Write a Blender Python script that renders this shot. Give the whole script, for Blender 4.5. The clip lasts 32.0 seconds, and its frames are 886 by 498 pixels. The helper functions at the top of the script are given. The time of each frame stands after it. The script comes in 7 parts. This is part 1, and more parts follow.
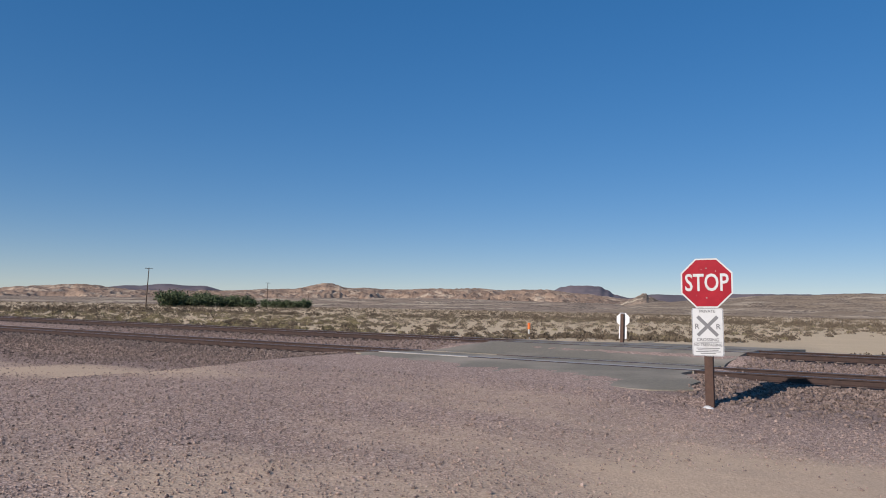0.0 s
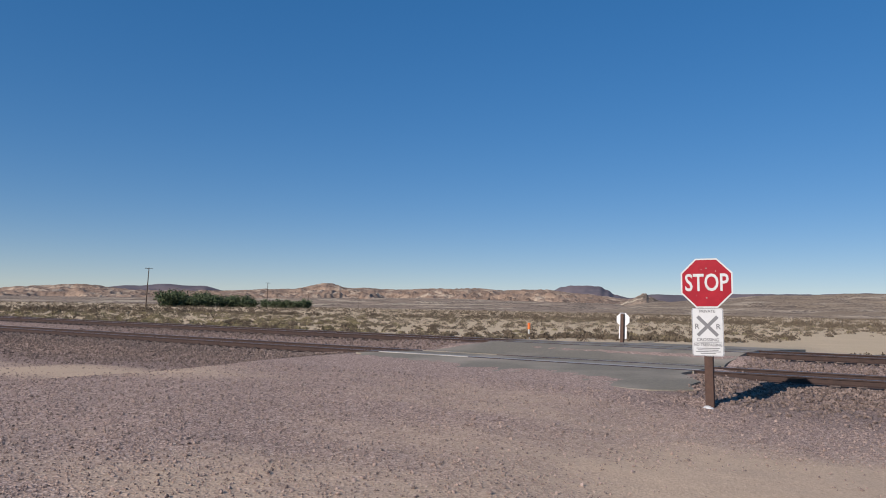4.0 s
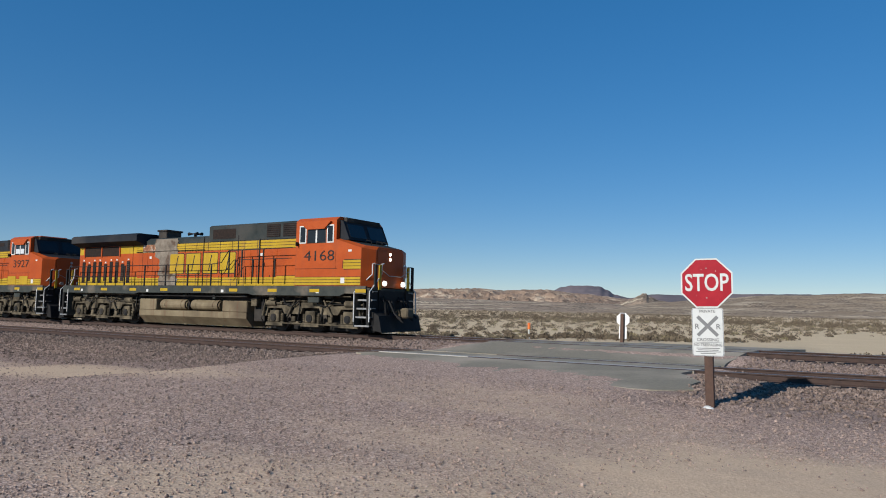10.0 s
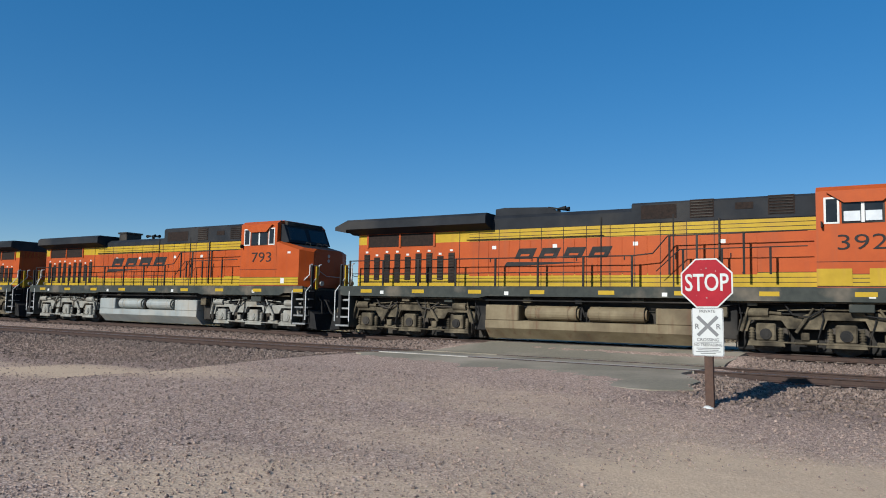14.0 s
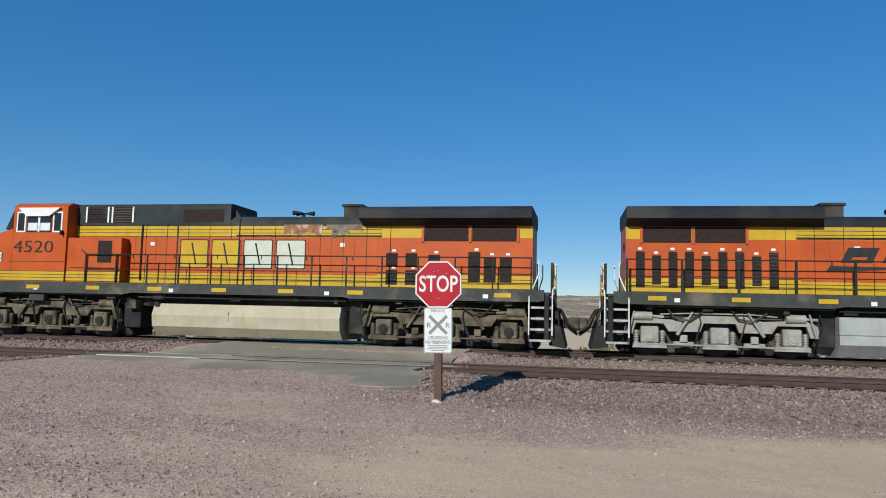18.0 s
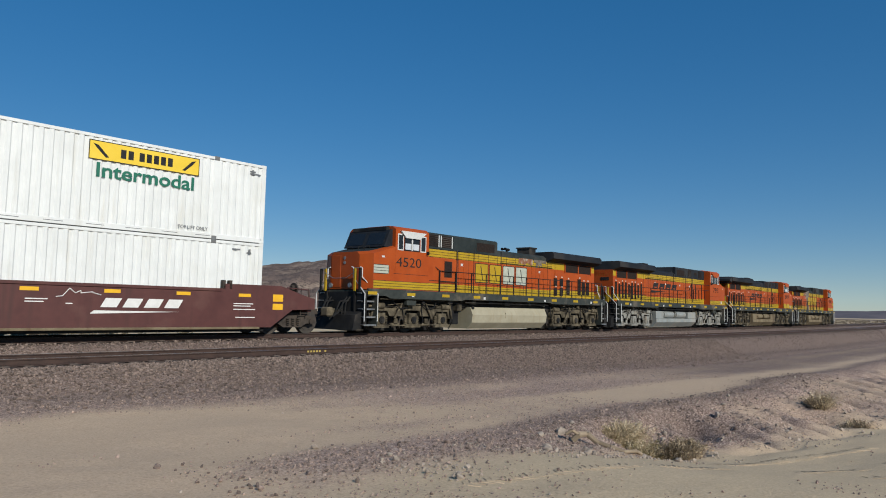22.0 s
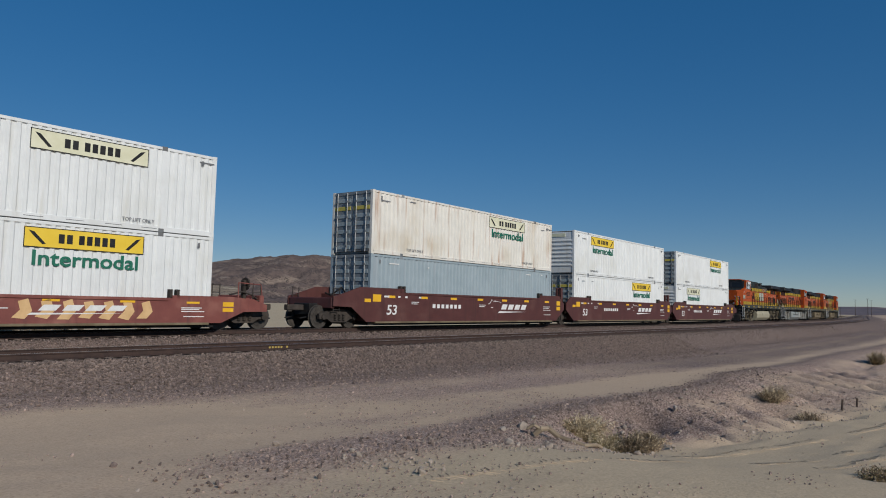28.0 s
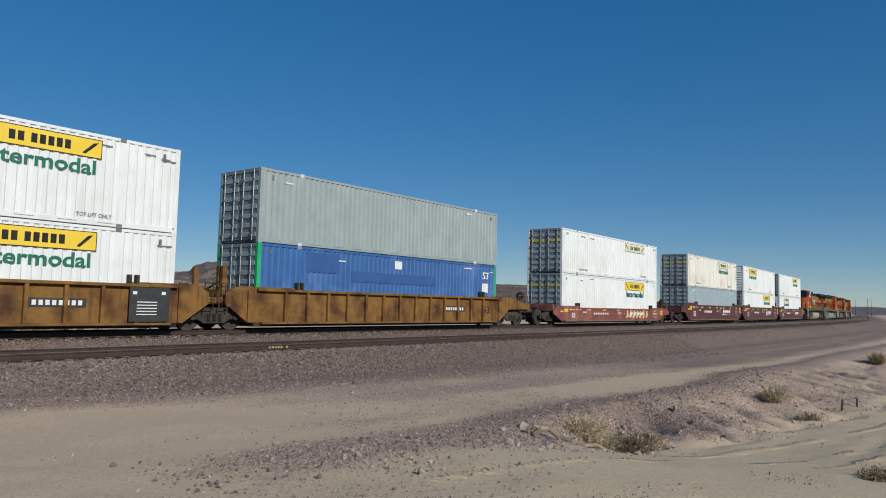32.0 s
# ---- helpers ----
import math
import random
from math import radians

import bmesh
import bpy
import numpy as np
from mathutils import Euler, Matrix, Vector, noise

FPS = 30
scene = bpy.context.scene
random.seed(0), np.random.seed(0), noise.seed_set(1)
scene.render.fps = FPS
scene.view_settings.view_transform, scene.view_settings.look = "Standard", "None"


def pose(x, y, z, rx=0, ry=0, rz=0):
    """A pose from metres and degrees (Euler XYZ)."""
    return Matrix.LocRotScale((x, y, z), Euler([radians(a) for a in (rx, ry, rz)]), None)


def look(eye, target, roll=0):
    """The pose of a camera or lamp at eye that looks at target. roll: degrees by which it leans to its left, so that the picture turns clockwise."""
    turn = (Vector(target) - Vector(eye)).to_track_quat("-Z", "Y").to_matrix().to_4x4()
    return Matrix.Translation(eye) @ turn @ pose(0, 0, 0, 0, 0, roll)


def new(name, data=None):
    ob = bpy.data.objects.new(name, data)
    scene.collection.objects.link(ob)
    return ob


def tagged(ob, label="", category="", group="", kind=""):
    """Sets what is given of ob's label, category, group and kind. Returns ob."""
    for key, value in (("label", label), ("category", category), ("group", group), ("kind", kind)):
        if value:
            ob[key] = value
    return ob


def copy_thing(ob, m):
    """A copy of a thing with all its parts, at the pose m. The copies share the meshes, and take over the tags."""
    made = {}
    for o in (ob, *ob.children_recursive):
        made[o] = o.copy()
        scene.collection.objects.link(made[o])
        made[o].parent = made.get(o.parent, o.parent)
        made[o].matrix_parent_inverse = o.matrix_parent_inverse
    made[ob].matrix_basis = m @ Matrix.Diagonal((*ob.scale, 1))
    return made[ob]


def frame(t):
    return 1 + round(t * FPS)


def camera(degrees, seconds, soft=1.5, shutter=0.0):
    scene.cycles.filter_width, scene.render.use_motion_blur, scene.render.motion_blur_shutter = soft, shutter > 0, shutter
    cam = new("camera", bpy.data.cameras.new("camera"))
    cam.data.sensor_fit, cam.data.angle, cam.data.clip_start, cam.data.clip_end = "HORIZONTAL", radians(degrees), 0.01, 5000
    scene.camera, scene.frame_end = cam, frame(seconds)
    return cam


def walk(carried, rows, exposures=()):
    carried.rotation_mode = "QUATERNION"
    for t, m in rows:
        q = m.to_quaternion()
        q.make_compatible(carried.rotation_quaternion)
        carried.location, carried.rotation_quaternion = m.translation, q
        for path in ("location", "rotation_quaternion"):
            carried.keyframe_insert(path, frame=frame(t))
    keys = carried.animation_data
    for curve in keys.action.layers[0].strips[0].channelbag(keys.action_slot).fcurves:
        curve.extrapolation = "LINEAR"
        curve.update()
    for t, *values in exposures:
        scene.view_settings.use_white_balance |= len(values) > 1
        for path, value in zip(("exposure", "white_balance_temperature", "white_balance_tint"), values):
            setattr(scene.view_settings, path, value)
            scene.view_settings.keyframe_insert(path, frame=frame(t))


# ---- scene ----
cam = camera(63.09, 32.0, soft=1.0)
EYE = (0.0, 0.0, 1.65)
walk(cam, [
    (0, look(EYE, (-9.984, 17.256, 3.254), 1.17)),
    (15.5, look(EYE, (-9.984, 17.256, 3.254), 1.17)),
    (17.5, look(EYE, (-5.020, 19.286, 3.341), 1.35)),
    (18, look(EYE, (-3.339, 19.642, 3.392), 1.35)),
    (18.5, look(EYE, (-1.113, 19.895, 3.364), 1.42)),
    (19, look(EYE, (1.695, 19.861, 3.284), 1.37)),
    (19.5, look(EYE, (5.548, 19.147, 3.261), 1.38)),
    (20, look(EYE, (10.042, 17.223, 3.235), 1.46)),
    (20.5, look(EYE, (12.905, 15.194, 3.262), 1.30)),
    (21, look(EYE, (13.748, 14.436, 3.269), 1.32)),
    (21.5, look(EYE, (14.498, 13.679, 3.287), 1.28)),
    (22, look(EYE, (15.005, 13.122, 3.275), 1.30)),
    (22.5, look(EYE, (15.258, 12.829, 3.270), 1.31)),
    (23, look(EYE, (15.426, 12.626, 3.265), 1.31)),
    (23.5, look(EYE, (15.597, 12.416, 3.257), 1.32)),
    (24, look(EYE, (15.727, 12.250, 3.261), 1.33)),
    (24.5, look(EYE, (15.690, 12.301, 3.229), 1.39)),
    (25, look(EYE, (15.659, 12.347, 3.177), 1.34)),
    (32, look(EYE, (15.659, 12.347, 3.177), 1.34)),
], exposures=[
    (0, -0.05, 6650, 18), (8.5, -0.05, 6650, 18), (10.8, 0.05, 6350, 7), (13, 0.09, 6300, 7), (20.3, 0.11, 6300, 7), (21.2, 0.0, 6350, 7), (22.5, -0.42, 6450, 8), (25, -0.65, 6350, 10), (27.5, -0.66, 6300, 10), (29, -0.62, 6300, 10), (31, -0.47, 6300, 8), (32, -0.34, 6300, 7)])

# ---- world and sun ----
SUN_AZ, SUN_EL = radians(14.5), radians(27.5)   # the way the light travels from +y towards +x, and its height
world = bpy.data.worlds.new("sky")
scene.world = world
world.use_nodes = True
wt = world.node_tree
sky = wt.nodes.new("ShaderNodeTexSky")
sky.sky_type = "NISHITA"
sky.sun_disc = False
sky.sun_elevation = SUN_EL
sky.sun_rotation = math.pi + SUN_AZ
sky.altitude = 900
sky.air_density = 0.85
sky.dust_density = 0.0
sky.ozone_density = 4.6
tone = wt.nodes.new("ShaderNodeHueSaturation")
tone.inputs["Saturation"].default_value = 1.69
soften = wt.nodes.new("ShaderNodeGamma")
soften.inputs["Gamma"].default_value = 0.55
tone.inputs["Hue"].default_value = 0.5055
wt.links.new(sky.outputs[0], soften.inputs["Color"])
wt.links.new(soften.outputs[0], tone.inputs["Color"])
wt.links.new(tone.outputs[0], wt.nodes["Background"].inputs[0])
wt.nodes["Background"].inputs[1].default_value = 0.205
sun = new("sun", bpy.data.lights.new("sun", "SUN"))
sun.data.energy, sun.data.angle, sun.data.color = 5.0, radians(0.53), (1.0, 0.945, 0.86)
sun.matrix_world = look((0, 0, 60), (60 * math.sin(SUN_AZ) * math.cos(SUN_EL), 60 * math.cos(SUN_AZ) * math.cos(SUN_EL), 60 - 60 * math.sin(SUN_EL)))

# ---- materials ----
def material(name, low, high, scale=4.0, rough=0.8, metal=0.0, bump=0.0, bscale=None, detail=6.0, stain=None, stain_scale=0.6,
             stain_at=(0.52, 0.7), vary=0.0, streak=None, spec=0.5):
    """A surface of two colours mixed by fine noise, with larger stains, upright streaks, relief and a little change from piece to piece."""
    m = bpy.data.materials.new(name)
    m.use_nodes = True
    nt = m.node_tree
    n, l = nt.nodes, nt.links
    b = n["Principled BSDF"]
    co = n.new("ShaderNodeTexCoord")
    fine = n.new("ShaderNodeTexNoise")
    fine.inputs["Scale"].default_value, fine.inputs["Detail"].default_value, fine.inputs["Roughness"].default_value = scale, detail, 0.65
    l.new(co.outputs["Object"], fine.inputs["Vector"])
    ramp = n.new("ShaderNodeValToRGB")
    ramp.color_ramp.elements[0].position, ramp.color_ramp.elements[1].position = 0.32, 0.68
    ramp.color_ramp.elements[0].color, ramp.color_ramp.elements[1].color = (*low, 1), (*high, 1)
    l.new(fine.outputs["Fac"], ramp.inputs["Fac"])
    col = ramp.outputs["Color"]

    def mix(fac, a, c, blend="MIX"):
        x = n.new("ShaderNodeMix")
        x.data_type, x.blend_type = "RGBA", blend
        l.new(fac, x.inputs["Factor"]) if hasattr(fac, "links") else None
        l.new(a, x.inputs["A"])
        if hasattr(c, "links"):
            l.new(c, x.inputs["B"])
        else:
            x.inputs["B"].default_value = (*c, 1)
        return x.outputs["Result"]

    def mask(sc, at, stretch=None):
        t = n.new("ShaderNodeTexNoise")
        t.inputs["Scale"].default_value, t.inputs["Detail"].default_value = sc, 8.0
        src = co.outputs["Object"]
        if stretch:
            mp = n.new("ShaderNodeMapping")
            mp.inputs["Scale"].default_value = stretch
            l.new(src, mp.inputs["Vector"])
            src = mp.outputs["Vector"]
        l.new(src, t.inputs["Vector"])
        r = n.new("ShaderNodeMapRange")
        r.inputs["From Min"].default_value, r.inputs["From Max"].default_value = at
        l.new(t.outputs["Fac"], r.inputs["Value"])
        return r.outputs["Result"]

    if stain:
        col = mix(mask(stain_scale, stain_at), col, stain)
    if streak:
        col = mix(mask(2.2, (0.56, 0.78), (2.0, 2.0, 0.16)), col, streak)
    if vary:
        info = n.new("ShaderNodeObjectInfo")
        isl = n.new("ShaderNodeNewGeometry")
        add = n.new("ShaderNodeMath")
        add.operation = "ADD"
        l.new(info.outputs["Random"], add.inputs[0])
        l.new(isl.outputs["Random Per Island"], add.inputs[1])
        fr = n.new("ShaderNodeMath")
        fr.operation = "FRACT"
        l.new(add.outputs[0], fr.inputs[0])
        r = n.new("ShaderNodeMapRange")
        r.inputs["To Min"].default_value, r.inputs["To Max"].default_value = 1 - vary, 1 + vary
        l.new(fr.outputs[0], r.inputs["Value"])
        hsv = n.new("ShaderNodeHueSaturation")
        l.new(col, hsv.inputs["Color"])
        l.new(r.outputs["Result"], hsv.inputs["Value"])
        col = hsv.outputs["Color"]
    l.new(col, b.inputs["Base Color"])
    b.inputs["Metallic"].default_value = metal
    b.inputs["Specular IOR Level"].default_value = spec
    rr = n.new("ShaderNodeMapRange")
    rr.inputs["To Min"].default_value, rr.inputs["To Max"].default_value = max(0.05, rough - 0.12), min(1.0, rough + 0.12)
    l.new(fine.outputs["Fac"], rr.inputs["Value"])
    l.new(rr.outputs["Result"], b.inputs["Roughness"])
    if bump:
        bt = n.new("ShaderNodeTexNoise")
        bt.inputs["Scale"].default_value, bt.inputs["Detail"].default_value = bscale or scale * 3, 6.0
        l.new(co.outputs["Object"], bt.inputs["Vector"])
        bp = n.new("ShaderNodeBump")
        bp.inputs["Strength"].default_value, bp.inputs["Distance"].default_value = min(1.0, bump), 0.02
        l.new(bt.outputs["Fac"], bp.inputs["Height"])
        l.new(bp.outputs["Normal"], b.inputs["Normal"])
    return m


def glass(name, tint):
    return material(name, tint, tuple(c * 1.4 for c in tint), 3, 0.14, spec=0.35)


def lamp_glow(name, colour, strength):
    m = bpy.data.materials.new(name)
    m.use_nodes = True
    b = m.node_tree.nodes["Principled BSDF"]
    b.inputs["Base Color"].default_value = (*colour, 1)
    b.inputs["Emission Color"].default_value = (*colour, 1)
    b.inputs["Emission Strength"].default_value = strength
    return m


ORANGE = material("loco_orange", (0.325, 0.056, 0.009), (0.395, 0.073, 0.0125), 1.5, 0.5, spec=0.2, bump=0.03, stain=(0.25, 0.048, 0.016), stain_scale=0.7, stain_at=(0.58, 0.9), streak=(0.28, 0.065, 0.022))
YELLOW = material("loco_yellow", (0.35, 0.225, 0.012), (0.45, 0.295, 0.02), 1.5, 0.5, spec=0.2, bump=0.03, stain=(0.40, 0.24, 0.03), stain_scale=0.8, stain_at=(0.56, 0.85), streak=(0.35, 0.2, 0.03))
DKGREEN = material("loco_roof_dark", (0.017, 0.023, 0.023), (0.034, 0.042, 0.042), 1.6, 0.75, spec=0.15, bump=0.05, stain=(0.06, 0.058, 0.052), stain_scale=0.5)
SILL = material("loco_sill", (0.024, 0.029, 0.027), (0.048, 0.053, 0.047), 3, 0.75, spec=0.25, bump=0.05, stain=(0.13, 0.11, 0.085), stain_scale=1.1)
BLACK = material("loco_black", (0.008, 0.008, 0.009), (0.022, 0.021, 0.020), 3, 0.7, spec=0.2, bump=0.06, stain=(0.07, 0.06, 0.05))
GRILLE = material("loco_grille", (0.012, 0.009, 0.008), (0.032, 0.021, 0.017), 9, 0.8, spec=0.15, bump=0.3, bscale=40)
TRUCK = material("truck_dust", (0.062, 0.052, 0.036), (0.178, 0.147, 0.10), 3.5, 0.9, spec=0.15, bump=0.25, stain=(0.022, 0.019, 0.015), stain_scale=1.6, stain_at=(0.45, 0.7))
SILVERTRUCK = material("truck_silver", (0.18, 0.176, 0.155), (0.31, 0.305, 0.275), 3.5, 0.7, metal=0.1, bump=0.2, stain=(0.2, 0.17, 0.13), stain_scale=1.6)
TANKDUST = material("tank_dust", (0.14, 0.11, 0.066), (0.225, 0.182, 0.116), 1.6, 0.75, spec=0.2, bump=0.08, stain=(0.10, 0.075, 0.048), streak=(0.12, 0.065, 0.04))
TANKPALE = material("tank_pale", (0.30, 0.27, 0.19), (0.38, 0.345, 0.255), 1.4, 0.7, spec=0.25, bump=0.06, stain=(0.36, 0.31, 0.22), streak=(0.3, 0.25, 0.16))
TANKSILVER = material("tank_silver", (0.24, 0.26, 0.25), (0.34, 0.36, 0.35), 1.6, 0.5, metal=0.2, bump=0.06, stain=(0.36, 0.34, 0.3), streak=(0.3, 0.26, 0.2))
WHITE = material("white_paint", (0.50, 0.50, 0.48), (0.62, 0.62, 0.60), 3, 0.5, bump=0.03)
NUMBER = material("number_paint", (0.012, 0.012, 0.014), (0.03, 0.03, 0.03), 5, 0.7, spec=0.2)
PATCH = material("worn_primer", (0.105, 0.085, 0.066), (0.24, 0.205, 0.165), 2.6, 0.85, spec=0.2, stain=(0.075, 0.045, 0.03), stain_scale=1.6, stain_at=(0.5, 0.62))
BURNT = material("burnt_paint", (0.13, 0.05, 0.025), (0.30, 0.13, 0.06), 5, 0.85, stain=(0.38, 0.33, 0.27), stain_scale=3.0, stain_at=(0.5, 0.62))
FADED = material("faded_letter", (0.34, 0.36, 0.3), (0.46, 0.47, 0.38), 3, 0.6)
STEEL = material("worn_steel", (0.2, 0.2, 0.2), (0.4, 0.4, 0.39), 4, 0.45, metal=0.7, bump=0.05)
GLASS = glass("cab_glass", (0.012, 0.014, 0.016))
PALEPANE = material("pane_sky_tone", (0.46, 0.49, 0.51), (0.58, 0.60, 0.62), 3, 0.3)
HEADLAMP = lamp_glow("headlamp", (1.0, 0.93, 0.78), 2.5)
RAILSIDE = material("rail_rust", (0.030, 0.016, 0.012), (0.062, 0.035, 0.026), 6, 0.8, bump=0.1, bscale=50)
RAILTOP = material("rail_top", (0.34, 0.33, 0.32), (0.46, 0.45, 0.43), 8, 0.3, metal=0.9)
PLATE = material("tie_plate", (0.09, 0.065, 0.052), (0.19, 0.15, 0.125), 9, 0.85, bump=0.2)
RAILPAINT = material("rail_paint", (0.34, 0.24, 0.05), (0.45, 0.33, 0.09), 12, 0.8)
TIE = material("wood_tie", (0.022, 0.014, 0.011), (0.060, 0.040, 0.031), 5, 0.9, bump=0.4, bscale=30, vary=0.25)
ASPHALT = material("asphalt", (0.155, 0.138, 0.102), (0.235, 0.208, 0.155), 14, 0.9, bump=0.35, bscale=90, stain=(0.36, 0.31, 0.24), stain_scale=0.45, stain_at=(0.45, 0.75))
CONCRETE = material("crossing_panel", (0.34, 0.32, 0.28), (0.46, 0.43, 0.38), 7, 0.9, bump=0.2, bscale=60, stain=(0.2, 0.18, 0.15))
STONE = material("ballast_stone", (0.10, 0.073, 0.06), (0.255, 0.19, 0.155), 9, 0.9, bump=0.3, bscale=60, vary=0.45)
WOODPOST = material("brown_post", (0.05, 0.026, 0.018), (0.10, 0.055, 0.038), 8, 0.8, bump=0.3, bscale=50)
POLEWOOD = material("pole_wood", (0.04, 0.028, 0.02), (0.08, 0.055, 0.04), 8, 0.9)
SIGNRED = material("sign_red", (0.27, 0.004, 0.014), (0.32, 0.006, 0.019), 2, 0.5, spec=0.2, stain=(0.33, 0.008, 0.018), stain_scale=4)
SIGNWHITE = material("sign_white", (0.50, 0.52, 0.51), (0.58, 0.59, 0.58), 3, 0.55, spec=0.2, stain=(0.44, 0.45, 0.42), stain_scale=3)
SIGNGREY = material("sign_grey", (0.12, 0.125, 0.13), (0.18, 0.18, 0.185), 4, 0.5)
SIGNBACK = material("sign_aluminium", (0.62, 0.63, 0.64), (0.72, 0.73, 0.74), 4, 0.5, metal=0.3)
MARKER = material("orange_marker", (0.75, 0.16, 0.03), (0.82, 0.2, 0.04), 4, 0.6)


# ---- mesh helpers ----
def box(bm, x0, x1, y0, y1, z0, z1, bevel=0.0):
    m = Matrix.Translation(((x0 + x1) / 2, (y0 + y1) / 2, (z0 + z1) / 2)) @ Matrix.Diagonal((x1 - x0, y1 - y0, z1 - z0, 1))
    g = bmesh.ops.create_cube(bm, size=1, matrix=m)
    if bevel:
        edges = list({e for v in g["verts"] for e in v.link_edges})
        bmesh.ops.bevel(bm, geom=edges, offset=bevel, segments=1, affect="EDGES")
    return g


def tube(bm, a, b, r0, r1=None, seg=10):
    a, b = Vector(a), Vector(b)
    m = Matrix.Translation((a + b) / 2) @ (b - a).to_track_quat("Z", "Y").to_matrix().to_4x4()
    return bmesh.ops.create_cone(bm, cap_ends=True, segments=seg, radius1=r0, radius2=r0 if r1 is None else r1, depth=(b - a).length, matrix=m)


def path_tube(bm, pts, r, seg=6):
    for a, b in zip(pts, pts[1:]):
        tube(bm, a, b, r, seg=seg)


def prism(bm, outline, y0, y1):
    """A side view, points of (x, z), drawn out from y0 to y1."""
    a = [bm.verts.new((x, y0, z)) for x, z in outline]
    b = [bm.verts.new((x, y1, z)) for x, z in outline]
    bm.faces.new(a)
    bm.faces.new(b[::-1])
    for i in range(len(a)):
        j = (i + 1) % len(a)
        bm.faces.new((a[j], a[i], b[i], b[j]))


def extrude_x(bm, outline, x0, x1):
    """A cross-section, points of (y, z), drawn out from x0 to x1."""
    a = [bm.verts.new((x0, y, z)) for y, z in outline]
    b = [bm.verts.new((x1, y, z)) for y, z in outline]
    bm.faces.new(a)
    bm.faces.new(b[::-1])
    for i in range(len(a)):
        j = (i + 1) % len(a)
        bm.faces.new((a[j], a[i], b[i], b[j]))


def finish(bm, name, material_, smooth=False):
    bmesh.ops.recalc_face_normals(bm, faces=bm.faces[:])
    me = bpy.data.meshes.new(name)
    bm.to_mesh(me)
    bm.free()
    for m in (material_ if isinstance(material_, (list, tuple)) else [material_]):
        me.materials.append(m)
    if smooth:
        for p in me.polygons:
            p.use_smooth = True
    return me


def part(name, bm, material_, parent, label="", smooth=False):
    ob = new(name, finish(bm, name, material_, smooth))
    ob.parent = parent
    if label:
        tagged(ob, label)
    return ob


def bx(name, mat_, parent, x0, x1, y0, y1, z0, z1, bevel=0.0, label=""):
    bm = bmesh.new()
    box(bm, x0, x1, y0, y1, z0, z1, bevel)
    return part(name, bm, mat_, parent, label)


def lettering(name, text, size, mat_, parent, at, facing=-1, width=0.0, label="", shear=0.0, weight=0.0, height_scale=1.0):
    """Words in the built-in font as a flat mesh: centred at a point, upright, read from -y (facing -1), +y (1)."""
    cu = bpy.data.curves.new(name, "FONT")
    cu.body, cu.size, cu.align_x, cu.align_y, cu.shear, cu.offset, cu.extrude = text, size, "CENTER", "CENTER", shear, weight, 0.004
    cu.resolution_u = 3
    tmp = new("tmp_text", cu)
    me = bpy.data.meshes.new_from_object(tmp)
    bpy.data.objects.remove(tmp)
    xs = [v.co.x for v in me.vertices]
    s = width / (max(xs) - min(xs)) if width and xs else 1.0
    for v in me.vertices:
        v.co.x *= s
        v.co.y *= height_scale
    me.materials.clear()
    me.materials.append(mat_)
    ob = new(name, me)
    ob.parent = parent
    ob.matrix_basis = pose(*at, 90, 0, 0 if facing < 0 else 180)
    if label:
        tagged(ob, label)
    return ob


def empty(name, label, category, group="", kind=""):
    return tagged(new(name), label, category, group, kind)

# ---- the lie of the land ----
FAR_Y, NEAR_Y = 23.65, 19.35          # track centres where the line is straight
FAR_RAIL, NEAR_RAIL = 0.52, 0.24      # heights of the rail tops
CURVE_AT, RADIUS, CURVE_END = 25.0, 1700.0, 260.0


def bend(s):
    """How far the line has swung away, and its heading, s metres along it."""
    if s < 0:
        u = min(-s, 14.0)
        return 0.0013 * u * u + 0.0364 * max(0.0, -s - 14.0), -0.0026 * u
    if s <= CURVE_AT:
        return 0.0, 0.0
    a = (min(s, CURVE_END) - CURVE_AT) / RADIUS
    d = RADIUS * (1 - math.cos(a))
    if s > CURVE_END:
        d += (s - CURVE_END) * math.tan(a)
    return d, a


def lerp(v, pts):
    """Smooth steps through (v, value) pairs."""
    if v <= pts[0][0]:
        return pts[0][1]
    for (a, p), (b, q) in zip(pts, pts[1:]):
        if v <= b:
            u = (v - a) / (b - a)
            u = u * u * (3 - 2 * u)
            return p + (q - p) * u
    return pts[-1][1]


ROAD_X = -8.6


def bank_foot(x):
    """Where the eroded bank meets the lower dirt track."""
    return lerp(x, [(8, 5.7), (12, 5.1), (17, 4.5), (27, 3.6), (60, 2.4)]) + 0.25 * noise.noise((x * 0.4, 0, 31))


def bank_crest(x):
    """The upper edge of the bank."""
    return lerp(x, [(8, 6.7), (12, 7.0), (20, 7.15), (30, 8.3), (60, 8.8)]) + 0.3 * noise.noise((x * 0.35, 0, 33))


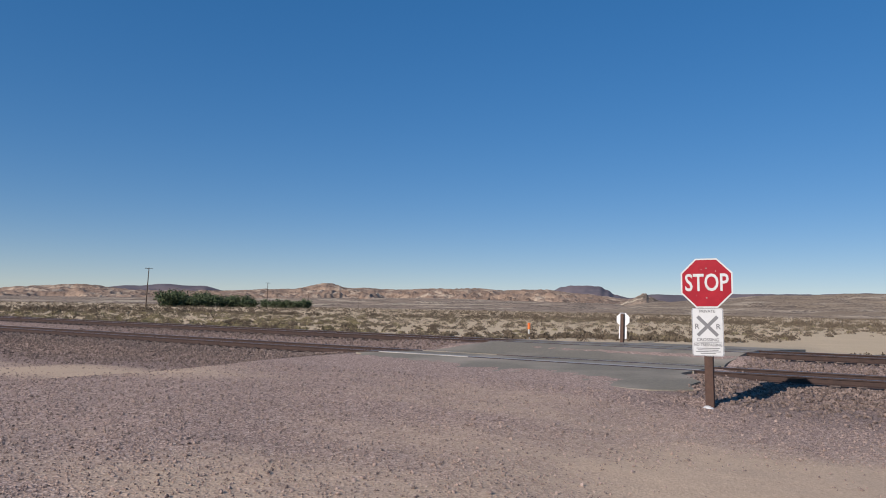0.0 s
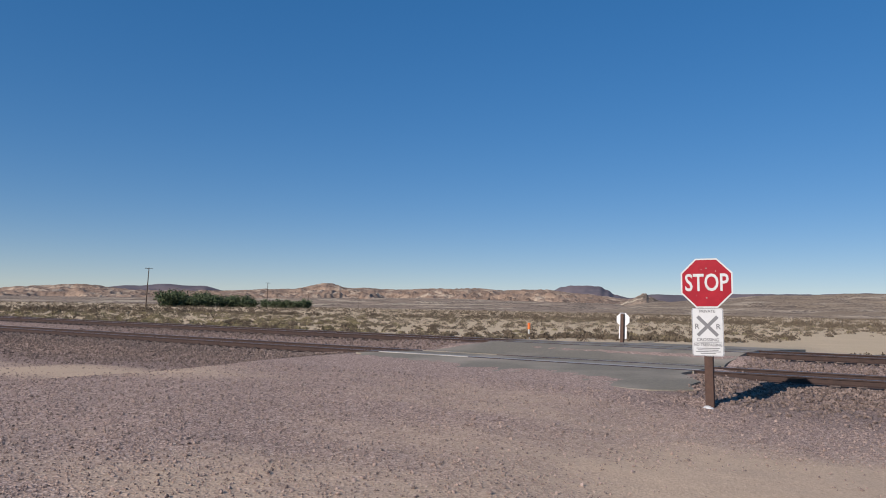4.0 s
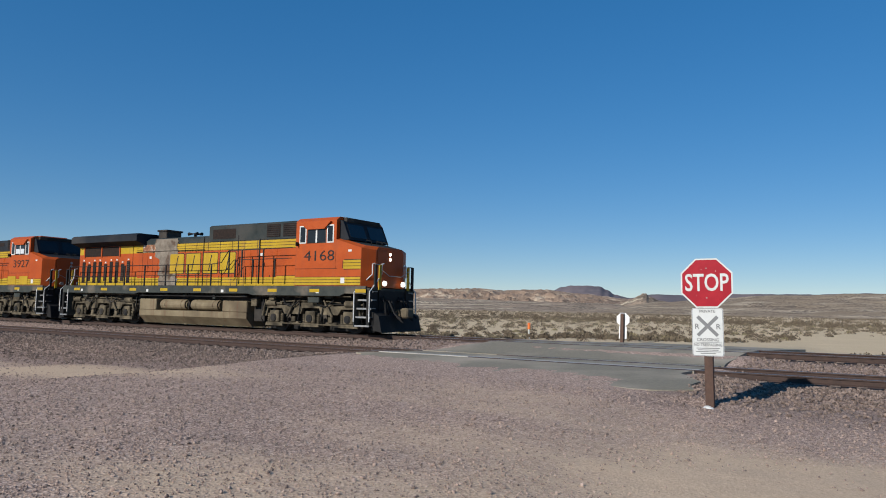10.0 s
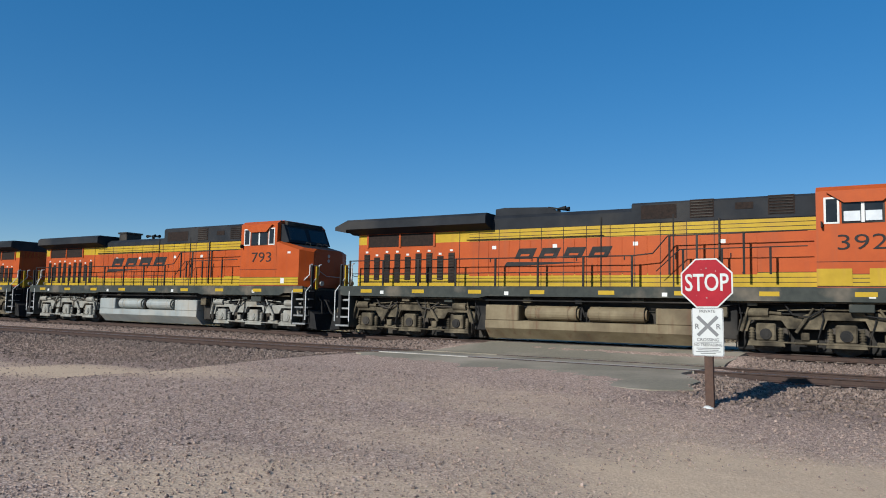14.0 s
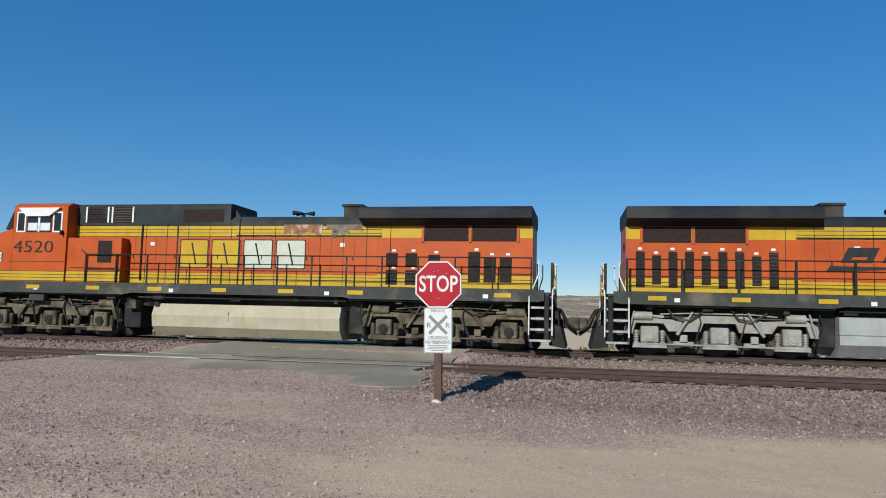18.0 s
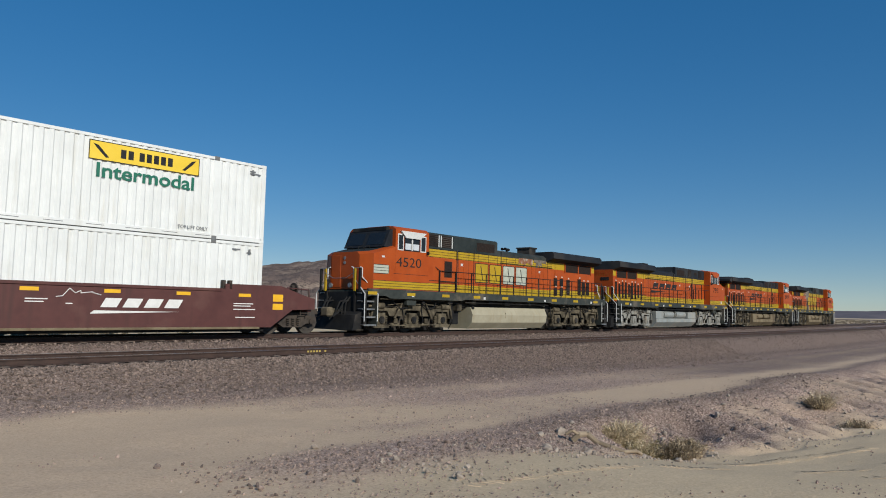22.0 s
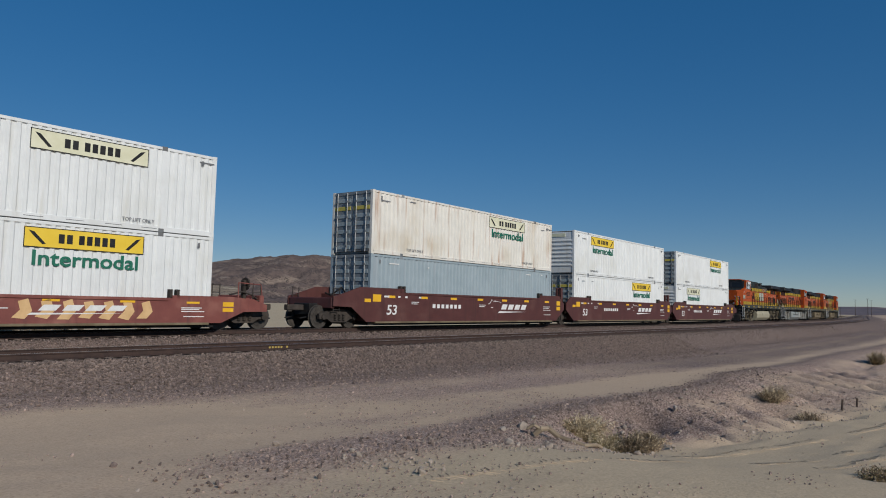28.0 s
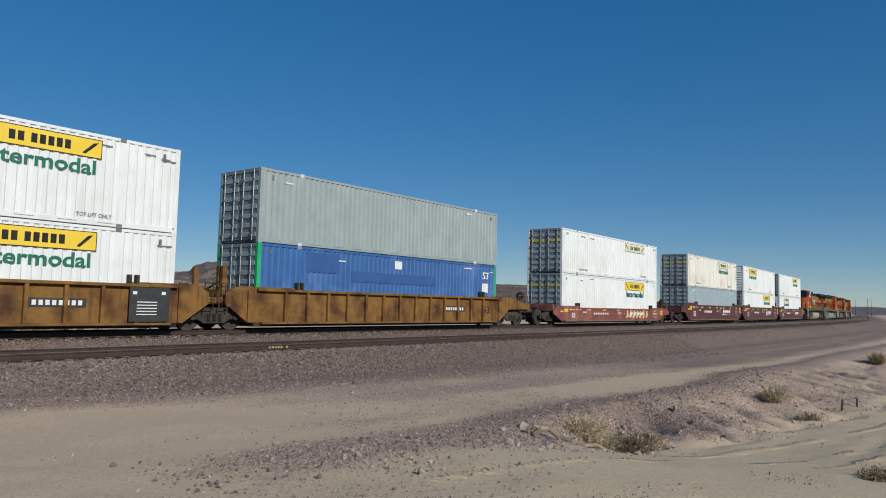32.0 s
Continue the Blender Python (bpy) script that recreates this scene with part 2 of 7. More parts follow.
def base_height(x, y):
    """The dirt before the tracks: highest at the crossing, falling away to both sides, with a wash at the right."""
    side = lerp(x, [(-70, -0.75), (-26, -0.55), (-18, -0.30), (-13, 0.0), (-4.6, 0.0), (-2.4, -0.15), (5, -0.32), (10, -0.46), (20, -0.60), (42, -0.95), (80, -1.1)])
    near = lerp(x, [(-70, -0.5), (-20, -0.25), (-6, 0.0), (2, 0.0), (6, -0.12), (12, -0.35), (25, -0.75), (60, -1.1)])
    h = lerp(y, [(1.0, near), (12.5, side)])
    road = lerp(abs(x - ROAD_X), [(4.5, 1.0), (8.5, 0.0)])
    h += road * lerp(y, [(5, 0.0), (17.5, 0.14)])
    wash = lerp(x, [(8, 0.0), (14, 1.0)]) * lerp(x, [(60, 1.0), (110, 0.3)])
    if wash > 0:
        toe, crest = bank_foot(x), bank_crest(x)
        u = max(0.0, min(1.0, (y - toe) / (crest - toe)))
        if y > toe:
            fall = 1 - u * u * (3 - 2 * u) * 0.6 - u * 0.4
        else:
            fall = math.exp(-((y - toe) / 4.4) ** 2)
        h -= 0.52 * wash * fall
        slope = math.sin(math.pi * u) if 0 < u < 1 else 0.0
        rill = 1 - abs(noise.noise((x * 0.62 - y * 0.28, y * 0.12, 8))) * 5.0
        small = 1 - abs(noise.noise((x * 1.7 - y * 0.5, y * 0.3, 18))) * 3.0
        h -= wash * slope * (0.46 * max(0.0, rill) + 0.20 * max(0.0, small))
        h += wash * slope * (0.09 * noise.noise((x * 2.0, y * 2.0, 6)) + 0.05 * noise.noise((x * 5, y * 5, 6)))
        h -= 0.10 * wash * math.exp(-((y - toe + 0.1) / 0.22) ** 2) * lerp(noise.noise((x * 0.5, 3, 3)), [(-0.3, 0), (0.1, 1)])
        h += 0.05 * wash * math.exp(-((y - crest - 0.25) / 0.45) ** 2)
        if y < toe:
            h += 0.035 * wash * noise.noise((x * 0.12, y * 2.6, 21)) + 0.015 * wash * noise.noise((x * 2.0, y * 2.0, 22))
    return h


def ground_height(x, y):
    dev = bend(x)[0]
    q = y - dev
    if q < 14.2:
        h = base_height(x, y)
    else:
        toe = base_height(x, 14.2 + dev)
        h = toe
    road = lerp(abs(x - ROAD_X), [(5.2, 1.0), (7.2, 0.0)])
    top = NEAR_RAIL - 0.20
    bank = lerp(q, [(14.2, 0.0), (15.0, 0.12), (17.6, 1.0)])
    if q >= 14.2:
        h = h + (top - h) * bank
    if q > 20.6:
        h = top + (FAR_RAIL - 0.20 - top) * lerp(q, [(20.7, 0.0), (22.3, 1.0)])
    if q > 25.3:
        h = lerp(q, [(25.3, FAR_RAIL - 0.2), (28, 0.02), (32, -0.25), (44, -0.35), (95, -0.25)])
    if road > 0 and q > 14.2:
        deck = lerp(q, [(14.2, 0.10), (18.0, NEAR_RAIL - 0.06), (20.5, NEAR_RAIL - 0.02), (22.2, FAR_RAIL - 0.06), (25.2, FAR_RAIL - 0.08), (34, 0.2), (52, -0.3)])
        h += (deck - 0.03 - h) * road
    if q > 28:
        r = math.hypot(x, y)
        h += 0.35 * noise.noise((x * 0.02, y * 0.02, 3)) * lerp(q, [(36, 0), (80, 1)])
        h += lerp(r, [(60, 0.0), (250, -0.1), (600, -0.6), (1400, -3.0)])
    if r_far(x, y) > 40 and q < 14:
        h += 0.5 * noise.noise((x * 0.02, y * 0.02, 7)) * min(1, (r_far(x, y) - 40) / 60)
    n = 0.035 * noise.noise((x * 0.45, y * 0.45, 1)) + 0.018 * noise.noise((x * 1.7, y * 1.7, 2))
    if 14.8 < q < 17.8:
        n += 0.03 * noise.noise((x * 4, y * 4, 5))
    if 17.8 <= q <= 25.4:
        n = 0.012 * noise.noise((x * 4, y * 4, 5))
    return h + n


def r_far(x, y):
    return math.hypot(x, y)


def steps(lo, hi, fine, far, grow=1.16):
    """Even steps from lo to hi, then wider and wider ones out to -far and far."""
    v = [lo + fine * i for i in range(int((hi - lo) / fine) + 1)]
    d, a = fine, v[-1]
    right, left = [], []
    while a < far:
        d *= grow
        a += d
        right.append(a)
    d, a = fine, v[0]
    while a > -far:
        d *= grow
        a -= d
        left.append(a)
    return left[::-1] + v + right


def ground_material():
    """Pale desert dirt, with the purple-brown stone of the track bed and its spill, and dry scrub colours far off."""
    m = bpy.data.materials.new("desert_ground")
    m.use_nodes = True
    n, l = m.node_tree.nodes, m.node_tree.links
    b = n["Principled BSDF"]
    b.inputs["Roughness"].default_value = 0.95
    b.inputs["Specular IOR Level"].default_value = 0.2
    co = n.new("ShaderNodeTexCoord")
    att = n.new("ShaderNodeVertexColor")
    att.layer_name = "cover"
    sep = n.new("ShaderNodeSeparateColor")
    l.new(att.outputs["Color"], sep.inputs["Color"])

    def tex(scale, detail=8, rough=0.6):
        t = n.new("ShaderNodeTexNoise")
        t.inputs["Scale"].default_value, t.inputs["Detail"].default_value, t.inputs["Roughness"].default_value = scale, detail, rough
        l.new(co.outputs["Object"], t.inputs["Vector"])
        return t.outputs["Fac"]

    def ramp(fac, *stops):
        r = n.new("ShaderNodeValToRGB")
        while len(r.color_ramp.elements) < len(stops):
            r.color_ramp.elements.new(0.5)
        for e, (p, c) in zip(r.color_ramp.elements, stops):
            e.position, e.color = p, (*c, 1)
        l.new(fac, r.inputs["Fac"])
        return r.outputs["Color"]

    def mix(fac, a, c):
        x = n.new("ShaderNodeMix")
        x.data_type = "RGBA"
        l.new(fac, x.inputs["Factor"]); l.new(a, x.inputs["A"]); l.new(c, x.inputs["B"])
        return x.outputs["Result"]

    def math_(op, a, c):
        x = n.new("ShaderNodeMath")
        x.operation, x.use_clamp = op, True
        for i, v in enumerate((a, c)):
            if hasattr(v, "links"):
                l.new(v, x.inputs[i])
            else:
                x.inputs[i].default_value = v
        return x.outputs[0]

    fine, mid, big = tex(26), tex(3.2), tex(0.35)
    dirt = mix(mid, ramp(fine, (0.3, (0.42, 0.302, 0.20)), (0.7, (0.56, 0.412, 0.285))), ramp(fine, (0.3, (0.50, 0.368, 0.25)), (0.7, (0.63, 0.48, 0.34))))
    vor = n.new("ShaderNodeTexVoronoi")
    vor.inputs["Scale"].default_value = 34
    l.new(co.outputs["Object"], vor.inputs["Vector"])
    gsep = n.new("ShaderNodeSeparateColor")
    l.new(vor.outputs["Color"], gsep.inputs["Color"])
    gravel = ramp(gsep.outputs[0], (0.0, (0.17, 0.116, 0.094)), (0.45, (0.36, 0.258, 0.205)), (0.8, (0.48, 0.352, 0.285)), (1.0, (0.62, 0.48, 0.395)))
    sand = mix(big, ramp(fine, (0.3, (0.57, 0.44, 0.275)), (0.7, (0.72, 0.575, 0.375))), ramp(fine, (0.3, (0.44, 0.335, 0.21)), (0.7, (0.55, 0.43, 0.28))))
    patch = n.new("ShaderNodeMapRange")
    patch.inputs["From Min"].default_value, patch.inputs["From Max"].default_value = -0.22, 0.22
    sub = n.new("ShaderNodeMath")
    sub.operation = "SUBTRACT"
    mixed = n.new("ShaderNodeMath")
    mixed.operation = "ADD"
    half = n.new("ShaderNodeMath")
    half.operation = "MULTIPLY"
    half.inputs[1].default_value = 0.5
    l.new(mid, half.inputs[0])
    quarter = n.new("ShaderNodeMath")
    quarter.operation = "MULTIPLY"
    quarter.inputs[1].default_value = 0.5
    l.new(fine, quarter.inputs[0])
    l.new(half.outputs[0], mixed.inputs[0]); l.new(quarter.outputs[0], mixed.inputs[1])
    l.new(sep.outputs[0], sub.inputs[0]); l.new(mixed.outputs[0], sub.inputs[1])
    l.new(sub.outputs[0], patch.inputs["Value"])
    col = mix(patch.outputs["Result"], dirt, gravel)
    col = mix(sep.outputs[1], col, sand)
    col = mix(sep.outputs[2], col, ramp(gsep.outputs[0], (0.0, (0.035, 0.027, 0.024)), (0.7, (0.09, 0.066, 0.058)), (1.0, (0.17, 0.128, 0.113))))
    speck = n.new("ShaderNodeTexVoronoi")
    speck.inputs["Scale"].default_value = 48
    l.new(co.outputs["Object"], speck.inputs["Vector"])
    ssep = n.new("ShaderNodeSeparateColor")
    l.new(speck.outputs["Color"], ssep.inputs["Color"])
    grain = ramp(ssep.outputs[1], (0.0, (0.62, 0.60, 0.60)), (0.25, (0.9, 0.9, 0.9)), (0.8, (1.02, 1.02, 1.02)), (1.0, (1.12, 1.12, 1.1)))
    times = n.new("ShaderNodeMix")
    times.data_type, times.blend_type = "RGBA", "MULTIPLY"
    l.new(math_("ADD", math_("MULTIPLY", patch.outputs["Result"], 0.55), 0.4), times.inputs["Factor"])
    l.new(col, times.inputs["A"])
    l.new(grain, times.inputs["B"])
    col = times.outputs["Result"]
    l.new(col, b.inputs["Base Color"])
    bump = n.new("ShaderNodeBump")
    bump.inputs["Strength"].default_value, bump.inputs["Distance"].default_value = 0.6, 0.03
    coarse = tex(7.0, 5)
    hmix = math_("ADD", math_("MULTIPLY", vor.outputs["Distance"], sep.outputs[0]), math_("ADD", math_("MULTIPLY", fine, 0.35), math_("MULTIPLY", coarse, 0.5)))
    l.new(hmix, bump.inputs["Height"])
    l.new(bump.outputs["Normal"], b.inputs["Normal"])
    return m


def spot(x, y, cx, cy, rx, ry):
    """1 inside a soft oval patch, 0 outside."""
    return lerp(math.hypot((x - cx) / rx, (y - cy) / ry), [(0.45, 1.0), (1.15, 0.0)])


def cover(x, y):
    """How much of the ground is loose purple stone, how much is far sand, and how much is darkened: oiled track bed,
    dark stone, and shade painted beyond the far rails.
    """
    dev = bend(x)[0]
    q = y - dev
    streak = noise.noise((x * 0.16 + y * 0.05, y * 0.95, 4))
    if q < 14.6:
        g = 0.33 + 0.30 * streak + 0.12 * noise.noise((x * 0.5, y * 0.5, 14))
        g += 0.34 * spot(x, y, -5, 14.2, 10.5, 4.2) + 0.24 * spot(x, y, -13, 8.0, 11, 4.0) + 0.18 * spot(x, y, 1.5, 12.6, 4.0, 2.0)
        east = lerp(x, [(5, 0), (9, 1)])
        if x > 3:
            toe, crest = bank_foot(x), bank_crest(x)
            far_side = lerp(x, [(17, 1), (30, 0.6)])
            g += 0.5 * math.exp(-((y - crest - 0.2) / 0.65) ** 2) * lerp(x, [(3, 0), (7, 1)]) * far_side
            g += 0.75 * spot(x, y, 15.7, 6.3, 1.7, 1.5)
            g += 0.22 * east * lerp(y, [(toe + 0.2, 0), (toe + 0.9, 1)]) * lerp(y, [(crest, 1), (crest + 0.5, 0)])
            g -= 0.22 * east * lerp(y, [(toe - 0.4, 1), (toe + 0.3, 0)])
            g -= 0.6 * lerp(x, [(15, 0), (21, 1)]) * lerp(x, [(30, 1), (44, 0.1)]) * lerp(y, [(crest + 0.5, 0), (crest + 0.9, 1)]) * lerp(q, [(9.4, 1), (10.6, 0)])
        g += 0.36 * math.exp(-((q - 11.6) / 1.6) ** 2) * lerp(x, [(8, 0), (13, 1)])
        g -= 0.34 * spot(x, y, 5.2, 10.8, 5.0, 2.6) + 0.24 * spot(x, y, 0.8, 7.9, 5.5, 2.3) + 0.22 * spot(x, y, -19, 11.6, 9, 2.2)
        g += 0.14 * lerp(x, [(-9, 1), (-5, 0)]) + 0.16 * lerp(x, [(-3, 1), (3, 0)]) * lerp(y, [(9, 1), (12, 0)])
        g = max(0.02, min(0.92, g))
        g = lerp(q, [(12.9, g), (14.4, 0.95)])
    else:
        g = lerp(q, [(25.5, 1.0), (28, 0.2)])
    s = lerp(q, [(26.5, 0.0), (29, 1.0)])
    if x > 2 and y < 8:
        s = max(s, 0.75 * lerp(x, [(2, 0), (7, 1)]) * lerp(y, [(bank_foot(x) - 0.5, 1), (bank_foot(x) + 0.4, 0)]))
    # From 24.0 to 28.6 the train's shade is painted into the ground colour.
    darkened = max(lerp(abs(q - FAR_Y), [(1.0, 0.92), (1.75, 0.0)]), 0.85 * lerp(q, [(24.0, 0.0), (24.6, 1.0)]) * lerp(q, [(27.6, 1.0), (28.6, 0.0)]), 0.8 * lerp(abs(q - NEAR_Y), [(0.75, 1.0), (1.3, 0.0)]))
    bed = lerp(q, [(12.4, 0.0), (15.2, 0.42)]) * lerp(q, [(22.4, 1.0), (23.0, 0.0)]) * lerp(x, [(4, 1.0), (14, 1.5)])
    darkened = max(darkened, bed)
    if x > 8 and q < 16:
        crest = bank_crest(x)
        darkened = max(darkened, 0.42 * lerp(x, [(20, 0.0), (34, 1.0)]) * lerp(q, [(9.6, 0.0), (11.2, 1.0)]))
        darkened = max(darkened, 0.45 * math.exp(-((y - crest - 0.1) / 0.6) ** 2) * lerp(x, [(8, 0), (11, 1)]), 0.5 * spot(x, y, 15.7, 6.3, 1.7, 1.5))
    if left(q) - 0.4 < x < right(q) + 0.4:
        darkened = 0.0
    return g, s, darkened


def left(y):
    return -13.2 + 0.46 * (y - 18.4)


def right(y):
    return -3.55 + 0.14 * (y - 18.4)


GROUND_MAT = ground_material()
gx, gy = steps(-30, 40, 0.17, 4700, 1.15), steps(-1, 29, 0.17, 4700, 1.15)
gverts = [(x, y, ground_height(x, y)) for y in gy for x in gx]
W = len(gx)
gfaces = [(j * W + i, j * W + i + 1, (j + 1) * W + i + 1, (j + 1) * W + i) for j in range(len(gy) - 1) for i in range(W - 1)]
gme = bpy.data.meshes.new("ground")
gme.from_pydata(gverts, [], gfaces)
layer = gme.color_attributes.new("cover", "FLOAT_COLOR", "POINT")
layer.data.foreach_set("color", [c for x, y, _ in gverts for c in (*cover(x, y), 1.0)])
gme.materials.append(GROUND_MAT)
for p_ in gme.polygons:
    p_.use_smooth = True
ground = tagged(new("ground", gme), "pale desert dirt with spilled purple-brown track stone", "ground", kind="structure")


# ---- the two tracks ----
def on_line(s, off, z):
    """A place beside the line: s metres along, off metres from its straight axis at y = 0."""
    d, a = bend(s)
    if s < 0:
        return Vector((s, off + d, z))
    return Vector((s - off * math.sin(a), off * math.cos(a) + d, z))


RAIL_OUTLINE = [(-0.07, -0.17), (0.07, -0.17), (0.07, -0.158), (0.012, -0.13), (0.012, -0.045), (0.036, -0.035), (0.036, -0.004), (0.028, 0.0),
                (-0.028, 0.0), (-0.036, -0.004), (-0.036, -0.035), (-0.012, -0.045), (-0.012, -0.13), (-0.07, -0.158)]
STATIONS = [-900, -500, -300, -200, -150, -100] + list(range(-60, 300, 6)) + [320, 360, 420, 500, 650, 900]


def rail(parent, off, z):
    bm = bmesh.new()
    rings = []
    for s in STATIONS:
        rings.append([bm.verts.new(on_line(s, off + a, z + b)) for a, b in RAIL_OUTLINE])
    k = len(RAIL_OUTLINE)
    for r0, r1 in zip(rings, rings[1:]):
        for i in range(k):
            f = bm.faces.new((r0[i], r0[(i + 1) % k], r1[(i + 1) % k], r1[i]))
            f.material_index = 1 if i in (7, 8) else 0
    return part("rail", bm, [RAILSIDE, RAILTOP], parent)


def tie_mesh():
    bm = bmesh.new()
    box(bm, -0.115, 0.115, -1.3, 1.3, -0.36, -0.172, 0.008)
    for y in (-0.7175, 0.7175):
        old = set(bm.faces)
        box(bm, -0.10, 0.10, y - 0.2, y + 0.2, -0.174, -0.158)
        for f in set(bm.faces) - old:
            f.material_index = 1
        for dx in (-0.05, 0.05):
            for dy in (-0.1, 0.1):
                box(bm, dx - 0.014, dx + 0.014, y + dy - 0.014, y + dy + 0.014, -0.165, -0.13)
    return finish(bm, "tie", [TIE, PLATE])


def track(name, off, z, label, near_parts):
    t = empty(name, label, "railway track", "main line tracks", "structure")
    rail(t, off - 0.7525, z)
    rail(t, off + 0.7525, z)
    me = tie_mesh()
    far = bmesh.new()
    for i in range(-160, 330):
        s = i * 0.5 + random.uniform(-0.02, 0.02)
        if ROAD_X - 5.3 < s < ROAD_X + 5.3:
            continue
        d, a = bend(s)
        m = Matrix.Translation(on_line(s, off, z + random.uniform(-0.012, 0.004))) @ Matrix.Rotation(a + random.uniform(-0.012, 0.012), 4, "Z")
        if near_parts[0] <= i < near_parts[1]:
            o = new("tie", me)
            o.parent = t
            o.matrix_basis = m
        else:
            old = len(far.verts)
            far.from_mesh(me)
            far.verts.ensure_lookup_table()
            bmesh.ops.transform(far, matrix=m, verts=far.verts[old:])
    tagged(part("ties", far, [TIE, PLATE], t), kind="stuff")
    return t


near_track = track("track_near", NEAR_Y, NEAR_RAIL, "rusty near track on dark wooden ties", (-50, 90))
far_track = track("track_far", FAR_Y, FAR_RAIL, "far track with worn rails on dark wooden ties", (-50, 70))

for k in range(7):
    if k != 5:
        x = 14.76 + 0.117 * k
        bx("paint_mark", RAILPAINT, near_track, x, x + 0.073, NEAR_Y - 0.7525 - 0.0145, NEAR_Y - 0.7525 - 0.0122, NEAR_RAIL - 0.115, NEAR_RAIL - 0.055)

# ---- the crossing ----
crossing = empty("road", "grey asphalt level crossing with pale concrete panels", "road", kind="structure")


def slab(name, mat_, quad, z0, z1, thick=0.14, ragged=0.0, n=24, rows=6):
    """A strip of paving between four corners (near left, near right, far right, far left), with an uneven outline."""
    a, b, c, d = (Vector((x, y, 0)) for x, y in quad)
    bm = bmesh.new()
    top = []
    for j in range(rows + 1):
        v = j / rows
        line = []
        for i in range(n + 1):
            u = i / n
            p = a.lerp(b, u).lerp(d.lerp(c, u), v)
            if i in (0, n):
                p.x += ragged * noise.noise((u * 9, v * 5, a.x))
            if j == 0:
                p.y += ragged * noise.noise((u * 8, a.y, 4))
            p.z = z0 + (z1 - z0) * v + 0.008 * noise.noise((p.x, p.y, 9))
            line.append(bm.verts.new(p))
        top.append(line)
    low = [[bm.verts.new(p.co - Vector((0, 0, thick))) for p in r] for r in top]
    for r, q in zip(top, top[1:]):
        for i in range(n):
            bm.faces.new((r[i], r[i + 1], q[i + 1], q[i]))
    for i in range(n):
        bm.faces.new((low[0][i], low[0][i + 1], top[0][i + 1], top[0][i]))
        bm.faces.new((top[-1][i], top[-1][i + 1], low[-1][i + 1], low[-1][i]))
    for k in (0, n):
        for j in range(rows):
            bm.faces.new((top[j][k], top[j + 1][k], low[j + 1][k], low[j][k]))
    return part(name, bm, mat_, crossing)


def strip(name, mat_, y0, y1, z0, z1, **kw):
    return slab(name, mat_, ((left(y0), y0), (right(y0), y0), (right(y1), y1), (left(y1), y1)), z0, z1, **kw)


slab("approach", ASPHALT, ((-13.4, 17.3), (-3.3, 14.7), (right(18.43), 18.43), (left(18.43), 18.43)), 0.075, NEAR_RAIL - 0.012, ragged=0.7)
for u0, u1 in ((0.0, 0.495), (0.505, 1.0)):
    for y0, y1, z in ((18.44, 18.52, NEAR_RAIL - 0.014), (18.70, 18.98, NEAR_RAIL - 0.004), (18.99, 19.98, NEAR_RAIL - 0.008), (20.2, 20.56, NEAR_RAIL), (23.02, 24.28, FAR_RAIL - 0.008)):
        quad = [(left(y) + (right(y) - left(y)) * u, y) for u, y in ((u0, y0), (u1, y0), (u1, y1), (u0, y1))]
        slab("panel", CONCRETE if y0 == 18.70 else ASPHALT, quad, z, z, n=4, rows=2)
strip("middle", ASPHALT, 20.57, 22.78, NEAR_RAIL - 0.01, FAR_RAIL - 0.012, ragged=0.2)
strip("departure", ASPHALT, 24.5, 31.0, FAR_RAIL - 0.012, FAR_RAIL - 0.2, ragged=0.3)


# ---- the stop sign ----
def octagon(bm, across, y0, y1, cx=0.0, cz=0.0):
    r = across / 2 / math.cos(math.pi / 8)
    pts = [(cx + r * math.cos(math.pi / 8 + i * math.pi / 4), cz + r * math.sin(math.pi / 8 + i * math.pi / 4)) for i in range(8)]
    prism(bm, pts, y0, y1)


def rounded(bm, w, h, y0, y1, cx, cz, r=0.04):
    pts = []
    for qx, qz, a0 in ((1, 1, 0), (-1, 1, 90), (-1, -1, 180), (1, -1, 270)):
        for a in (0, 30, 60, 90):
            t = radians(a0 + a)
            pts.append((cx + qx * (w / 2 - r) + r * math.cos(t), cz + qz * (h / 2 - r) + r * math.sin(t)))
    prism(bm, pts, y0, y1)


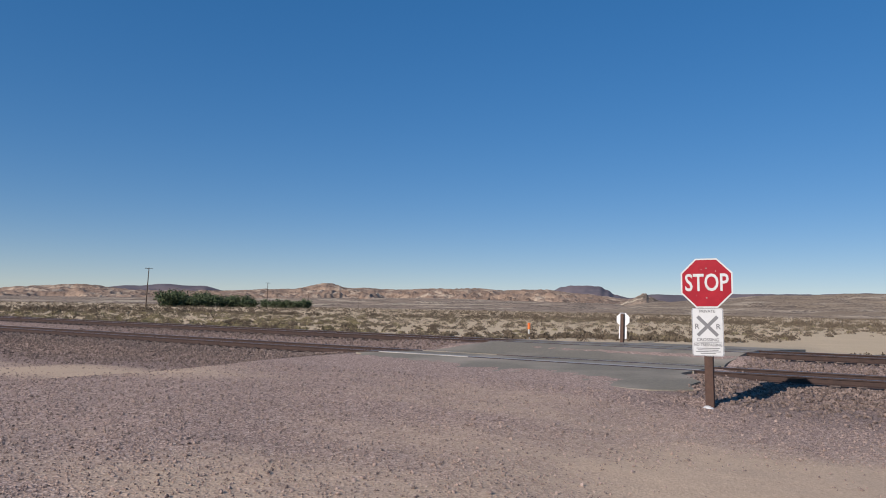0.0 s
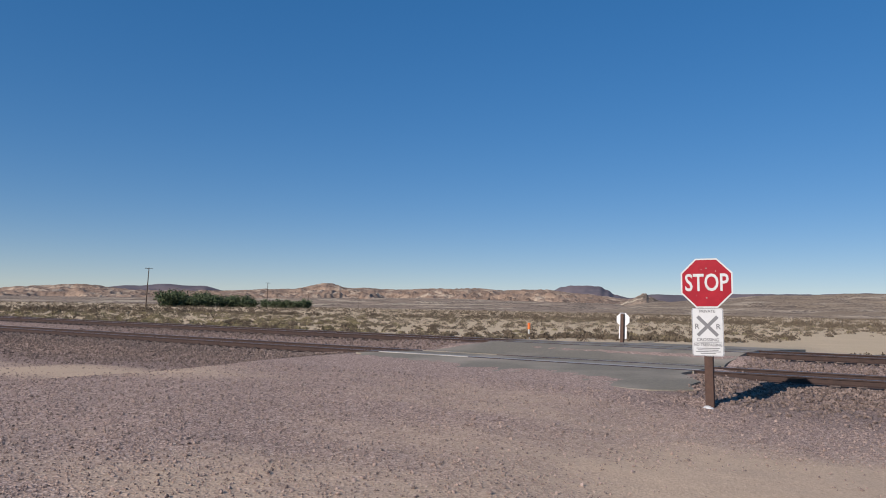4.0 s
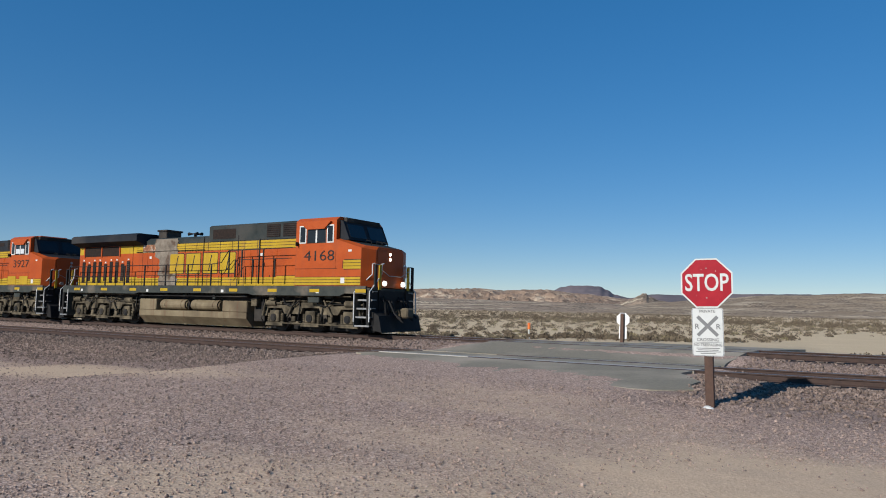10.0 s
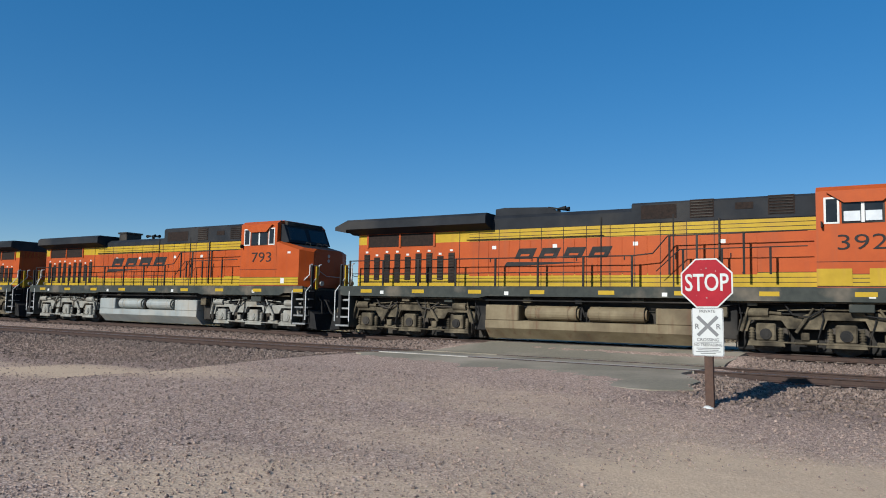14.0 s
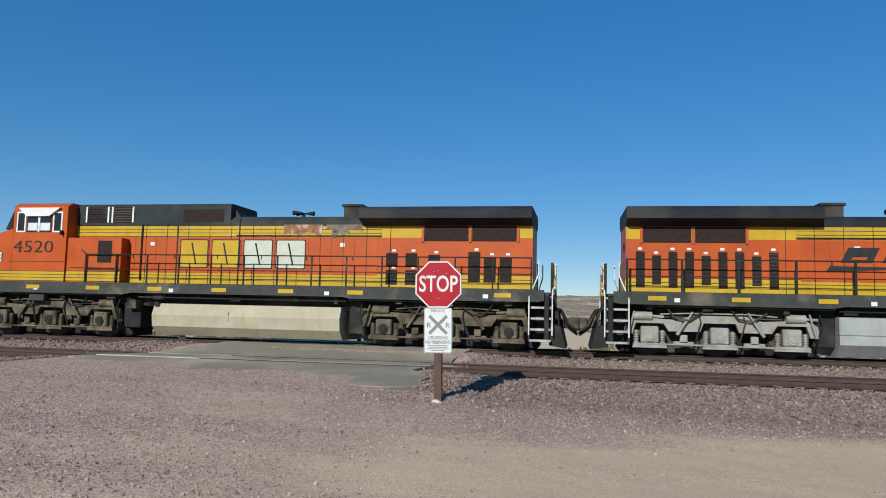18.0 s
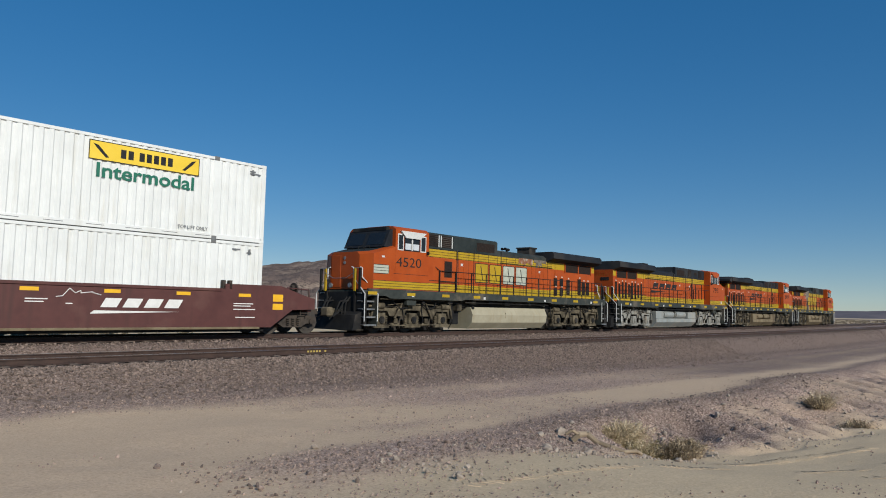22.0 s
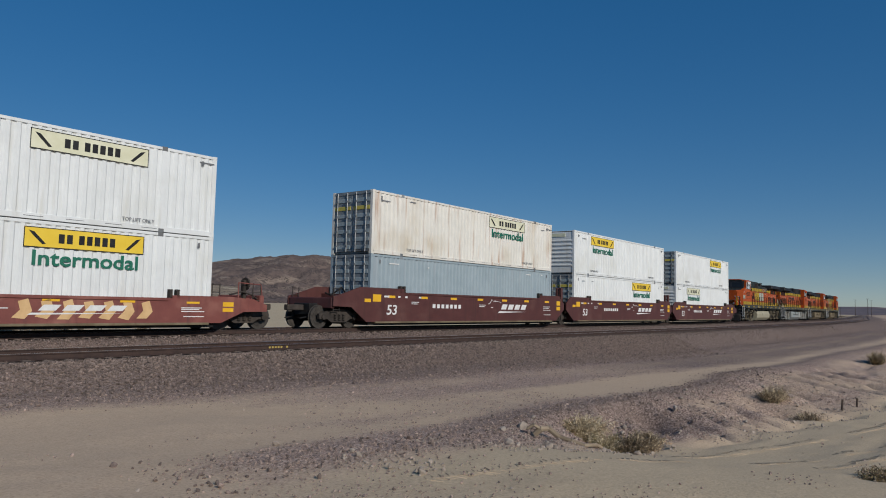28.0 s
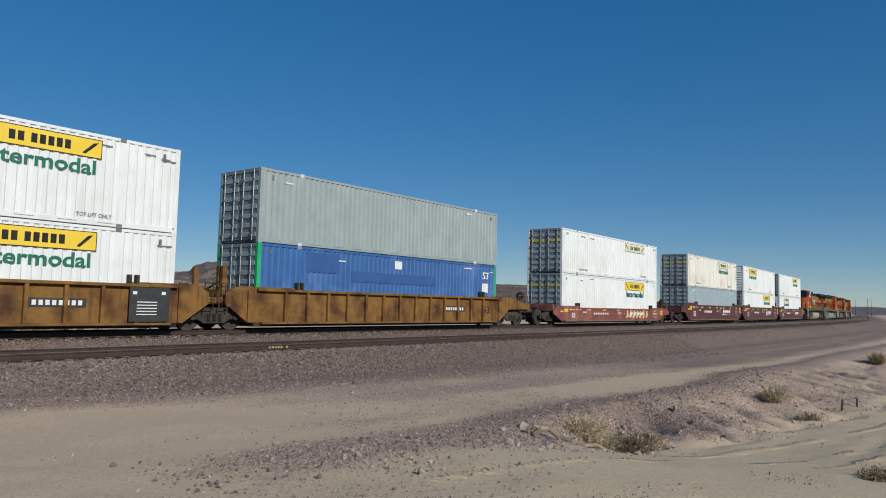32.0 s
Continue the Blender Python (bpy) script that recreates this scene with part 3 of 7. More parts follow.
def stop_sign(name, label, at, turn, front=True, across=0.762, post_h=1.15):
    """Post, octagon and the plate below it; the face looks towards -y before the turn."""
    s = empty(name, label, "road sign")
    s.matrix_basis = pose(*at, 0, -1.0, turn)
    k = across / 0.762
    top = post_h + 0.62 * k
    cz = post_h + 0.73 * k + across / 2
    bm = bmesh.new()
    box(bm, -0.075, 0.075, 0.0, 0.145, -0.5, cz + (0.2 if front else 0.46 * across), 0.008)
    part("post", bm, WOODPOST, s, "brown square wooden post")
    y = -0.004
    bm = bmesh.new()
    octagon(bm, across, y - 0.004, y, 0, cz)
    part("octagon_plate", bm, SIGNWHITE if front else SIGNBACK, s, "white-edged sign plate")
    bm = bmesh.new()
    rounded(bm, 0.462 * k, 0.735 * k, y - 0.004, y, 0, post_h + 0.735 * k / 2 - 0.01)
    plate = part("lower_plate", bm, SIGNWHITE if front else SIGNBACK, s, "white plate with dark writing")
    for dz in (0.3, -0.3):
        bm = bmesh.new()
        tube(bm, (0, y - 0.016, cz + dz * across), (0, y, cz + dz * across), 0.012, seg=8)
        part("bolt", bm, STEEL, s)
    if not front:
        return s
    bm = bmesh.new()
    octagon(bm, across - 0.054, y - 0.008, y - 0.004, 0, cz)
    part("red_field", bm, SIGNRED, s, "red face")
    lettering("word", "STOP", 0.36 * k, SIGNWHITE, s, (0, y - 0.010, cz - 0.005), width=0.64 * k, weight=0.006, height_scale=1.04)
    yy = y - 0.006
    pz = post_h + 0.36 * k
    bm = bmesh.new()
    rounded(bm, 0.452 * k, 0.725 * k, y - 0.0055, y - 0.004, 0, post_h + 0.3575 * k, 0.036)
    part("plate_border", bm, SIGNGREY, s)
    bm = bmesh.new()
    rounded(bm, 0.436 * k, 0.709 * k, y - 0.0075, y - 0.0055, 0, post_h + 0.3575 * k, 0.03)
    part("plate_field", bm, SIGNWHITE, s)
    yy = y - 0.0095
    for ang in (45, -45):
        bm = bmesh.new()
        box(bm, -0.205 * k, 0.205 * k, -0.0007, 0.0007, -0.026 * k, 0.026 * k)
        o = part("cross_bar", bm, SIGNGREY, s)
        o.matrix_basis = Matrix.Translation((0, yy + (0.0 if ang > 0 else 0.0015), pz + 0.09 * k)) @ Matrix.Rotation(radians(ang), 4, "Y")
    lettering("word", "PRIVATE", 0.062 * k, SIGNGREY, s, (0, yy, post_h + 0.675 * k), width=0.23 * k, weight=0.001)
    for sx in (-1, 1):
        lettering("word", "R", 0.115 * k, SIGNGREY, s, (sx * 0.155 * k, yy, pz + 0.08 * k), weight=0.002)
    lettering("word", "CROSSING", 0.068 * k, SIGNGREY, s, (0, yy, post_h + 0.24 * k), width=0.32 * k, weight=0.001)
    bm = bmesh.new()
    box(bm, -0.2 * k, 0.2 * k, yy, yy + 0.002, post_h + 0.198 * k, post_h + 0.204 * k)
    part("rule", bm, SIGNGREY, s)
    lettering("word", "NO TRESPASSING", 0.062 * k, SIGNGREY, s, (0, yy, post_h + 0.163 * k), width=0.41 * k, weight=0.001)
    for i, w in enumerate((0.34, 0.30, 0.36, 0.22)):
        bm = bmesh.new()
        z = post_h + (0.112 - i * 0.026) * k
        box(bm, -w / 2 * k, w / 2 * k, yy, yy + 0.002, z - 0.007, z + 0.007)
        part("small_print", bm, SIGNGREY, s)
    for i in range(5):
        bm = bmesh.new()
        octagon(bm, random.uniform(0.007, 0.014), y - 0.010, y - 0.008, random.uniform(-0.3, 0.3), cz + random.choice((-1, 1)) * random.uniform(0.12, 0.3))
        part("chip", bm, SIGNBACK, s, "bare metal chip in the paint")
    return s


stop = stop_sign("stop_sign", "red stop sign over a white crossing plate on a post", (-2.42, 14.03, -0.14), 2.0, across=0.914, post_h=1.0)
bm = bmesh.new()
bmesh.ops.create_icosphere(bm, subdivisions=2, radius=0.13)
for v in bm.verts:
    v.co *= 0.8 + 0.4 * noise.noise(v.co * 5)
    v.co.z *= 0.7
rock = tagged(new("rock", finish(bm, "rock", WHITE)), "pale painted rock at the foot of the sign post", "rock")
rock.matrix_basis = pose(-2.44, 13.9, -0.1)
back_sign = stop_sign("stop_sign", "back of a stop sign on a brown post beyond the tracks", (-9.25, 32.2, 0.22), 180.0 - 4, front=False, across=0.59, post_h=0.18)


# ---- locomotives: the front coupler is at x = 0, the body reaches back to x = -22.3, z = 0 is the rail top ----
def mirror_box(bm, x0, x1, y0, y1, z0, z1, sy, bevel=0.0):
    a, b = sorted((y0 * sy, y1 * sy))
    box(bm, x0, x1, a, b, z0, z1, bevel)


def side_piece(name, mat_, parent, sy, x0, x1, y0, y1, z0, z1, bevel=0.0, label=""):
    bm = bmesh.new()
    mirror_box(bm, x0, x1, y0, y1, z0, z1, sy, bevel)
    return part(name, bm, mat_, parent, label)


def stripes(parent, sy, y, x0, x1, z0, z1, bars=3, mat_=None):
    """A painted band of yellow bars with dark lines between them, standing a few millimetres proud."""
    mat_ = mat_ or YELLOW
    bm = bmesh.new()
    mirror_box(bm, x0, x1, y, y + 0.005, z0, z1, sy)
    back = part("stripe_ground", bm, BLACK, parent, "thin dark lines of the painted band")
    gap = 0.02
    h = (z1 - z0 - gap * (bars + 1)) / bars
    for i in range(bars):
        z = z0 + gap + i * (h + gap)
        side_piece("stripe", mat_, parent, sy, x0, x1, y + 0.005, y + 0.009, z, z + h)
    return back


def hood_section(name, parent, x0, x1, half, z0, z1, mat_, top=0.0, chamfer=0.14):
    bm = bmesh.new()
    c = chamfer
    extrude_x(bm, [(-half, z0), (half, z0), (half, z1 - c), (half - c * 1.4, z1), (-half + c * 1.4, z1), (-half, z1 - c)], x0, x1)
    return part(name, bm, mat_, parent)


def wheelset(parent, x, r, name="wheelset"):
    bm = bmesh.new()
    tube(bm, (0, -1.0, 0), (0, 1.0, 0), 0.08, seg=8)
    for sy in (-1, 1):
        tube(bm, (0, sy * 0.69, 0), (0, sy * 0.79, 0), r, seg=28)
        tube(bm, (0, sy * 0.665, 0), (0, sy * 0.69, 0), r + 0.028, seg=28)
        tube(bm, (0, sy * 0.79, 0), (0, sy * 0.805, 0), r * 0.72, seg=20)
        tube(bm, (0, sy * 0.8, 0), (0, sy * 0.84, 0), 0.16, seg=12)
        for k in range(3):
            a = k * 2.094
            box(bm, r * 0.45 * math.cos(a) - 0.04, r * 0.45 * math.cos(a) + 0.04, min(sy * 0.8, sy * 0.812), max(sy * 0.8, sy * 0.812), r * 0.45 * math.sin(a) - 0.04, r * 0.45 * math.sin(a) + 0.04)
    ob = part(name, bm, STEEL_DARK, parent)
    ob.matrix_basis = pose(x, 0, r)
    return ob


STEEL_DARK = material("wheel_steel", (0.03, 0.025, 0.021), (0.085, 0.072, 0.06), 5, 0.7, metal=0.3, bump=0.1)


TURNING = []


def loco_truck(e, cx, mat_, way=1):
    """A three-axle truck: cast side frames with journal boxes and coil springs, brake cylinders, wheels."""
    for dx in (-2.0, 0, 2.0):
        TURNING.append((wheelset(e, cx + dx, 0.533), way))
    # Solid black boxes, drawn large to fill the shaded gaps between the wheels.
    bx("bolster", BLACK, e, cx - 2.85, cx + 2.85, -0.62, 0.62, 0.05, 1.12, 0.04)
    for dx in (-1.35, 0.65, 1.35):
        bx("traction_motor", BLACK, e, cx + dx - 0.5, cx + dx + 0.5, -0.6, 0.6, 0.16, 0.8, 0.06)
    for sy in (-1, 1):
        bm = bmesh.new()
        pts = [(-2.75, 0.62), (-2.5, 0.62), (-2.4, 0.95), (-1.6, 0.95), (-1.45, 0.72), (-0.55, 0.72), (-0.45, 0.98), (0.45, 0.98), (0.55, 0.72), (1.45, 0.72),
               (1.6, 0.95), (2.4, 0.95), (2.5, 0.62), (2.75, 0.62), (2.7, 0.95), (2.35, 1.12), (1.2, 1.06), (0.75, 1.2), (-0.75, 1.2), (-1.2, 1.06), (-2.35, 1.12), (-2.7, 0.95)]
        prism(bm, [(cx + a, b) for a, b in pts], sy * 1.04, sy * 1.2)
        side = part("side_frame", bm, mat_, e, "cast side frame coated in dust")
        # Black discs paint the dark of openings; the frame itself is uncut.
        for dx in (-1, 1):
            bm = bmesh.new()
            tube(bm, (cx + dx, sy * 1.19, 0.95), (cx + dx, sy * 1.215, 0.95), 0.075, seg=10)
            part("frame_hole", bm, BLACK, e)
        for dx in (-2.0, 0, 2.0):
            bm = bmesh.new()
            mirror_box(bm, cx + dx - 0.26, cx + dx + 0.26, 1.02, 1.27, 0.36, 0.86, sy, 0.04)
            prism(bm, [(cx + dx - 0.5, 0.22), (cx + dx + 0.5, 0.22), (cx + dx + 0.46, 0.36), (cx + dx - 0.46, 0.36)], sy * 1.03, sy * 1.25)
            jb = part("journal_box", bm, mat_, e)
            bm = bmesh.new()
            tube(bm, (cx + dx, sy * 1.26, 0.56), (cx + dx, sy * 1.31, 0.56), 0.155, seg=16)
            tube(bm, (cx + dx, sy * 1.30, 0.56), (cx + dx, sy * 1.33, 0.56), 0.09, seg=12)
            part("axle_cap", bm, BLACK if mat_ is not SILVERTRUCK else mat_, e, "round axle bearing cap")
            for k in (-0.38, 0.38):
                bm = bmesh.new()
                for j in range(5):
                    tube(bm, (cx + dx + k, sy * 1.13, 0.37 + j * 0.075), (cx + dx + k, sy * 1.13, 0.40 + j * 0.075), 0.085, seg=10)
                tube(bm, (cx + dx + k, sy * 1.13, 0.36), (cx + dx + k, sy * 1.13, 0.74), 0.05, seg=8)
                part("spring", bm, mat_, e)
        for dx in (-2.15, 2.15):
            bm = bmesh.new()
            tube(bm, (cx + dx - 0.32, sy * 1.18, 1.16), (cx + dx + 0.22, sy * 1.18, 1.16), 0.13, seg=12)
            tube(bm, (cx + dx + 0.22, sy * 1.18, 1.16), (cx + dx + 0.55, sy * 1.18, 1.14), 0.045, seg=8)
            part("brake_cylinder", bm, mat_, e)
        bm = bmesh.new()
        path_tube(bm, [(cx - 1.7, sy * 1.22, 1.22), (cx - 0.9, sy * 1.22, 1.26), (cx + 0.9, sy * 1.22, 1.26), (cx + 1.6, sy * 1.22, 1.2)], 0.022)
        path_tube(bm, [(cx - 2.4, sy * 1.24, 0.34), (cx + 2.5, sy * 1.24, 0.30)], 0.025)
        part("brake_pipe", bm, mat_, e)
        for dx, lean in ((-1.0, 0.22), (1.0, -0.22), (-2.55, 0.1), (2.55, -0.1)):
            bm = bmesh.new()
            tube(bm, (cx + dx - lean, sy * 1.27, 0.62), (cx + dx + lean * 0.2, sy * 1.29, 1.02), 0.05, seg=8)
            tube(bm, (cx + dx + lean * 0.2, sy * 1.29, 1.0), (cx + dx + lean, sy * 1.3, 1.3), 0.032, seg=8)
            part("damper", bm, mat_, e)
        for dx in (-2.72, -0.62, 0.62, 2.72):
            bm = bmesh.new()
            path_tube(bm, [(cx + dx, sy * 1.2, 1.42), (cx + dx + 0.08, sy * 1.26, 1.0), (cx + dx - 0.05, sy * 1.22, 0.5), (cx + dx - 0.12, sy * 0.9, 0.12)], 0.022)
            part("sand_pipe", bm, BLACK, e)
        for dx in (-1.5, 0.3):
            bm = bmesh.new()
            path_tube(bm, [(cx + dx, sy * 1.3, 1.4), (cx + dx + 0.2, sy * 1.32, 1.12), (cx + dx + 0.6, sy * 1.32, 1.05), (cx + dx + 1.0, sy * 1.3, 1.3)], 0.026)
            part("cable", bm, BLACK, e, "drooping black motor cable")
        for dx in (-1.0, 1.0):
            bm = bmesh.new()
            mirror_box(bm, cx + dx - 0.3, cx + dx + 0.3, 0.98, 1.1, 0.28, 0.42, sy, 0.03)
            mirror_box(bm, cx + dx - 0.12, cx + dx + 0.1, 1.06, 1.16, 0.4, 0.62, sy, 0.02)
            part("brake_rigging", bm, mat_, e)


def stair(e, x0, x1, sy, rail_mat, front=True):
    """Four open treads between side plates, at a corner of the locomotive, with a bent handrail on each side."""
    well = side_piece("step_well", BLACK, e, sy, x0, x1, 0.85, 0.95, 0.32, 1.8)
    outer = x1 if front else x0
    inner = x0 if front else x1
    side_piece("step_plate", SILL, e, sy, inner - 0.02, inner + 0.02, 0.9, 1.55, 0.3, 1.82)
    for k in range(5):
        z = 0.34 + k * 0.33
        y = 1.53 - k * 0.05
        bm = bmesh.new()
        mirror_box(bm, x0 + 0.04, x1, y - 0.28, y, z, z + 0.03, sy)
        mirror_box(bm, x0 + 0.04, x1, y - 0.012, y + 0.012, z - 0.03, z + 0.035, sy)
        part("tread", bm, rail_mat if k < 5 else SILL, e, "step edged in white")
    sgn = 1 if front else -1
    for x, foot, turn_y, lean in ((inner, 0.5, 1.12, 0.52 if front else 0.25), (outer, 0.5, 0.82, 0.0)):
        bm = bmesh.new()
        path_tube(bm, [(x, sy * 1.56, foot), (x, sy * 1.56, 1.65), (x + sgn * lean, sy * turn_y, 2.35), (x + sgn * lean, sy * turn_y, 2.74), (x + sgn * lean, sy * (turn_y - 0.14), 2.78)], 0.022)
        part("handrail", bm, WHITE, e, "white bent tube handrail")


def locomotive(style, number, tank="bottles", truck_mat=None, tall=False, awning=None, silver=False):
    heritage = style == "heritage"
    truck_mat = truck_mat or TRUCK
    paint = "orange and dark green" if heritage else "orange and black"
    e = empty("locomotive", f"{paint} diesel locomotive with yellow stripes, hauling the train", "locomotive", "coupled locomotives")
    roof = DKGREEN if heritage else BLACKROOF
    # frame and deck
    for sy in (-1, 1):
        bm = bmesh.new()
        prism(bm, [(-21.3, 1.54), (-21.1, 1.50), (-15.2, 1.48), (-14.9, 1.54), (-7.4, 1.54), (-7.1, 1.48), (-2.3, 1.48), (-2.05, 1.58), (-1.2, 1.58), (-1.0, 1.54), (-1.0, 1.87), (-21.3, 1.87)], sy * 1.47, sy * 1.56)
        part("side_sill", bm, SILL, e, "dark walkway sill")
        for k in range(9):
            x = -20.3 + k * 2.35
            side_piece("reflector", YELLOW, e, sy, x, x + 0.52, 1.56, 1.564, 1.62, 1.75, label="yellow reflector strip")
        for k in range(4):
            x = -19.4 + k * 5.2 + random.uniform(-0.3, 0.3)
            side_piece("placard", WHITE, e, sy, x, x + 0.16, 1.56, 1.563, 1.58, 1.70)
    bx("deck", SILL, e, -21.45, -0.85, -1.5, 1.5, 1.70, 1.80)
    bx("underframe", BLACK, e, -20.9, -1.3, -0.95, 0.95, 1.12, 1.72)
    # long hood
    zr = 4.40 if tall else 4.20
    zy0, zy1 = 3.50, 3.88
    H = 0.98
    bx("hood", ORANGE, e, -20.9, -4.73, -H, H, 1.80, zy0)
    bx("hood_top_band", YELLOW, e, -20.9, -4.73, -H + 0.001, H - 0.001, zy0, zy1)
    hood_section("hood_roof", e, -16.1, -4.73, H, zy1, zr + 0.02, roof)
    if tall:
        bm = bmesh.new()
        prism(bm, [(-14.95, 4.3), (-12.2, 4.3), (-13.0, 4.62), (-14.6, 4.68), (-14.95, 4.64)], -0.8, 0.8)
        part("exhaust_housing", bm, roof, e)
        hood_section("blower_housing", e, -10.0, -4.73, H + 0.02, 3.91, 4.56, roof, chamfer=0.07)
    else:
        hood_section("blower_housing", e, -10.65, -4.73, H + 0.02, 3.91, 4.66, roof, chamfer=0.07)
        bm = bmesh.new()
        prism(bm, [(-10.9, 4.18), (-10.6, 4.18), (-10.6, 4.64)], -0.75, 0.75)
        part("housing_slope", bm, roof, e)
        bx("exhaust_box", BLACK, e, -15.1, -14.48, -0.45, 0.45, 4.15, 4.62, 0.03)
        bx("stack_cap", BLACK, e, -15.16, -14.42, -0.5, 0.5, 4.6, 4.69, 0.02)
    for sy in (-1, 1):
        stripes(e, sy, H, -20.9, -4.73, 1.88, 2.33)
        stripes(e, sy, H, -16.0 if not tall else -15.9, -4.73, zy0 + 0.01, zy1 + 0.02, 3)
        # blower and brake grilles in the dark upper hood
        ztop = 4.2
        for x0, x1 in (((-6.95, -6.14), (-5.98, -5.12)) if heritage else ((-6.0, -5.3), (-8.2, -7.5))):
            side_piece("grille", GRILLE, e, sy, x0, x1, H + 0.02, H + 0.03, 4.0, ztop + 0.36, label="dark louvred grille")
            for k in range(6):
                side_piece("louvre", BLACK, e, sy, x0 + 0.03, x1 - 0.03, H + 0.03, H + 0.05, 4.03 + k * 0.088, 4.06 + k * 0.088)
            if heritage and number == "4520":
                for xx in (x0, x1):
                    side_piece("grille_frame", WHITE, e, sy, xx - 0.03, xx + 0.03, H + 0.03, H + 0.045, 4.0, ztop + 0.36)
        if not heritage:
            side_piece("vent", GRILLE, e, sy, -6.9, -6.4, H + 0.02, H + 0.03, 4.2, 4.4)
        side_piece("brake_grille", GRILLE, e, sy, -10.4 if not tall else -9.7, -8.9 if not tall else -8.6, H + 0.02, H + 0.028, 4.02, 4.46)
        # engine room doors with their handles
        xs = [-15.9 + k * 0.8 for k in range(12)]
        for k, x in enumerate(xs):
            d = side_piece("hood_door", ORANGE, e, sy, x + 0.012, x + 0.788, H, H + 0.012, 2.26, 3.48, 0.004)
            if k % 2:
                bm = bmesh.new()
                mirror_box(bm, x + 0.05, x + 0.08, H + 0.012, H + 0.03, 2.75, 2.9, sy)
                part("door_handle", bm, BLACK, d)
            side_piece("latch", BLACK, e, sy, x + 0.38, x + 0.42, H + 0.010, H + 0.022, 2.28, 2.34)
        for k in range(14):
            x = -16.3 + 0.8 * k
            if -7.0 < x:
                continue
            side_piece("seam", BLACK, e, sy, x - 0.009, x + 0.009, H + 0.009, H + 0.016, 1.9, 3.9)
        for x in (-11.0, -8.7):
            side_piece("seam", BLACK, e, sy, x - 0.02, x + 0.02, H + 0.01, H + 0.03, 1.9, 4.15)
        for k in range(4):
            x = -14.6 + 2.3 * k + random.uniform(-0.4, 0.4)
            side_piece("notice", WHITE, e, sy, x, x + 0.16, H + 0.012, H + 0.015, 3.2, 3.32)
        # radiator intake screens and the tall louvred doors at the back
        for x0, x1 in ((-20.4, -18.98), (-18.86, -17.42)):
            bm = bmesh.new()
            prism(bm, [(x0, 3.40), (x1, 3.40), (x1, 3.88), (x0, 3.88)], sy * 0.9, sy * (H + 0.02))
            part("radiator_screen", bm, GRILLE, e, "dark radiator intake screen")
        for xx in (-20.44, -18.92, -17.38):
            side_piece("screen_frame", ORANGE, e, sy, xx - 0.04, xx + 0.04, H, H + 0.04, 3.36, 3.9)
        if number == "4520":
            slots = ((-17.2, 2.55, 3.0), (-16.55, 2.55, 3.0), (-17.2, 1.98, 2.45), (-16.55, 1.98, 2.45), (-17.95, 2.05, 2.95), (-19.25, 2.1, 3.05), (-19.75, 2.1, 2.9), (-20.25, 2.1, 2.9))
            width = 0.38
        else:
            slots = [(-20.6 + 0.48 * k, 2.02 + 0.1 * (k % 3 == 1), 3.12 - 0.12 * (k % 3 == 1)) for k in range(9)]
            width = 0.26
        for x, z0, z1 in slots:
            g = side_piece("louvred_door", GRILLE, e, sy, x, x + width, H + 0.008, H + 0.02, z0, z1, label="dark louvred door")
            for k in range(int((z1 - z0) / 0.11)):
                bm = bmesh.new()
                mirror_box(bm, x + 0.02, x + width - 0.02, H + 0.02, H + 0.032, z0 + 0.04 + k * 0.11, z0 + 0.07 + k * 0.11, sy)
                part("louvre", bm, BLACK, g)
            side_piece("notice", WHITE, e, sy, x + 0.06, x + 0.18, H + 0.004, H + 0.012, z1 + 0.05, z1 + 0.12)
        # handrail along the walkway
        raised = number != "4520"
        posts = [-20.9 + 1.18 * k for k in range(14)] if not raised else [-20.9 + 1.58 * k for k in range(8)]
        thick = 0.022 if not raised else 0.034
        for x in posts:
            bm = bmesh.new()
            mirror_box(bm, x - thick, x + thick, 1.47, 1.51, 1.84, 2.86, sy)
            part("stanchion", bm, BLACK, e)
        bm = bmesh.new()
        path_tube(bm, [(posts[0], sy * 1.49, 2.84), (posts[-1], sy * 1.49, 2.84)], 0.02)
        part("handrail", bm, BLACK, e, "black walkway handrail")
        bm = bmesh.new()
        path_tube(bm, [(posts[0], sy * 1.49, 2.34), (posts[-1], sy * 1.49, 2.34)], 0.016)
        part("lower_rail", bm, BLACK, e)
        bm = bmesh.new()
        if raised:
            path_tube(bm, [(posts[-1], sy * 1.49, 2.84), (-9.2, sy * 1.49, 2.9), (-8.75, sy * 1.49, 3.42), (-4.95, sy * 1.49, 3.46)], 0.02)
            path_tube(bm, [(-9.1, sy * 1.49, 2.35), (-8.4, sy * 1.49, 3.0), (-4.95, sy * 1.49, 3.02)], 0.016)
        else:
            path_tube(bm, [(posts[-1], sy * 1.49, 2.84), (posts[-1] + 0.45, sy * 1.35, 3.15), (-4.95, sy * 1.2, 3.2)], 0.018)
        part("stair_rail", bm, BLACK, e)
        if raised:
            for x, z in ((-8.7, 3.44), (-7.9, 3.44), (-6.6, 3.44), (-8.3, 3.0), (-7.2, 3.0), (-5.9, 3.0)):
                bm = bmesh.new()
                mirror_box(bm, x - 0.03, x + 0.03, 1.47, 1.51, 2.24, z, sy)
                part("stanchion", bm, BLACK, e)
        bm = bmesh.new()
        path_tube(bm, [(-7.35, sy * 1.02, 2.0), (-7.35, sy * 1.02, 3.95)], 0.03)
        part("hood_grab", bm, BLACK, e)
        bm = bmesh.new()
        path_tube(bm, [(-10.9, sy * 1.02, 3.56), (-16.0, sy * 1.02, 3.56)], 0.012)
        part("hood_grab", bm, BLACK, e)
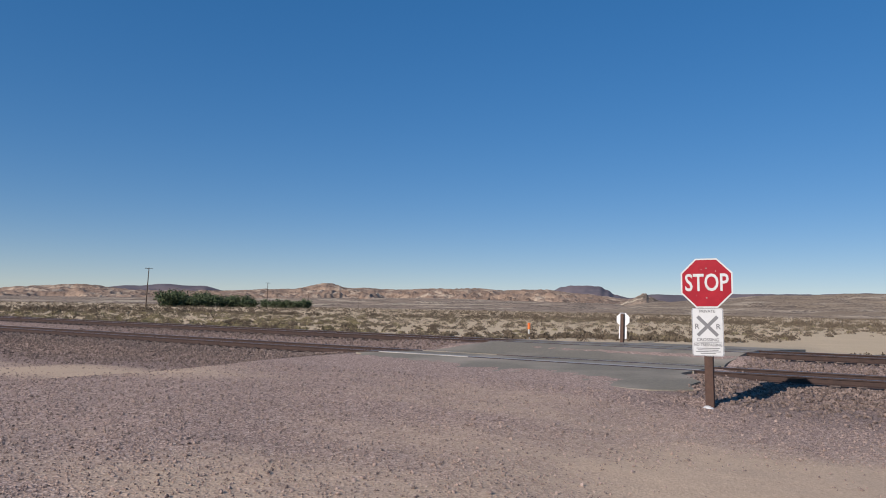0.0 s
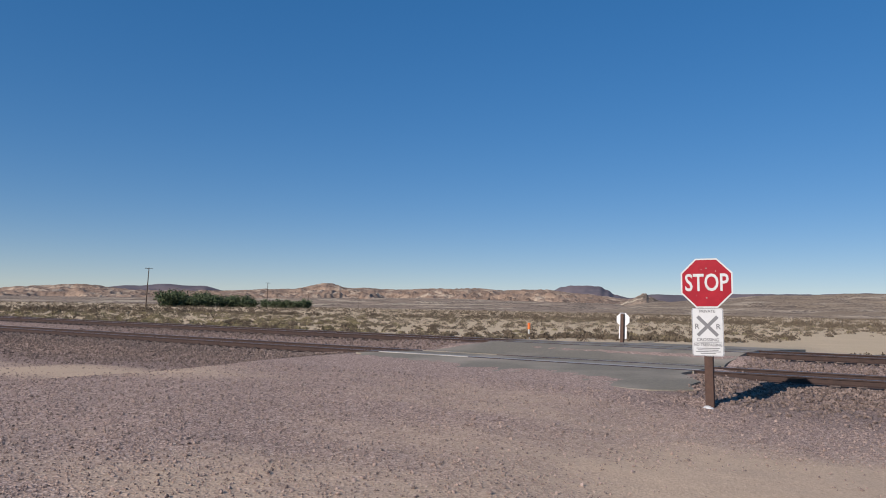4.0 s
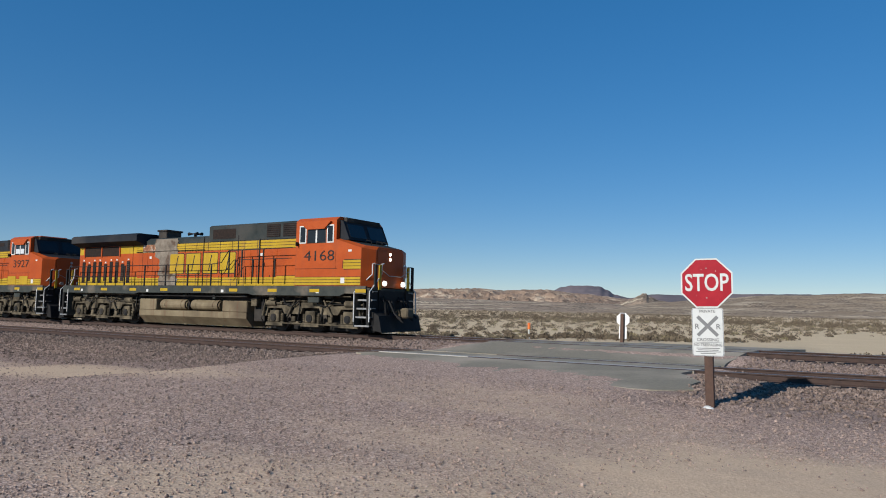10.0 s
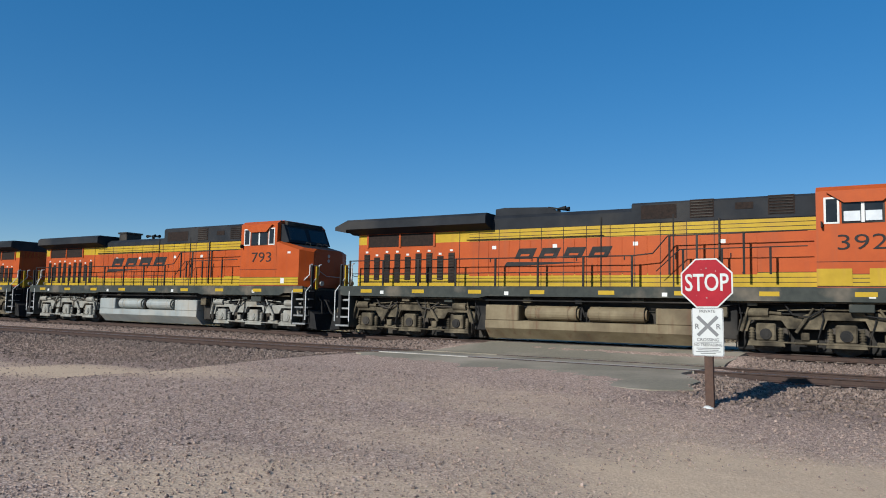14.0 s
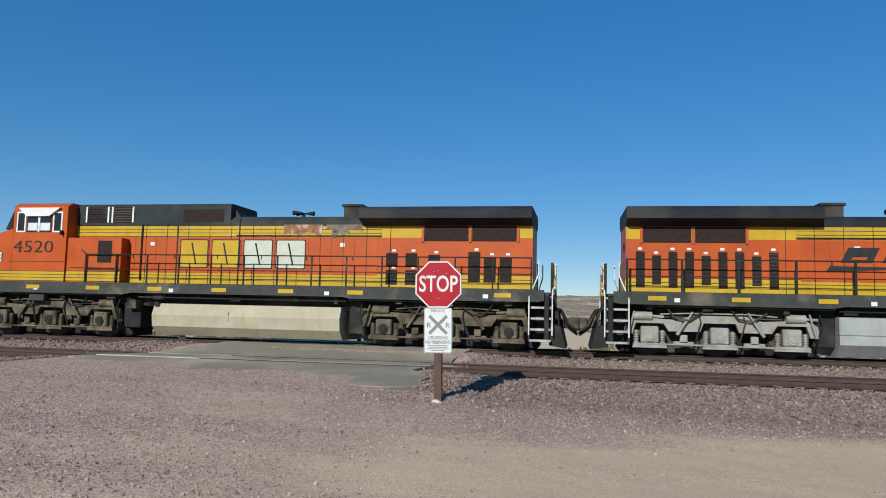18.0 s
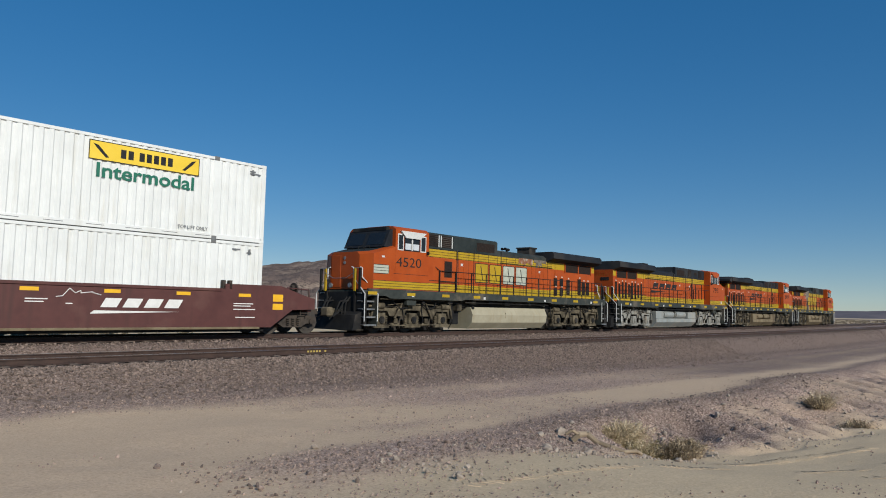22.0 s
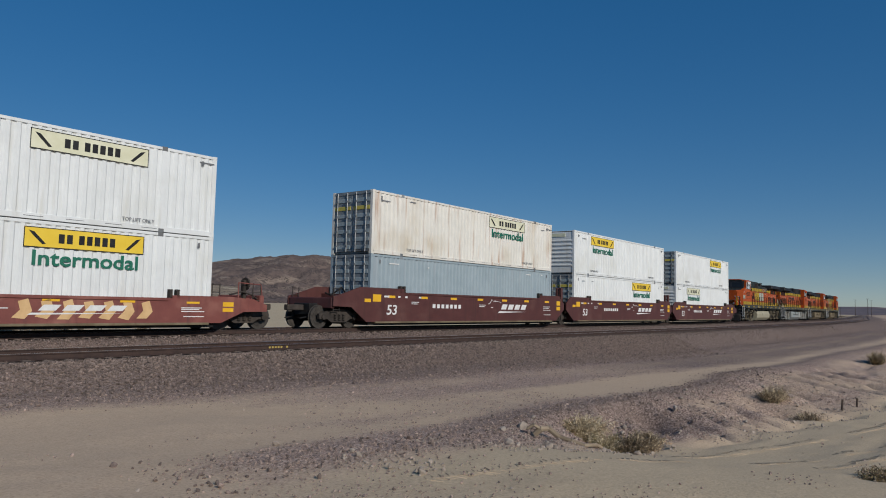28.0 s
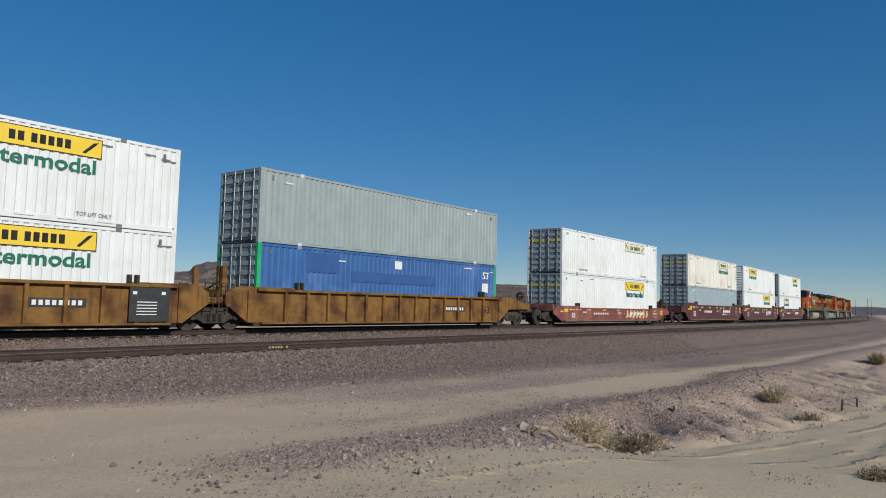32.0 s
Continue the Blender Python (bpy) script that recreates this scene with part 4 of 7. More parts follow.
        # battery box and steps behind the cab
        if number != "4520":
            continue
        side_piece("equipment_box", ORANGE, e, sy, -6.85, -4.74, 0.98, 1.42, 1.86, 3.42, 0.015)
        stripes(e, sy, 1.42, -6.85, -4.74, 1.9, 2.26)
        side_piece("box_grille", GRILLE, e, sy, -6.49, -5.95, 1.42, 1.43, 2.56, 3.32)
        side_piece("box_seam", BLACK, e, sy, -6.8, -4.9, 1.42, 1.432, 2.36, 2.385)
    # radiators
    bm = bmesh.new()
    prof = [(-1.0, 3.90), (-1.5, 4.08), (-1.5, 4.36), (-1.38, 4.46), (1.38, 4.46), (1.5, 4.36), (1.5, 4.08), (1.0, 3.90)]
    extrude_x(bm, prof, -21.2 if tall else -20.9, -15.0 if tall else -15.35)
    part("radiator_cowl", bm, BLACKROOF, e, "dark overhanging radiator cowl")
    if tall:
        bm = bmesh.new()
        prism(bm, [(-21.2, 3.96), (-21.75, 4.06), (-21.75, 4.2), (-21.2, 4.42)], -1.45, 1.45)
        part("cowl_end", bm, roof, e)
    bx("upper_hood_end", ORANGE, e, -20.9, -16.0, -H + 0.002, H - 0.002, 3.5, 3.9)
    # cab and nose
    CW = 1.5
    bm = bmesh.new()
    extrude_x(bm, [(-CW, 1.84), (CW, 1.84), (CW, 4.51), (1.3, 4.65), (-1.3, 4.65), (-CW, 4.51)], -4.74, -2.58)
    part("cab", bm, ORANGE, e, "orange cab")
    bm = bmesh.new()
    lo, hi = 1.84, 3.42
    rear = [(-CW, lo), (CW, lo), (CW, 3.73), (1.25, 3.80), (-1.25, 3.80), (-CW, 3.73)]
    fr = [(-0.92, lo), (0.92, lo), (0.92, 3.30), (0.75, 3.44), (-0.75, 3.44), (-0.92, 3.30)]
    mid = [(-CW, lo), (CW, lo), (CW, 3.36), (1.2, 3.47), (-1.2, 3.47), (-CW, 3.36)]
    rings = [[bm.verts.new((x, y, z)) for y, z in ring] for x, ring in ((-2.6, rear), (-1.30, mid), (-1.02, fr))]
    for a, b in zip(rings, rings[1:]):
        for i in range(6):
            j = (i + 1) % 6
            f = bm.faces.new((a[i], a[j], b[j], b[i]))
            f.material_index = 1 if i == 3 else 0
    bm.faces.new(rings[-1])
    bm.faces.new(rings[0][::-1])
    part("nose", bm, [ORANGE, roof], e, "orange nose with a dark anti-glare top")
    bm = bmesh.new()
    prism(bm, [(-2.6, 3.70), (-2.08, 3.72), (-2.42, 4.47), (-2.6, 4.53)], -1.3, 1.3)
    part("windscreen_frame", bm, BLACKROOF, e)
    for y0, y1 in ((-1.16, -0.12), (0.12, 1.16)):
        bm = bmesh.new()
        prism(bm, [(-2.158, 3.83), (-2.118, 3.83), (-2.358, 4.37), (-2.398, 4.37)], y0, y1)
        part("windscreen", bm, GLASS, e, "dark windscreen pane")
    bx("number_board", BLACK, e, -2.62, -2.4, -1.1, 1.1, 4.46, 4.64, 0.02)
    bx("roof_unit", WHITE if number == "4168" else ORANGE, e, -4.4, -2.9, -0.8, 0.8, 4.64, 4.73, 0.03, "flat air conditioner on the cab roof")
    for y in (-0.5, 0.2, 0.6):
        bm = bmesh.new()
        path_tube(bm, [(-1.9, y, 3.6), (-1.85, y, 3.76), (-1.6, y, 3.7), (-1.6, y, 3.5)], 0.015)
        part("grab_iron", bm, BLACK, e)
    for sy in (-1, 1):
        y = CW
        stripes(e, sy, CW, -4.74, -1.31, 1.89, 2.24)
        side_piece("cab_skirt_seam", BLACK, e, sy, -4.75, -2.5, CW, CW + 0.006, 2.56, 2.575)
        # side windows
        for x0, x1 in ((-3.08, -2.71), (-4.55, -4.17)):
            fr_ = side_piece("window_frame", WHITE, e, sy, x0, x1, CW, CW + 0.012, 3.60, 4.33, 0.004, "white window frame")
            bm = bmesh.new()
            mirror_box(bm, x0 + 0.055, x1 - 0.055, CW + 0.012, CW + 0.016, 3.65, 4.28, sy)
            part("pane", bm, GLASS, fr_)
        fr_ = side_piece("window_frame", BLACK, e, sy, -4.12, -3.12, CW, CW + 0.01, 3.60, 4.20, label="sliding cab window")
        for x0, x1 in ((-4.09, -3.66), (-3.58, -3.16)):
            bm = bmesh.new()
            mirror_box(bm, x0, x1, CW + 0.010, CW + 0.014, 3.64, 4.16, sy)
            part("pane", bm, GLASS, fr_)
            # Painted brightness: a pale strip stands in for sky showing in the pane.
            if number in ("4520", "3927"):
                bm = bmesh.new()
                mirror_box(bm, x0 + 0.02, x1 - 0.02, CW + 0.014, CW + 0.017, 3.66, 3.93, sy)
                part("blind", bm, PALEPANE, fr_, "pale strip painted low on the pane for bright sky")
        bm = bmesh.new()
        mirror_box(bm, -3.66, -3.58, CW + 0.012, CW + 0.02, 3.62, 4.18, sy)
        part("slide_bar", bm, WHITE, fr_)
        if awning:
            bm = bmesh.new()
            prism(bm, [(-4.48, 4.46), (-2.82, 4.46), (-3.16, 4.16), (-4.06, 4.16)], sy * (CW + 0.02), sy * (CW + 0.10))
            part("awning", bm, WHITE if awning == "white" else ORANGE, e, "sloping sunshade over the window")
        side_piece("mirror", BLACK, e, sy, -4.62, -4.58, CW, CW + 0.16, 3.5, 3.66)
        lettering("road_number", number, 0.60, NUMBER, e, (-3.45, sy * (CW + 0.012), 3.07), facing=sy, width=1.6 if len(number) == 4 else 1.15, weight=-0.004)
        if heritage:
            bm = bmesh.new()
            prism(bm, [(-1.31, 2.52), (-2.14, 2.52), (-2.22, 2.58), (-2.22, 2.86), (-2.14, 2.92), (-1.31, 2.92)], sy * CW, sy * (CW + 0.005))
            part("stripe_ground", bm, BLACK, e)
            for k in range(3):
                side_piece("stripe", YELLOW if number == "4168" else FADED, e, sy, -2.185, -1.31, CW + 0.005, CW + 0.009, 2.545 + k * 0.122, 2.545 + k * 0.122 + 0.102)
        side_piece("placard", WHITE, e, sy, -2.3, -2.1, CW + 0.009, CW + 0.012, 1.98, 2.2) if number != "4520" else None
        side_piece("placard", WHITE, e, sy, -1.95, -1.78, CW + 0.0, CW + 0.006, 3.22, 3.30)
        if not heritage:
            for x0 in (-4.75, -3.5):
                side_piece("yellow_grille", YELLOW, e, sy, x0, x0 + 0.85, CW + 0.009, CW + 0.02, 1.92, 2.38) if number == "3927" else None
    # plain shapes in place of the painted name
    for sy in (-1, 1):
        s = -1 if sy > 0 else 1     # reading direction
        if heritage:
            x0, x1 = -13.46, -8.76
            w = (x1 - x0) / 4
            for k in range(4):
                faded = number == "4520" and k >= 2
                xa = x0 + w * k if sy < 0 else x1 - w * (k + 1)
                m = FADED if faded else YELLOW
                bm = bmesh.new()
                back = bmesh.new()
                for mesh_, grow, y0_, y1_ in ((back, 0.035, 0.016, 0.0195), (bm, 0.0, 0.020, 0.024)):
                    a0, a1, c = xa + w * 0.08 - grow, xa + w * 0.92 + grow, 0.03
                    z0_, z1_ = 2.47 - grow, 3.39 + grow
                    prism(mesh_, [(a0 + c, z0_), (a1 - c, z0_), (a1, z0_ + c), (a1, z1_ - c), (a1 - c, z1_), (a0 + c, z1_), (a0, z1_ - c), (a0, z0_ + c)], sy * (H + y0_), sy * (H + y1_))
                slot = bmesh.new()
                prism(slot, [(xa + w * 0.40, 2.56), (xa + w * 0.45, 2.56), (xa + w * 0.60, 3.30), (xa + w * 0.55, 3.30)], sy * (H + 0.024), sy * (H + 0.027))
                part("emblem_slot", slot, NUMBER, e)
                part("emblem_edge", back, NUMBER, e)
                part("emblem_block", bm, m, e, "slab-ended emblem shape, peeled and grey" if faded else "yellow slab-ended emblem shape")
        else:
            for k in range(4):
                bm = bmesh.new()
                x_start, pitch_ = (-14.8, 1.12) if number == "793" else (-14.1, 0.88)
                tall_ = 0.44 if number == "793" else 0.36
                d = 1 if sy < 0 else -1
                xa = x_start + pitch_ * k if sy < 0 else x_start + pitch_ * (4 - k)
                prism(bm, [(xa, 2.84), (xa + d * pitch_ * 0.76, 2.84), (xa + d * pitch_ * 0.96, 2.84 + tall_), (xa + d * pitch_ * 0.2, 2.84 + tall_)], sy * (H + 0.012), sy * (H + 0.018))
                part("emblem_block", bm, NUMBER, e, "slanted black emblem shape")
                bm = bmesh.new()
                prism(bm, [(xa + d * pitch_ * 0.26, 2.93), (xa + d * pitch_ * 0.62, 2.93), (xa + d * pitch_ * 0.66, 3.0), (xa + d * pitch_ * 0.30, 3.0)], sy * (H + 0.018), sy * (H + 0.021))
                part("emblem_slot", bm, ORANGE, e)
            d = 1 if sy < 0 else -1
            xa = (-15.2 if number == "793" else -14.5) if sy < 0 else -10.0
            bm = bmesh.new()
            prism(bm, [(xa, 2.58), (xa + d * 0.12, 2.74), (xa + d * 3.0, 2.70), (xa + d * 0.8, 2.60)], sy * (H + 0.012), sy * (H + 0.018))
            part("emblem_sweep", bm, NUMBER, e, "tapering black stroke below the emblem")
    if heritage:
        for sy in (-1, 1):
            if number == "4520":
                for x0, x1, z0, z1, m in ((-13.95, -12.6, 3.60, 3.93, BURNT), (-15.35, -14.1, 3.72, 3.93, PATCH), (-14.9, -14.3, 3.55, 3.72, PATCH)):
                    bm = bmesh.new()
                    rng_ = random.Random(int(x0 * 100))
                    low = [(x0 + (x1 - x0) * i / 9, z0 + rng_.uniform(-0.08, 0.1)) for i in range(10)]
                    prism(bm, low + [(x1, z1), (x0, z1)], sy * (H + 0.010), sy * (H + 0.0215))
                    part("worn_patch", bm, m, e, "burnt and peeled paint")
                continue
            a, b = -14.2, -12.85
            bm = bmesh.new()
            n = 16
            pts = []
            for i in range(n + 1):
                z = 1.9 + 2.25 * i / n
                pts.append((a - 0.22 * noise.noise((i * 0.9, 1, 1)) - (0.35 if z > 3.3 else 0), z))
            for i in range(n, -1, -1):
                z = 1.9 + 2.25 * i / n
                pts.append((b + 0.3 * noise.noise((i * 0.9, 5, 1)), z))
            prism(bm, pts, sy * (H + 0.013), sy * (H + 0.0215))
            part("worn_patch", bm, PATCH, e, "bare grey patch of burnt and peeled paint")
            side_piece("worn_patch", BURNT, e, sy, a - 1.3, a - 0.2, H + 0.011, H + 0.0135, 3.52, 3.9)
    # horn
    horn = bx("horn", BLACK, e, -12.92, -12.82, -0.05, 0.05, zr - 0.02, zr + 0.24)
    for dx, y in ((0.34, 0.12), (-0.34, -0.12), (0.3, -0.12)):
        bm = bmesh.new()
        tube(bm, (-12.87, y, zr + 0.25), (-12.87 + dx, y, zr + 0.25), 0.025, 0.085, seg=10)
        part("trumpet", bm, BLACK, horn)
    # tank
    if tank == "long":
        bm = bmesh.new()
        extrude_x(bm, [(-1.36, 0.44), (-1.05, 0.14), (1.05, 0.14), (1.36, 0.44), (1.42, 0.82), (1.26, 1.2), (-1.26, 1.2), (-1.42, 0.82)], -14.8, -8.15)
        part("fuel_tank", bm, TANKPALE, e, "long pale dusty fuel tank")
        for sy in (-1, 1):
            side_piece("tank_band", TANKPALE, e, sy, -10.95, -10.9, 1.36, 1.43, 0.7, 0.95)
            side_piece("filler", BLACK, e, sy, -8.35, -8.2, 1.3, 1.36, 1.1, 1.25)
    else:
        tm = TANKSILVER if silver else TANKDUST
        bm = bmesh.new()
        extrude_x(bm, [(-1.38, 0.46), (-1.02, 0.11), (1.02, 0.11), (1.38, 0.46), (1.38, 0.72), (1.0, 0.74), (-1.0, 0.74), (-1.38, 0.72)], -15.0, -7.6)
        part("fuel_tank", bm, tm, e, "silver fuel tank" if silver else "dusty fuel tank")
        for sy in (-1, 1):
            side_piece("tank_end_box", tm, e, sy, -15.0, -13.75, 0.6, 1.38, 0.72, 1.25, 0.03)
            side_piece("tank_end_box", tm, e, sy, -9.15, -7.6, 0.6, 1.38, 0.72, 1.22, 0.03, "rust-streaked tank box")
            for x0 in (-13.55, -11.35):
                bm = bmesh.new()
                g = tube(bm, (x0, sy * 1.12, 1.0), (x0 + 1.9, sy * 1.12, 1.0), 0.24, seg=18)
                bmesh.ops.bevel(bm, geom=[ed for ed in bm.edges if len([f for f in ed.link_faces if len(f.verts) > 4]) == 1], offset=0.07, segments=2, affect="EDGES")
                res = part("air_reservoir", bm, tm, e, "cylindrical air reservoir", smooth=False)
                for xx in (x0 + 0.35, x0 + 1.5):
                    bm = bmesh.new()
                    tube(bm, (xx, sy * 1.12, 1.0), (xx + 0.05, sy * 1.12, 1.0), 0.25, seg=18)
                    part("strap", bm, tm, res)
            bm = bmesh.new()
            path_tube(bm, [(-11.6, sy * 1.2, 0.8), (-11.55, sy * 1.25, 1.2), (-11.45, sy * 1.2, 0.9)], 0.035)
            part("drain_valve", bm, BLACK, e)
            side_piece("reservoir_back", BLACK, e, sy, -13.7, -9.2, 0.6, 0.85, 0.74, 1.3)
    for sy in (-1, 1):
        bm = bmesh.new()
        path_tube(bm, [(-15.0, sy * 1.38, 1.40), (-7.6, sy * 1.38, 1.40)], 0.025)
        path_tube(bm, [(-7.4, sy * 1.3, 1.30), (-6.6, sy * 1.3, 1.42), (-5.2, sy * 1.3, 1.40)], 0.02)
        part("air_pipe", bm, BLACK, e)
        side_piece("junction_box", TRUCK, e, sy, -7.45, -7.1, 1.0, 1.3, 1.0, 1.3, 0.02)
        for k in range(11):
            x = -20.2 + k * 1.72 + random.uniform(-0.4, 0.4)
            w_, h_ = random.uniform(0.12, 0.4), random.uniform(0.1, 0.22)
            side_piece("valve_box", random.choice((BLACK, TRUCK, SILL)), e, sy, x, x + w_, 1.2, 1.36, 1.5 - h_, 1.5, 0.015)
        bm = bmesh.new()
        path_tube(bm, [(-20.4, sy * 1.42, 1.46), (-15.1, sy * 1.42, 1.44)], 0.02)
        part("train_line", bm, TRUCK, e)
        bm = bmesh.new()
        path_tube(bm, [(-7.0, sy * 1.42, 1.46), (-1.8, sy * 1.42, 1.45)], 0.02)
        part("train_line", bm, TRUCK, e)
        side_piece("jack_pad", SILL, e, sy, -4.0, -3.4, 1.3, 1.5, 1.2, 1.42, 0.02)
    # Added black blocks: they darken the shaded gaps between tank and trucks.
    for x0, x1 in ((-7.5, -6.85), (-15.6, -15.0)):
        bx("equipment_rack", BLACK, e, x0, x1, -1.05, 1.05, 0.35, 1.5, 0.03)
    # trucks
    loco_truck(e, -4.08, truck_mat, -1 if number == "4520" else 1)
    loco_truck(e, -18.22, truck_mat, -1 if number == "4520" else 1)
    # ends
    for sy in (-1, 1):
        stair(e, -1.55, -0.8, sy, STEEL, True)
        stair(e, -21.55, -20.85, sy, STEEL, False)
    for front in (True, False):
        s = 1 if front else -1
        def X(d):
            return -d if front else -22.3 + d
        a, b = sorted((X(0.85), X(1.0)))
        bx("pilot_plate", BLACK, e, a, b, -1.5, 1.5, 0.35, 1.75, 0.02)
        bm = bmesh.new()
        prism(bm, [(X(0.85), 0.2), (X(0.35), 0.12), (X(0.5), 0.75), (X(0.85), 0.9)], -1.35, 1.35)
        part("plow", bm, BLACK, e, "black snow plow")
        a, b = sorted((X(0.0), X(0.9)))
        bx("coupler", TRUCK, e, a, b, -0.14, 0.14, 0.72, 1.0, 0.04)
        bm = bmesh.new()
        box(bm, min(X(-0.05), X(0.3)), max(X(-0.05), X(0.3)), -0.24, 0.24, 0.66, 1.06, 0.06)
        part("knuckle", bm, TRUCK, e)
        for y in (-1.25, -0.95, 0.95, 1.25):
            bm = bmesh.new()
            box(bm, X(0.78) - 0.04, X(0.78) + 0.04, y - 0.05, y + 0.05, 1.75, 2.72)
            part("end_post", bm, YELLOW if abs(y) < 1 else BLACK, e)
        bm = bmesh.new()
        for y0, y1 in ((-1.25, -0.95), (0.95, 1.25)):
            path_tube(bm, [(X(0.78), y0, 2.72), (X(0.78), y1, 2.72)], 0.02)
        path_tube(bm, [(X(0.74), -0.95, 2.55), (X(0.74), -0.4, 2.3), (X(0.74), 0.4, 2.3), (X(0.74), 0.95, 2.55)], 0.014)
        part("end_rail", bm, STEEL, e)
        for k in range(4):
            y = -0.8 + k * 0.2 if k < 2 else 0.4 + (k - 2) * 0.2
            bm = bmesh.new()
            path_tube(bm, [(X(0.85), y, 1.5), (X(0.62), y, 1.25), (X(0.58), y, 0.8), (X(0.5), y, 0.5)], 0.035)
            part("air_hose", bm, BLACK, e)
        for y, low in ((-0.62, 0.62), (-0.45, 0.5), (0.3, 0.55), (0.55, 0.66)):
            bm = bmesh.new()
            path_tube(bm, [(X(0.82), y, 1.35), (X(0.55), y, 1.3), (X(0.3), y * 0.95, low + 0.2), (X(0.02), y * 0.9, low)], 0.038)
            part("jumper_hose", bm, BLACK, e, "black hose hanging between the locomotives")
        for y in (-0.62, 0.62):
            bm = bmesh.new()
            tube(bm, (X(0.84), y, 2.0), (X(0.76), y, 2.0), 0.1, seg=12)
            part("ditch_light", bm, HEADLAMP if (front and number == "4168") else STEEL, e, "round ditch light")
    for z in (2.98, 3.18):
        bm = bmesh.new()
        tube(bm, (-1.04, -0.0, z), (-1.0, -0.0, z), 0.07, seg=12)
        part("headlight", bm, HEADLAMP if number == "4168" else STEEL, e, "round headlight")
    bx("nose_door", ORANGE, e, -1.03, -1.005, -0.85, -0.25, 1.9, 3.3, 0.01)
    for k in range(5):
        bm = bmesh.new()
        path_tube(bm, [(-1.13, 0.85, 2.2 + k * 0.28), (-1.04, 0.85, 2.2 + k * 0.28), (-1.04, 0.55, 2.2 + k * 0.28), (-1.13, 0.55, 2.2 + k * 0.28)], 0.014)
        part("nose_grab", bm, STEEL, e)
    if not heritage:
        bx("rear_number", NUMBER, e, -20.92, -20.9, -0.7, -0.1, 3.2, 3.4)
    bx("hood_end_band", YELLOW, e, -20.912, -20.9, -H, H, 1.86, 2.24)
    return e


BLACKROOF = material("loco_roof_black", (0.011, 0.013, 0.017), (0.023, 0.026, 0.031), 1.6, 0.7, spec=0.15, bump=0.05, stain=(0.04, 0.038, 0.037), stain_scale=0.5)
LOCO_FRONTS = [77.67 - 22.3 * k for k in range(4)]
train = [
    (locomotive("heritage", "4168", "bottles", awning="orange"), LOCO_FRONTS[0], 0),
    (locomotive("wedge", "3927", "bottles", tall=True, awning="orange"), LOCO_FRONTS[1], 0),
    (locomotive("wedge", "793", "bottles", SILVERTRUCK, awning="orange", silver=True), LOCO_FRONTS[2], 0),
    (locomotive("heritage", "4520", "long", awning="white"), LOCO_FRONTS[3] - 22.3, 180),
]


# ---- well cars and containers: x = 0 is the rear end of the container, z = 0 the rail top ----
BROWN = material("car_brown", (0.068, 0.020, 0.017), (0.098, 0.031, 0.026), 2.0, 0.6, bump=0.05, stain=(0.15, 0.07, 0.055), stain_scale=0.7, stain_at=(0.55, 0.85), streak=(0.06, 0.022, 0.018))
REDCAR = material("car_red", (0.155, 0.042, 0.034), (0.215, 0.066, 0.05), 1.8, 0.7, bump=0.06, stain=(0.33, 0.15, 0.11), stain_scale=0.8, stain_at=(0.5, 0.8), streak=(0.11, 0.04, 0.035))
TAN = material("car_tan", (0.155, 0.076, 0.021), (0.245, 0.128, 0.038), 2.2, 0.8, spec=0.2, bump=0.08, stain=(0.07, 0.03, 0.015), stain_scale=1.2, stain_at=(0.47, 0.68), streak=(0.08, 0.036, 0.02))
DARKPANEL = material("car_black_panel", (0.022, 0.022, 0.022), (0.04, 0.04, 0.04), 4, 0.6)
CHALK = material("stencil_white", (0.62, 0.61, 0.58), (0.74, 0.73, 0.70), 6, 0.7)
REFLECT = material("reflector_yellow", (0.72, 0.38, 0.015), (0.80, 0.46, 0.02), 4, 0.45)
CWHITE = material("container_white", (0.66, 0.67, 0.65), (0.74, 0.75, 0.73), 1.2, 0.5, bump=0.02, stain=(0.62, 0.62, 0.58), stain_scale=0.5, streak=(0.60, 0.59, 0.54))
CAGED = material("container_aged", (0.64, 0.61, 0.54), (0.74, 0.71, 0.64), 1.2, 0.6, bump=0.04, stain=(0.56, 0.50, 0.40), stain_scale=0.6, streak=(0.36, 0.18, 0.09))
CGREYBLUE = material("container_grey_blue", (0.255, 0.315, 0.34), (0.315, 0.375, 0.40), 1.2, 0.5, bump=0.02, streak=(0.30, 0.33, 0.35))
CGREY = material("container_grey", (0.245, 0.285, 0.28), (0.30, 0.345, 0.34), 1.2, 0.5, bump=0.02, streak=(0.36, 0.37, 0.36))
CBLUE = material("container_blue", (0.028, 0.095, 0.26), (0.040, 0.125, 0.32), 1.2, 0.5, bump=0.02, stain=(0.09, 0.17, 0.38), streak=(0.05, 0.12, 0.33))
CGREEN = material("container_green", (0.02, 0.30, 0.11), (0.03, 0.38, 0.15), 2, 0.5)
DOORGREY = material("container_door", (0.16, 0.18, 0.19), (0.26, 0.28, 0.29), 2, 0.55, metal=0.2, bump=0.05, stain=(0.12, 0.11, 0.1))
DOORPALE = material("container_door_rib", (0.24, 0.29, 0.30), (0.34, 0.39, 0.40), 2, 0.6, stain=(0.16, 0.17, 0.17))
DOORMARK = material("container_door_mark", (0.46, 0.38, 0.06), (0.55, 0.46, 0.10), 2, 0.6)
LOGOYELLOW = material("logo_yellow", (0.74, 0.50, 0.03), (0.80, 0.56, 0.05), 2, 0.5)
LOGOPALE = material("logo_pale", (0.62, 0.60, 0.40), (0.72, 0.70, 0.52), 2, 0.5)
